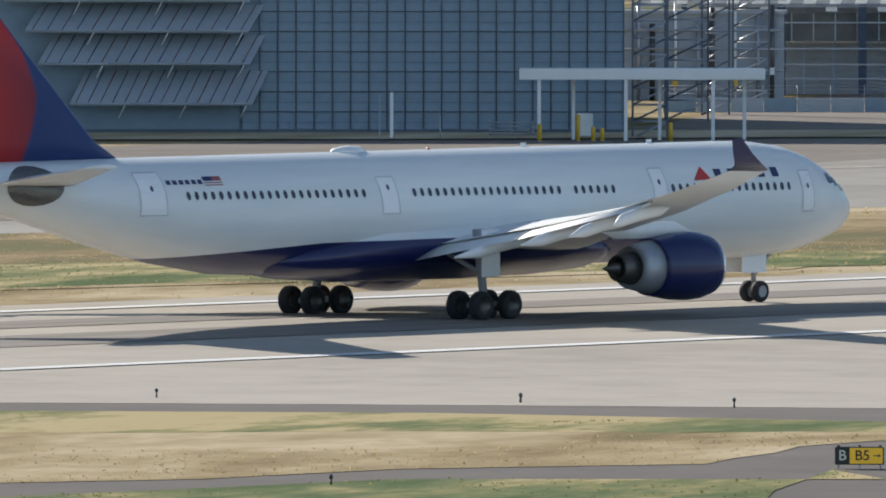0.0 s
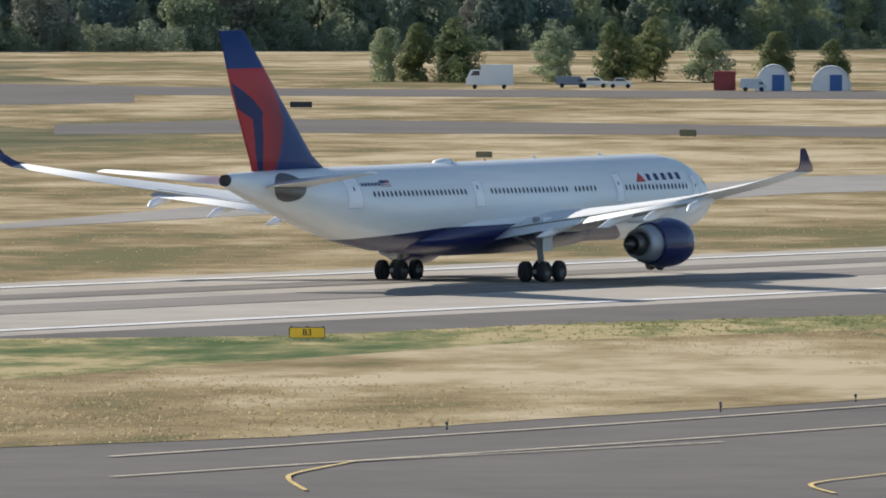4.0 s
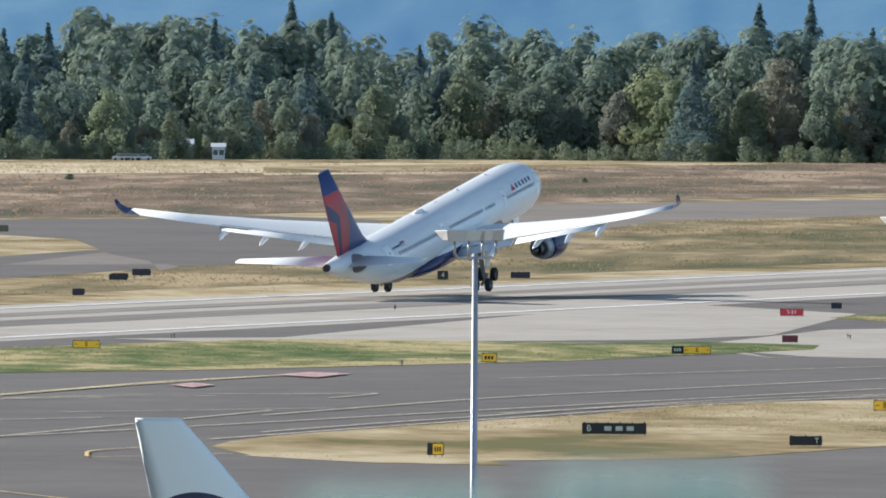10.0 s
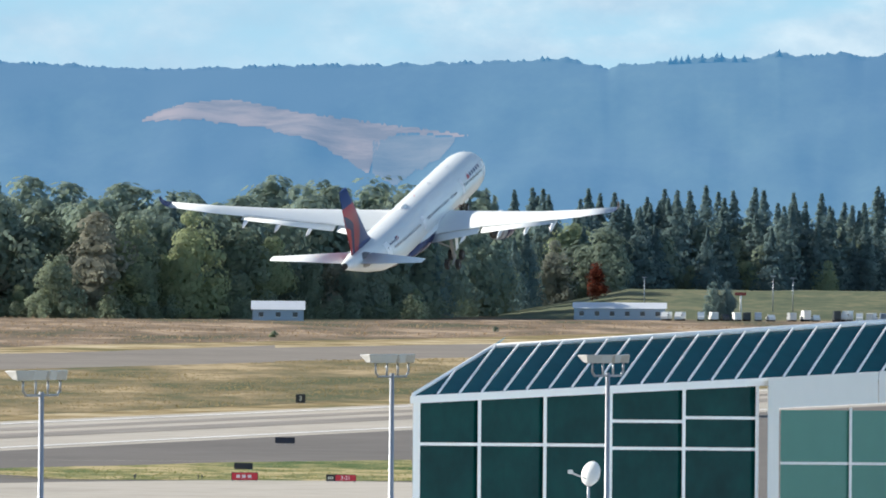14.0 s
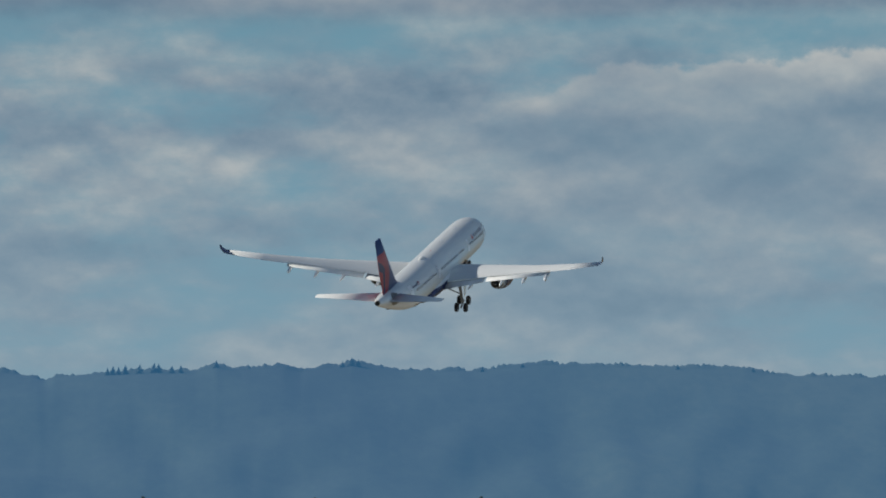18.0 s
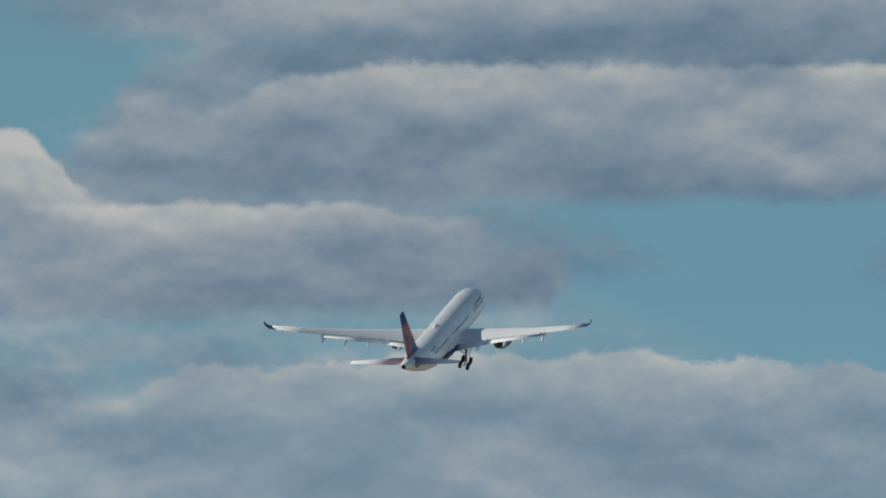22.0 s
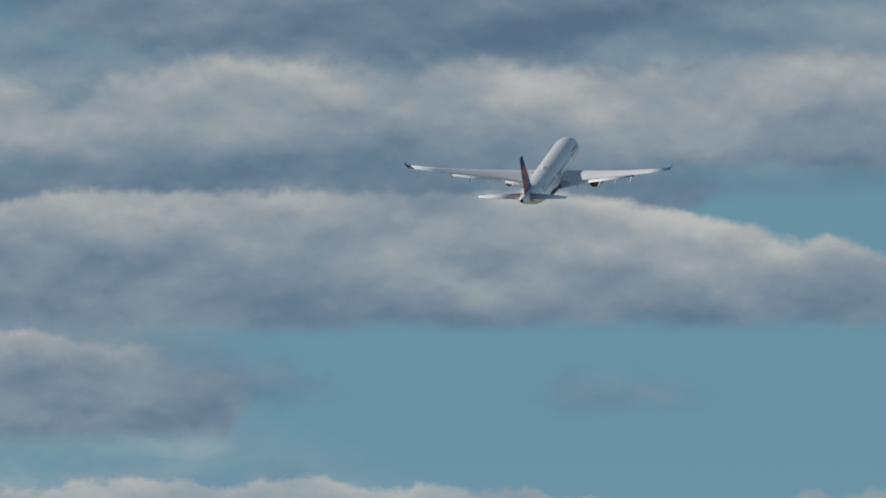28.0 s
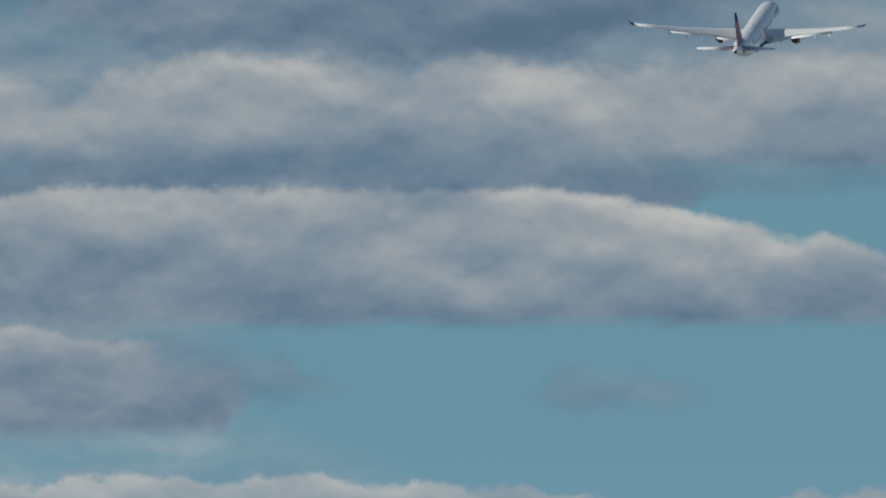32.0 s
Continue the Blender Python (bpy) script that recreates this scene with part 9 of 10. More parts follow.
for k in range(8):
    a = -5.9 + k * 1.475
    solid("roof_sheet", [(a, -0.4, 2.95), (a + 1.43, -0.4, 2.95), (a + 1.43, 2.5, 6.1), (a, 2.5, 6.1), (a, 5.4, 2.95), (a + 1.43, 5.4, 2.95)], [(0, 1, 2, 3), (3, 2, 5, 4), (0, 3, 4), (1, 5, 2)], PALE, hut)
for x in (-4.2, -3.1, -2.0, 2.4):
    box("pipe", x - 0.08, x + 0.08, -0.3, -0.15, 0, 1.0, CREAM, hut)


# ---- hangars beyond the airfield ----
HBLUE = plain("faded blue steel cladding", (0.24, 0.375, 0.51), 0.55, vary=0.07, scale=0.4)
BANDBLUE = plain("dark blue fascia paint", (0.03, 0.07, 0.18), 0.5)
ROOFGREY = varied("weathered roof felt", [(0.3, (0.26, 0.27, 0.28)), (0.7, (0.44, 0.45, 0.46))], 0.8, 0.2)
ROOFPALE = plain("pale metal roofing", (0.62, 0.64, 0.66), 0.45, vary=0.06)
BEIGE = plain("beige rendered wall", (0.46, 0.43, 0.36), 0.8, vary=0.1)
DULLRED = plain("faded red container paint", (0.30, 0.05, 0.045), 0.6, vary=0.2)
TAN = plain("tan vehicle paint", (0.42, 0.27, 0.16), 0.5)
CARBLUE = plain("blue-grey car paint", (0.16, 0.20, 0.27), 0.3)
CARDARK = plain("dark car paint", (0.03, 0.035, 0.045), 0.25)
CARSILVER = plain("silver car paint", (0.50, 0.52, 0.54), 0.3, 0.3)
WINDOWDARK = plain("dusty dark window glass", (0.09, 0.09, 0.09), 0.15, vary=0.25, scale=0.8)
FENCEGREY = plain("grey blast fence steel", (0.17, 0.18, 0.20), 0.6, vary=0.15)
NACELLE = plain("blue trim paint", (0.06, 0.09, 0.22), 0.35)

DOMECREAM = plain("cream reservoir paint", (0.60, 0.56, 0.43), 0.6, vary=0.05)


def arched_hangar(yaw, R, label, w=45.0, eave=7.95, rise=3.5):
    h = facing("hangar", yaw, R, 0, label, "hangar", "arched hangars")
    half = w / 2
    centres = [-17.1, -13.2, -9.45, -5.75, -2.0, 1.95, 5.75, 9.4, 13.2, 17.1]
    hw, z0, z1 = 1.52, 3.75, 6.45
    edges = [-half] + [c + s * hw for c in centres for s in (-1, 1)] + [half]
    # the front: long sill and lintel walls, and piers between the windows
    for a in range(6):
        p, q = -half + w * a / 6 + 0.02, -half + w * (a + 1) / 6 - 0.02
        box("door_leaf", p, q, 0, 0.3, 0.05, z0, PALE, h)
    box("lintel_wall", -half, half, 0, 0.3, z1, eave, PALE, h, "pale blue-grey front wall")
    for i in range(0, len(edges), 2):
        box("window_pier", edges[i], edges[i + 1], 0, 0.3, z0, z1, PALE, h)
    for c in centres:
        wi = box("window", c - hw, c + hw, 0.16, 0.22, z0, z1, WINDOWDARK, h, "dusty dark glass")
        boxes("mullion", [(c - 0.13, c + 0.13, 0.03, 0.16, z0, z1), (c - hw, c - hw + 0.1, 0.03, 0.16, z0, z1), (c + hw - 0.1, c + hw, 0.03, 0.16, z0, z1)], PALE, wi)
        box("transom", c - hw, c + hw, 0.08, 0.16, z1 - 0.75, z1 - 0.70, PALE, wi)
    for a in range(7):
        x = -half + w * a / 6
        box("door_seam", x - 0.05, x + 0.05, -0.04, 0.0, 0.0, eave - 0.4, SIDING, h)
    box("fascia", -half + 6.3, -0.9, -0.35, 0.0, eave - 0.1, eave + 0.55, BANDBLUE, h, "dark blue fascia")
    box("fascia", 0.9, half - 6.8, -0.35, 0.0, eave - 0.1, eave + 0.55, BANDBLUE, h, "dark blue fascia")
    for s in (-1, 1):
        a, b = sorted((s * half, s * (half - 6.4)))
        box("side_roof", a, b, -0.25, 30, eave, eave + 0.5, ROOFPALE, h, "pale flat side roof")
    box("end_wall", -half, -half + 0.3, 0.3, 30, 0, eave, PALE, h)
    box("end_wall", half - 0.3, half, 0.3, 30, 0, eave, PALE, h)
    box("back_wall", -half, half, 29.7, 30, 0, eave, PALE, h)
    span = 17.6
    arc = [(span * (1 - k / 7), eave + 0.42 + rise * (1 - (1 - k / 7) ** 2)) for k in range(15)]
    solid("gable", [(x, 0.1, z) for x, z in arc], [tuple(range(15))[::-1]], PALE, h, "pale arched gable")
    skin("roof", [[(x, y, z + 0.06) for x, z in arc] + [(x * 0.985, y, z - 0.25) for x, z in arc[::-1]] for y in (-0.5, 30.2)], ROOFGREY, h, "grey curved roof")
    skin("roof_edge", [[(x * 1.004, y, z + 0.12) for x, z in arc] + [(x * 0.985, y, z - 0.2) for x, z in arc[::-1]] for y in (-0.75, -0.5)], ROOFPALE, h, "pale roof edge")
    return h


arched_hangar(63.39, 1855, "pale blue-grey hangar with an arched roof and a row of windows")
arched_hangar(64.89, 1875, "pale blue-grey arched hangar with dark blue fascia beside parked propeller planes")


def annex(yaw, R, w, h, d, mat, label, door=0.3):
    b = facing("annex", yaw, R, 0, label, "annex")
    box("wall", -w / 2, w / 2, 0, d, 0, h, mat, b, "", 0.05)
    box("roof", -w / 2 - 0.15, w / 2 + 0.15, -0.15, d, h, h + 0.22, ROOFGREY, b)
    box("door", w * door - 0.5, w * door + 0.5, -0.08, 0.0, 0.05, 2.5, BANDBLUE, b, "dark blue door")
    wi = box("window", -w * 0.35, -w * 0.1, -0.06, 0.0, h * 0.55, h * 0.8, WINDOWDARK, b)
    box("window_sill", -w * 0.37, -w * 0.08, -0.14, 0.0, h * 0.52, h * 0.55, CREAM, wi)
    return b


annex(62.66, 1853, 2.8, 3.6, 8, BEIGE, "small beige lean-to beside the hangar")
annex(64.14, 1868, 4.9, 7.0, 12, BEIGE, "beige stair block with a dark blue door")


def blue_hangar():
    h = facing("hangar", 67.17, 1876, 0, "blue steel hangar with a low gable and tall sliding doors", "hangar")
    half, eave, ridge = 19.9, 8.1, 10.3
    n = 10
    top = lambda x: ridge - (ridge - eave) * abs(x + 0.6) / half
    for k in range(n):
        a, b = -half + 2 * half * k / n + 0.03, -half + 2 * half * (k + 1) / n - 0.03
        for lo, hi in ((0.0, 3.45), (3.55, None)):
            ta, tb = (hi, hi) if hi else (top(a), top(b))
            solid("door_panel", [(a, 0, lo), (b, 0, lo), (b, 0.3, lo), (a, 0.3, lo), (a, 0, ta), (b, 0, tb), (b, 0.3, tb), (a, 0.3, ta)], BOX_FACES, HBLUE, h)
        boxes("rib", [(a + 0.8 * j - 0.02, a + 0.8 * j + 0.02, -0.012, 0.0, 0.0, top(a + 0.8 * j) - 0.05) for j in range(1, 5)], HBLUE, h)
    box("door_joint", -half, half, 0.1, 0.28, 3.4, 3.6, BANDBLUE, h)
    box("centre_post", -0.15, 0.15, -0.1, 0.0, 0.2, 6.2, BANDBLUE, h, "dark centre post")
    for x in (-16, -11.3, -5.2, 5.2, 11.3, 16):
        box("floodlight", x - 0.18, x + 0.18, -0.35, 0.0, top(x) - 1.2, top(x) - 0.9, BLACK, h)
    box("door_motor", -0.4, 0.4, -0.3, 0.0, 7.9, 8.3, BLACK, h, "dark door gear box")
    for s, x0, x1 in ((-1, -half - 0.4, -0.6), (1, -0.6, half + 0.4)):
        za, zb = (eave - 0.05, ridge) if s < 0 else (ridge, eave - 0.05)
        solid("roof", [(x0, -0.4, za), (x1, -0.4, zb), (x1, 34, zb), (x0, 34, za), (x0, -0.4, za + 0.3), (x1, -0.4, zb + 0.3), (x1, 34, zb + 0.3), (x0, 34, za + 0.3)], BOX_FACES, ROOFGREY, h, "grey low-pitched roof")
    box("roof_vent", -4.2, 0.3, 4, 20, ridge - 0.1, ridge + 0.55, ROOFPALE, h, "pale ridge ventilator")
    for s in (-1, 1):
        box("end_wall", min(s * half, s * (half - 0.3)), max(s * half, s * (half - 0.3)), 0.3, 34, 0, eave, HBLUE, h)
    box("back_wall", -half, half, 33.7, 34, 0, eave, HBLUE, h)
    box("cabinet", half + 0.9, half + 1.9, 0.5, 1.6, 0, 2.0, CARDARK, h, "dark cabinet by the corner")


blue_hangar()
w3 = facing("white_shed", 66.50, 1884, 0, "white sunlit shed against the blue hangar", "shed", spin=-65)
box("wall", -5.0, 5.0, 0.0, 3, 0, 8.1, CREAM, w3, "", 0.05)
box("roof", -5.1, 5.1, -0.1, 3.1, 8.1, 8.35, ROOFPALE, w3)
hut2 = facing("operations_hut", 66.38, 1890, 0, "blue hut with white roof equipment", "hut")
box("wall", -4.6, 5.2, 0, 7, 0, 3.2, CARBLUE, hut2, "dull blue-grey wall")
box("fascia", -4.8, 5.4, -0.3, 7.2, 3.2, 4.9, plain("bright blue fascia", (0.04, 0.13, 0.33), 0.45), hut2, "bright blue fascia")
for k, x in enumerate((-3.5, -1.2, 1.0, 3.2)):
    box("window" if k != 1 else "door", x - 0.7, x + 0.7, -0.06, 0.0, 0.9 if k != 1 else 0.05, 2.6, WINDOWDARK, hut2)
for x, w, z in ((-2.6, 1.4, 1.5), (-0.4, 1.0, 1.0), (2.6, 1.8, 1.2)):
    box("roof_unit", x - w / 2, x + w / 2, 1, 3, 4.9, 4.9 + z, ROOFPALE, hut2, "", 0.05)
rod("ladder", (-5.4, -0.2, 0), (-5.4, -0.2, 6.0), 0.12, STEEL, hut2)
fe = facing("blast_fence", 66.29, 1618, 0, "grey steel blast fence panels", "fence")
for k in range(4):
    box("panel", -3.75 + k * 1.9, -1.95 + k * 1.9, 0, 0.12, 0.1, 3.1, FENCEGREY, fe, "", 0.02)
    rod("stay", (-2.85 + k * 1.9, 1.4, 0), (-2.85 + k * 1.9, 0.1, 2.5), 0.08, STEEL, fe)
box("cabinet", -3.1, -1.5, -1.2, -0.4, 0, 1.1, SIDING, fe, "grey cabinet")
wb = facing("antenna_cabinet", 66.53, 1663, 0, "white cabinet raised on a dark stand", "cabinet")
box("body", -0.8, 0.8, -0.4, 0.4, 1.5, 4.6, CREAM, wb, "", 0.06)
for x in (-0.6, 0.6):
    for y in (-0.3, 0.3):
        rod("leg", (x, y, 0), (x, y, 1.5), 0.07, STEEL, wb)
boxes("bollards", [(x, x + 0.4, 0, 0.4, 0, 1.5 + 0.3 * (k % 2)) for k, x in enumerate((-9.6, -8.9, -8.1, -7.4, -6.8))], BEIGE, facing("bollard_row", 66.29, 1616, 0, "row of pale bollards beside the blast fence", "bollards"))


def far_house(yaw, R, w, h, d, mat, roofmat, label, ridge=1.5, name="far_building"):
    b = facing(name, yaw, R, 0, label, "building")
    e = h - ridge
    box("wall", -w / 2, w / 2, 0, d, 0, e, mat, b)
    solid("roof", [(-w / 2 - 0.4, -0.5, e), (w / 2 + 0.4, -0.5, e), (w / 2 + 0.4, d / 2, h), (-w / 2 - 0.4, d / 2, h), (w / 2 + 0.4, d + 0.5, e), (-w / 2 - 0.4, d + 0.5, e)],
          [(0, 1, 2, 3), (3, 2, 4, 5), (0, 3, 5), (1, 4, 2), (0, 5, 4, 1)], roofmat, b)
    n = max(2, int(w / 4))
    for k in range(n):
        x = -w / 2 + w * (k + 0.5) / n
        wi = box("window", x - 0.6, x + 0.6, -0.06, 0, e * 0.35, e * 0.75, WINDOWDARK, b)
        box("window_sill", x - 0.7, x + 0.7, -0.14, 0, e * 0.3, e * 0.35, CREAM, wi)
    return b


far_house(65.505, 2842, 16, 14.2, 10, HBLUE, ROOFPALE, "far blue building with a white roof among trees", 2.2)
far_house(66.44, 2925, 9, 9.4, 8, DULLRED, ROOFGREY, "small faded red building by the wood")
far_house(70.20, 3262, 5.0, 5.2, 5, CREAM, ROOFPALE, "small white house half hidden by trees", 1.4)
far_house(70.07, 3255, 5.5, 3.0, 5, CREAM, ROOFPALE, "low white trailer among the trees", 0.5)
far_house(70.36, 3258, 3.2, 4.2, 4, CREAM, ROOFPALE, "small white shed among the trees", 1.0)
far_house(74.57, 3225, 13, 5.0, 8, SIDING, ROOFPALE, "grey shed with a white roof by the wood", 2.2)
far_house(76.11, 3345, 24, 4.6, 8, SIDING, ROOFPALE, "long low building with a white roof below the bank", 1.6)
far_house(77.50, 3531, 26, 4.0, 10, CREAM, ROOFPALE, "long low white building", 0.8)
for yaw, R, r, wall, top in ((78.14, 3600, 31.0, 8.1, 14.6), (78.50, 3560, 30.0, 6.3, 13.5)):
    dm = facing("storage_dome", yaw, R + r, 0, "cream storage reservoir with a shallow domed roof", "reservoir", "storage reservoirs")
    turned("wall", [(0, r), (wall, r)], (0, 0, 0), DOMECREAM, dm, "cream wall", 40, "z")
    turned("dome", [(wall, r + 0.4), (wall + 0.25, r + 0.4)] + [(wall + 0.25 + (top - wall) * math.sin(k * math.pi / 16), r * math.cos(k * math.pi / 16) + 0.02) for k in range(9)], (0, 0, 0), DOMECREAM, dm, "cream domed roof", 40, "z")
    for k in range(12):
        a = 2 * math.pi * k / 12
        rod("rail_post", (r * math.cos(a), r * math.sin(a), wall), (r * math.cos(a), r * math.sin(a), wall + 2.4), 0.12, STEEL, dm, "", None, 5)
for yaw, R, tall in ((76.22, 3410, 9.0), (76.80, 3410, 9.5), (76.89, 3420, 9.0), (77.55, 3410, 9.0)):
    lp = facing("lamp_post", yaw, R, 2.0, "tall grey lamp post in the far car park", "lamp post", "far lamp posts")
    rod("pole", (0, 0, 0), (0, 0, tall), 0.16, STEEL, lp, "", 0.09, 6)
    box("lamp_head", -0.7, 0.7, -0.15, 0.15, tall, tall + 0.25, STEEL, lp)
cr = facing("red_hoist", 76.655, 3390, 2.0, "small red hoist on a white mast", "hoist")
rod("mast", (0, 0, 0), (0, 0, 4.5), 0.25, CREAM, cr, "white mast", None, 6)
box("boom", -1.6, 1.4, -0.25, 0.25, 4.5, 5.3, DULLRED, cr, "red boom", 0.05)


def quonset(yaw, R, w, h, label):
    q = facing("round_roof_hut", yaw, R, 0, label, "hut", "round-roofed huts")
    arc = [(w / 2 * math.cos(math.pi * k / 12), h * math.sin(math.pi * k / 12) ** 0.85) for k in range(13)]
    for j in range(5):
        skin("roof_sheet", [[(x, y, z) for x, z in arc] + [(x * 0.97, y, z * 0.97) for x, z in arc[::-1]] for y in (j * 2.0 - 0.2, j * 2.0 + 1.78)], ROOFPALE, q)
    solid("end_wall", [(x * 0.96, 0.1, z * 0.96) for x, z in arc], [tuple(range(13))[::-1]], CREAM, q)
    box("door", -0.2, 1.6, -0.02, 0.1, 0, 2.4, plain("blue hut door", (0.04, 0.12, 0.32), 0.5), q, "blue door")


quonset(62.02, 1863, 5.4, 3.9, "white round-roofed hut with a blue door")
quonset(62.28, 1866, 6.0, 3.7, "white round-roofed hut beside the apron")
rc = facing("shipping_container", 61.8, 1861, 0, "faded red steel shipping container", "container")
box("body", -1.6, 1.6, 0, 6, 0.1, 2.9, DULLRED, rc, "", 0.05)
for k in range(8):
    box("rib", -1.5 + k * 0.4, -1.35 + k * 0.4, -0.07, 0.0, 0.2, 2.8, DULLRED, rc)


def vehicle(name, yaw, R, length, tall, mat, label, category="car", shape="car", spin=0.0, group=""):
    v = facing(name, yaw, R, 0, label, category, group, spin=spin)
    l, h = length / 2, tall
    if shape == "car":
        side = [(-l, 0.35), (-l, h * 0.62), (-l * 0.62, h * 0.64), (-l * 0.42, h), (l * 0.30, h), (l * 0.62, h * 0.66), (l, h * 0.58), (l, 0.35)]
    elif shape == "van":
        side = [(-l, 0.4), (-l, h * 0.96), (-l + 0.15, h), (l * 0.55, h), (l * 0.85, h * 0.55), (l, h * 0.5), (l, 0.4)]
    else:
        side = [(-l, 0.6), (-l, h), (l * 0.35, h), (l * 0.37, h * 0.78), (l * 0.8, h * 0.78), (l * 0.95, h * 0.45), (l, h * 0.42), (l, 0.6)]
    skin("body", [[(x, y, z) for x, z in side] for y in (-0.9, 0.9)], mat, v, smooth=False)
    if shape == "car":
        pane = [(-l * 0.52, h * 0.68), (-l * 0.38, h * 0.94), (l * 0.27, h * 0.94), (l * 0.50, h * 0.68)]
    else:
        pane = [(l * 0.42, h * 0.55), (l * 0.42, h * 0.74), (l * 0.68, h * 0.74), (l * 0.80, h * 0.55)]
    skin("side_window", [[(x, y, z) for x, z in pane] for y in (-0.93, 0.93)], WINDOWDARK, v, smooth=False)
    for x in (-l * 0.62, l * 0.62):
        turned("wheel", [(-0.95, 0.15), (-0.95, 0.34), (0.95, 0.34), (0.95, 0.15)], (x, 0, 0.34), TYRE, v, "", 12, "y")
    return v


vehicle("box_truck", 60.74, 1877, 7.0, 3.6, CREAM, "white box truck parked by the trees", "truck", "truck", 180)
vehicle("parked_car", 61.11, 1895, 4.6, 1.7, CARBLUE, "blue-grey car parked by the trees", "car", "van")
vehicle("parked_car", 61.21, 1895, 4.6, 1.6, CREAM, "white parked car under the trees", "car")
vehicle("parked_car", 61.33, 1893, 3.6, 1.5, CREAM, "small white car parked under trees", "car")
vehicle("parked_car", 61.93, 1858, 3.8, 1.9, CARSILVER, "silver car parked beside the red container", "car", "van")
vehicle("delivery_van", 63.72, 1848, 5.0, 2.9, CREAM, "white van parked before the hangar", "van", "truck")
vehicle("parked_car", 63.90, 1846, 4.5, 1.5, CARBLUE, "blue-grey car parked before the hangar", "car")
vehicle("utility_truck", 68.655, 1896, 7.6, 2.3, TAN, "tan utility truck on the far track", "truck", "truck", 180)
rnd = random.Random(4)
yaw = 76.32
k = 0
while yaw < 77.85:
    shape = rnd.choice(["car", "van", "van", "truck"])
    ln = {"car": 4.5, "van": 5.2, "truck": 6.5}[shape]
    mat, word = rnd.choice([(CREAM, "white"), (CREAM, "white"), (CREAM, "white"), (CARSILVER, "silver"), (CARBLUE, "blue-grey"), (CARDARK, "dark")])
    vehicle("parked_" + shape, yaw, 3338 + rnd.uniform(-2, 2), ln, {"car": 1.7, "van": 2.3, "truck": 2.9}[shape], mat, word + " " + shape + " in the far parking row", shape, shape, rnd.choice([75, 95, 100, 255, 270]), "vehicles in the far parking row")
    yaw += rnd.choice([2.7, 3.0, 3.3, 3.6, 5.5]) / 3338 * 57.3
for k, yaw in enumerate((69.92, 69.95, 69.98, 70.02)):
    vehicle("parked_car", yaw, 3205, 4.4, 1.6, CREAM, "white car parked at the wood edge", "car", group="white cars at the wood edge")


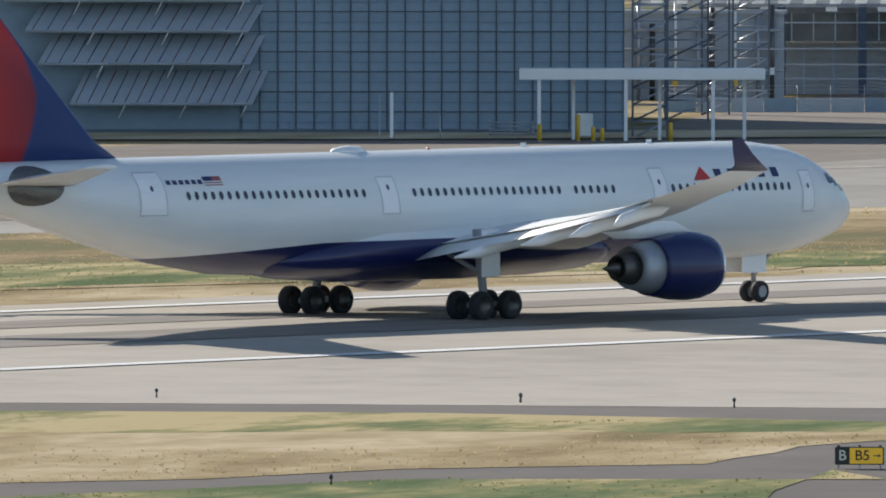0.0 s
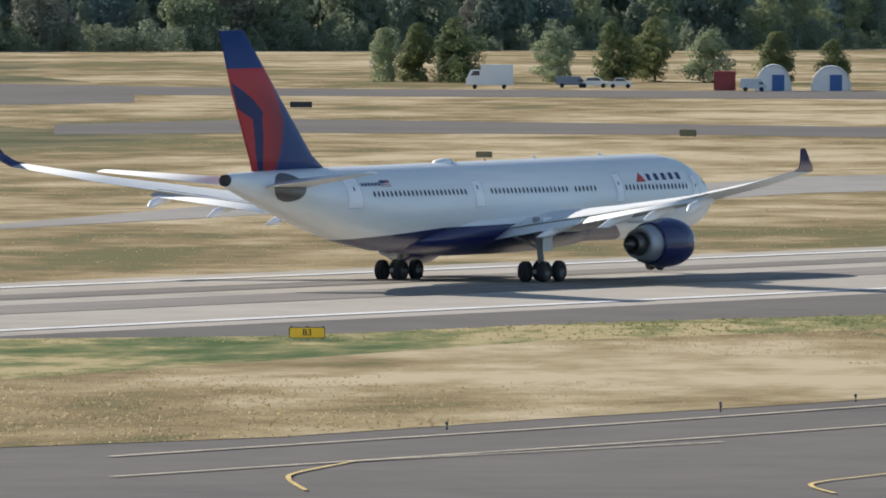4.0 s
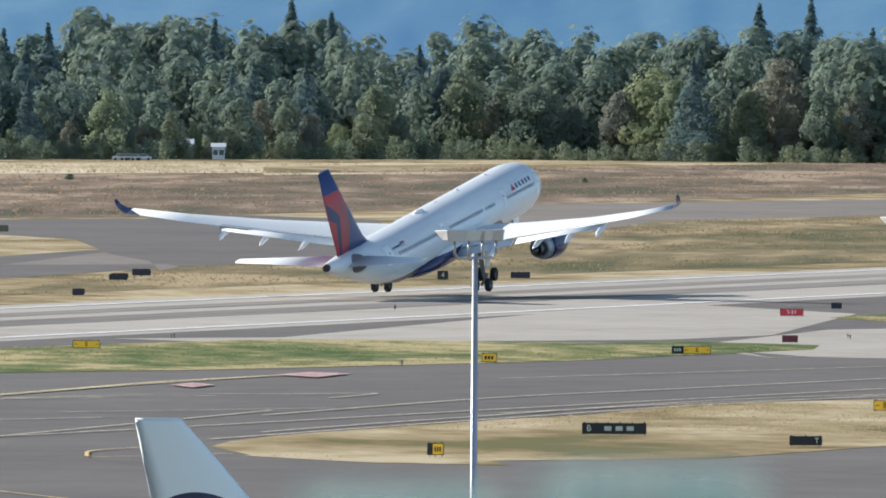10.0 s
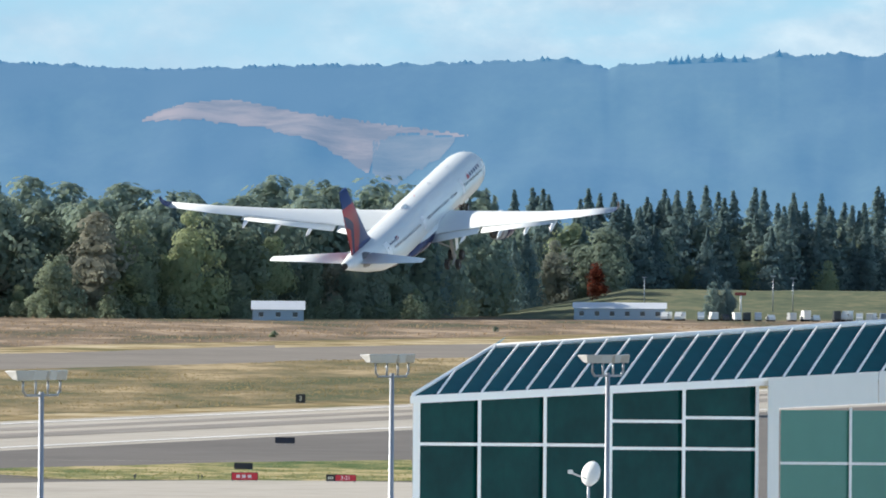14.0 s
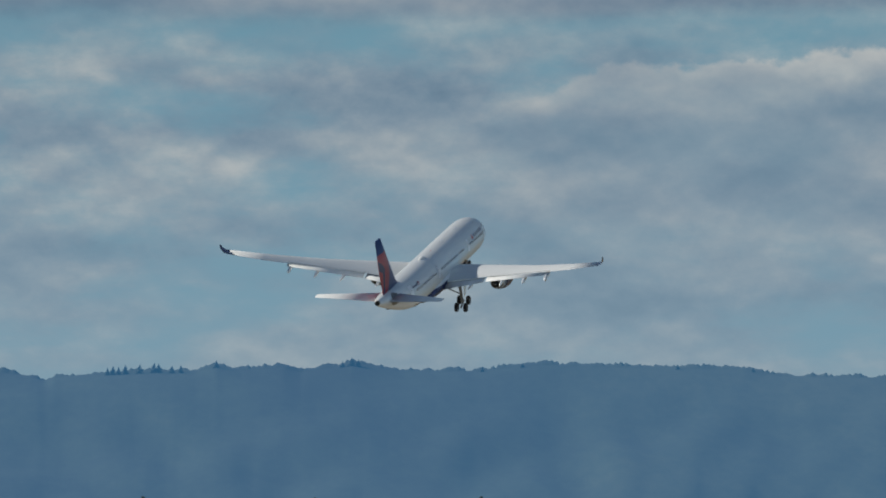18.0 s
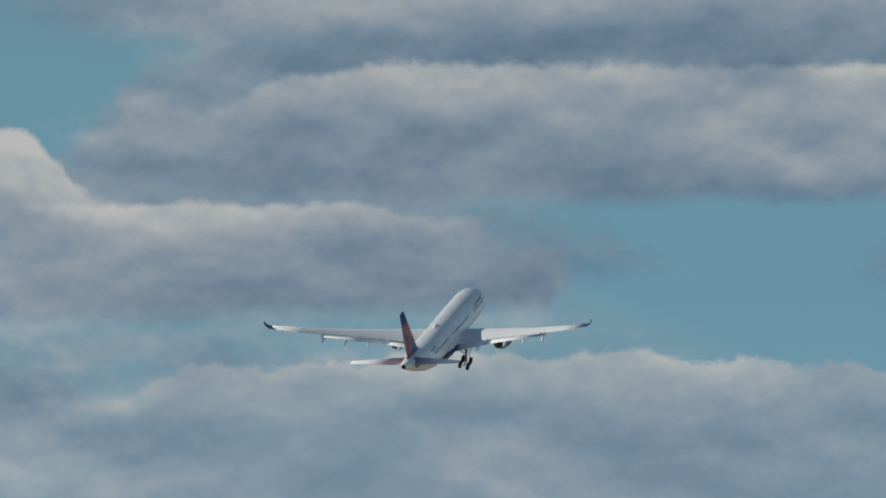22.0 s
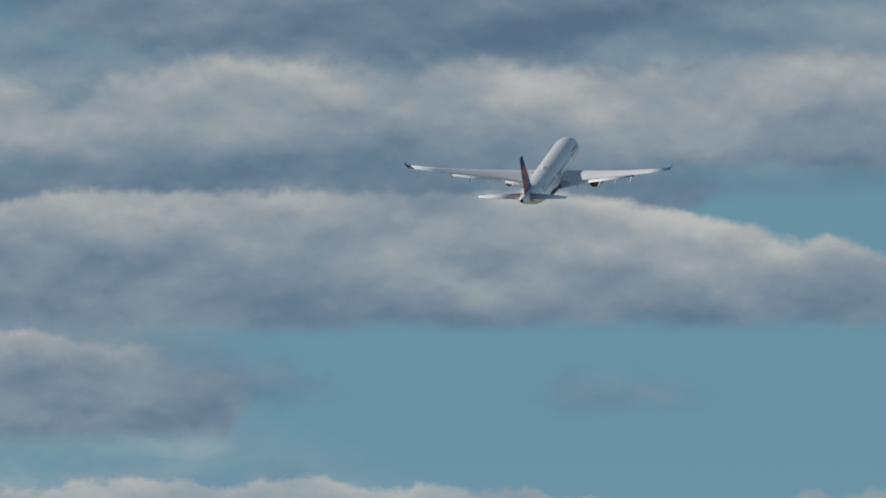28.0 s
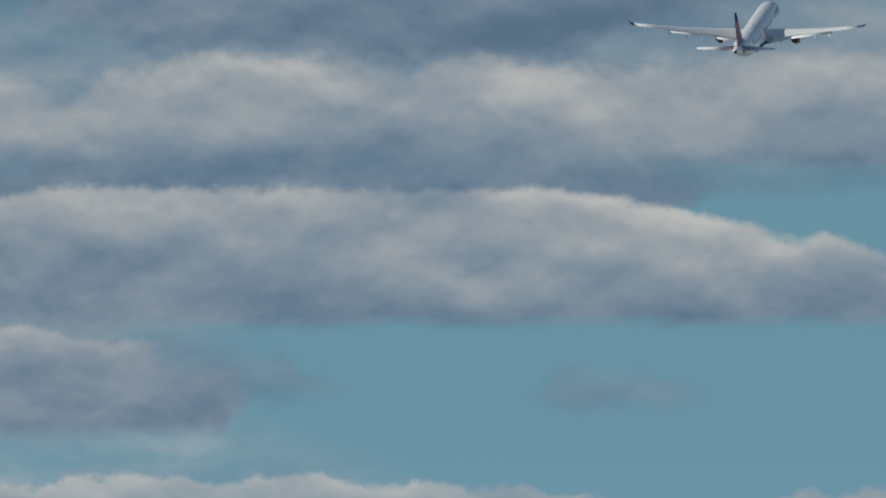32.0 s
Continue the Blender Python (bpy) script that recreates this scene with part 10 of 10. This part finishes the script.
def prop_plane(yaw, R, length, spin, label):
    """A small twin-engined propeller plane; its nose along x."""
    p = facing("propeller_plane", yaw, R, 0, label, "plane", "parked propeller planes", spin=spin)
    s = length / 13.0
    body = [(6.5, 1.55, 0.06), (6.2, 1.57, 0.3), (5.2, 1.66, 0.55), (3.8, 1.85, 0.78), (1.0, 1.92, 0.82), (-1.5, 1.95, 0.74), (-4.0, 2.05, 0.42), (-6.3, 2.2, 0.14)]
    skin("fuselage", [[(x * s, r * s * math.sin(k * math.pi / 8), (zc + r * 1.05 * math.cos(k * math.pi / 8)) * s) for k in range(16)] for x, zc, r in body], WHITE, p, "white fuselage")
    box("trim_stripe", -4.2 * s, 4.6 * s, -0.83 * s, 0.83 * s, 1.62 * s, 1.80 * s, NACELLE, p, "blue trim stripe")
    fin = [(-4.2, 2.3), (-5.6, 4.4), (-6.6, 4.5), (-6.3, 2.2)]
    skin("tail_fin", [[(x * s, y * s, z * s) for x, z in fin] for y in (-0.07, 0.07)], WHITE, p, smooth=False)
    skin("rudder", [[(x * s, y * s, z * s) for x, z in ((-6.0, 2.25), (-6.4, 4.45), (-6.9, 4.4), (-6.7, 2.3))] for y in (-0.06, 0.06)], NACELLE, p, "blue rudder", smooth=False)
    for e in (-1, 1):
        skin("wing", [[(q[0] * s, q[1] * s, q[2] * s) for q in ring] for ring in (foil((1.5, e * 0.6, 1.25), 2.3, 0.13), foil((1.0, e * 7.0, 1.75), 1.2, 0.12))], WHITE, p, "white wing")
        skin("tailplane", [[(q[0] * s, q[1] * s, q[2] * s) for q in ring] for ring in (foil((-4.9, e * 0.1, 2.25), 1.4, 0.1), foil((-5.3, e * 2.6, 2.4), 0.9, 0.1))], WHITE, p)
        en = turned("engine", [(2.9 * s, 0.18 * s), (2.6 * s, 0.40 * s), (1.2 * s, 0.46 * s), (-0.6 * s, 0.32 * s), (-1.4 * s, 0.08 * s)], (0, e * 2.4 * s, 1.55 * s), WHITE, p, "", 14)
        turned("spinner", [(3.3 * s, 0.02), (3.1 * s, 0.12 * s), (2.9 * s, 0.18 * s)], (0, e * 2.4 * s, 1.55 * s), ALU, en, "", 10)
        rod("propeller", (3.0 * s, e * 2.4 * s - 0.4 * s, 0.75 * s), (3.0 * s, e * 2.4 * s + 0.4 * s, 2.35 * s), 0.06, BLACK, en, "", None, 5)
        rod("gear_leg", (0.6 * s, e * 2.4 * s, 1.3 * s), (0.6 * s, e * 2.4 * s, 0.35 * s), 0.07, STRUT, p, "", None, 6)
        turned("wheel", [(-0.12, 0.1), (-0.12, 0.33), (0.12, 0.33), (0.12, 0.1)], (0.6 * s, e * 2.4 * s, 0.33), TYRE, p, "", 10, "y")
    rod("gear_leg", (4.9 * s, 0, 1.3 * s), (4.9 * s, 0, 0.3), 0.06, STRUT, p, "", None, 6)
    turned("wheel", [(-0.1, 0.1), (-0.1, 0.28), (0.1, 0.28), (0.1, 0.1)], (4.9 * s, 0, 0.28), TYRE, p, "", 10, "y")
    for k in range(5):
        box("cabin_window", (-1.3 + k * 0.75) * s, (-0.85 + k * 0.75) * s, -0.81 * s, 0.81 * s, 2.1 * s, 2.4 * s, PANE, p)
    box("windscreen", 3.0 * s, 3.7 * s, -0.66 * s, 0.66 * s, 2.15 * s, 2.5 * s, PANE, p)
    return p


prop_plane(62.97, 1818, 13.0, -28, "white and blue propeller plane parked on the apron")
prop_plane(64.43, 1768, 13.0, -28, "white and blue propeller plane parked near the hangar")
prop_plane(65.56, 1790, 13.0, 192, "white propeller plane parked beside another one")
prop_plane(65.70, 1766, 14.0, 200, "white propeller plane with a blue rudder")
prop_plane(66.53, 1776, 14.0, -82, "white propeller plane facing the field beside the hut")
bs = facing("apron_marker", 64.86, 1740, 0, "small striped marker on the apron", "marker")
turned("drum", [(0, 0.4), (0.9, 0.38), (1.0, 0.2)], (0, 0, 0), CREAM, bs, "", 12, "z")
for yaw, R, w in ((64.36, 1650, 0.5), (66.93, 1560, 1.2), (68.02, 1500, 1.3)):
    mk = facing("ground_box", yaw, R, 0, "small dark equipment box in the dry grass", "box")
    box("body", -w, w, 0, 0.8, 0.35, 1.0, CARDARK, mk, "", 0.05)
    for x in (-w * 0.7, w * 0.7):
        rod("leg", (x, 0.4, 0), (x, 0.4, 0.4), 0.06, STEEL, mk, "", None, 6)
# trees and bushes near the hangars
for k, (yaw, R, tall) in enumerate([(60.262, 1960, 8.5), (60.423, 1967, 9.3), (60.584, 1960, 10.1), (61.021, 1965, 8.0), (61.295, 1970, 9.5), (61.486, 1977, 10.3), (61.747, 1965, 8.5), (62.053, 1968, 8.0), (62.295, 1965, 7.0), (65.52, 2119, 14), (65.47, 2123, 12.5), (66.29, 1944, 13.8), (66.25, 1950, 11), (66.34, 1948, 12), (66.59, 2860, 8.4), (64.12, 1980, 11), (64.15, 1985, 13), (64.05, 1978, 9.5)]):
    tree(*polar(yaw, R), tall, "broad", k * 2, OLIVELEAF if k % 3 else GOLD, 1.15 + 0.12 * (k % 4), "leafy green tree behind the hangars", "trees by the hangars")
rust = tree(*polar(76.0, 3470), 9.5, "broad", 3, RUST, 1.0, "rust red autumn tree on the grass bank")
rust.location.z = 5.2
for yaw in (76.535, 76.595):
    tree(*polar(yaw, 3350), 10.5, "broad", 4, NEEDLE, 0.8, "dark rounded evergreen by the car park", "evergreens by the car park")
tree(*polar(67.261, 3000), 8.0, "broad", 5, AMBER, 1.0, "orange autumn tree in front of the wood")
tree(*polar(67.52, 3010), 11.0, "broad", 2, GOLD, 1.1, "yellow-green rounded tree in front of the wood")
tree(*polar(67.68, 3020), 8.5, "broad", 7, GOLD, 1.5, "yellow-green rounded tree in front of the wood")
for k in range(9):
    yaw, R = rnd.uniform(67.9, 76.5), rnd.uniform(2500, 3000)
    tree(*polar(yaw, R), rnd.uniform(0.8, 1.5), "broad", k, None if k % 2 else GOLD, 2.4, "low dusty bush in the weedy field", "bushes in the far field")
for k in range(14):
    yaw, R = rnd.uniform(65.3, 66.25), rnd.uniform(1925, 1990)
    tree(*polar(yaw, R), rnd.uniform(2.0, 3.4), "broad", k, GOLD if k % 2 else LEAF, 1.7, "dry brown bush behind the apron", "bushes behind the apron")
for k, yaw in enumerate((65.31, 65.39, 65.46, 65.53, 65.60, 65.68)):
    tree(*polar(yaw, 2838 + 3 * (k % 2)), 10.2 + 0.5 * (k % 3), "broad", k * 3, None, 1.25, "rounded green tree before the far blue building", "trees by the far blue building")
for k, yaw in enumerate((66.35, 66.43, 66.51)):
    tree(*polar(yaw, 2905), 5.6 + 0.4 * (k % 2), "broad", k, None, 1.5, "low green tree before the red building", "trees by the red building")


jet = build_jet()


def swing(at, axis, degrees):
    """A turn about an axis through a point."""
    return Matrix.Translation(at) @ Matrix.Rotation(radians(degrees), 4, axis) @ Matrix.Translation(-Vector(at))


def ease(t, a, b):
    s = max(0.0, min(1.0, (t - a) / (b - a)))
    return s * s * (3 - 2 * s)


TIMES = [0, 4.5, 5, 6, 7, 8, 8.5, 9, 9.5, 10, 11, 15, 18, 18.5, 19, 19.5, 20, 20.5, 21, 21.5, 22, 22.5, 23, 23.5, 24, 24.5, 25, 25.5, 26, 27, 28, 32]


def motions():
    walk(jet, [(t, Matrix.Translation((x, y, z)) @ Euler((radians(bank), radians(-nose), radians(turn)), "XYZ").to_matrix().to_4x4())
               for t, x, y, z, nose, bank, turn in JET_ROWS])
    for what, s, ob in MOVING:
        rows = []
        for t in TIMES:
            up = ease(t, 20.5, 26.0)
            drop = 0.5 * ease(t, 8.8, 10.4)      # the strut slides out as the weight comes off
            tuck = swing((0, s * 4.9, 4.2), "X", -s * 84 * up) @ Matrix.Translation((0, 0, -drop))
            if what == "wing":
                m = swing((0, s * 2.6, 3.6), "X", s * 3.3 * ease(t, 5, 10))
            elif what == "leg":
                m = tuck
            elif what == "bogie":
                m = tuck @ Matrix.Translation((0, s * 5.34, 0.69)) @ Matrix.Rotation(radians(-22 * ease(t, 8.5, 10.2) * (1 - up)), 4, "Y")
            else:
                m = swing((25.2, 0, 2.9), "Y", -95 * ease(t, 18, 20.5))
            rows.append((t, m))
        walk(ob, rows)


motions()
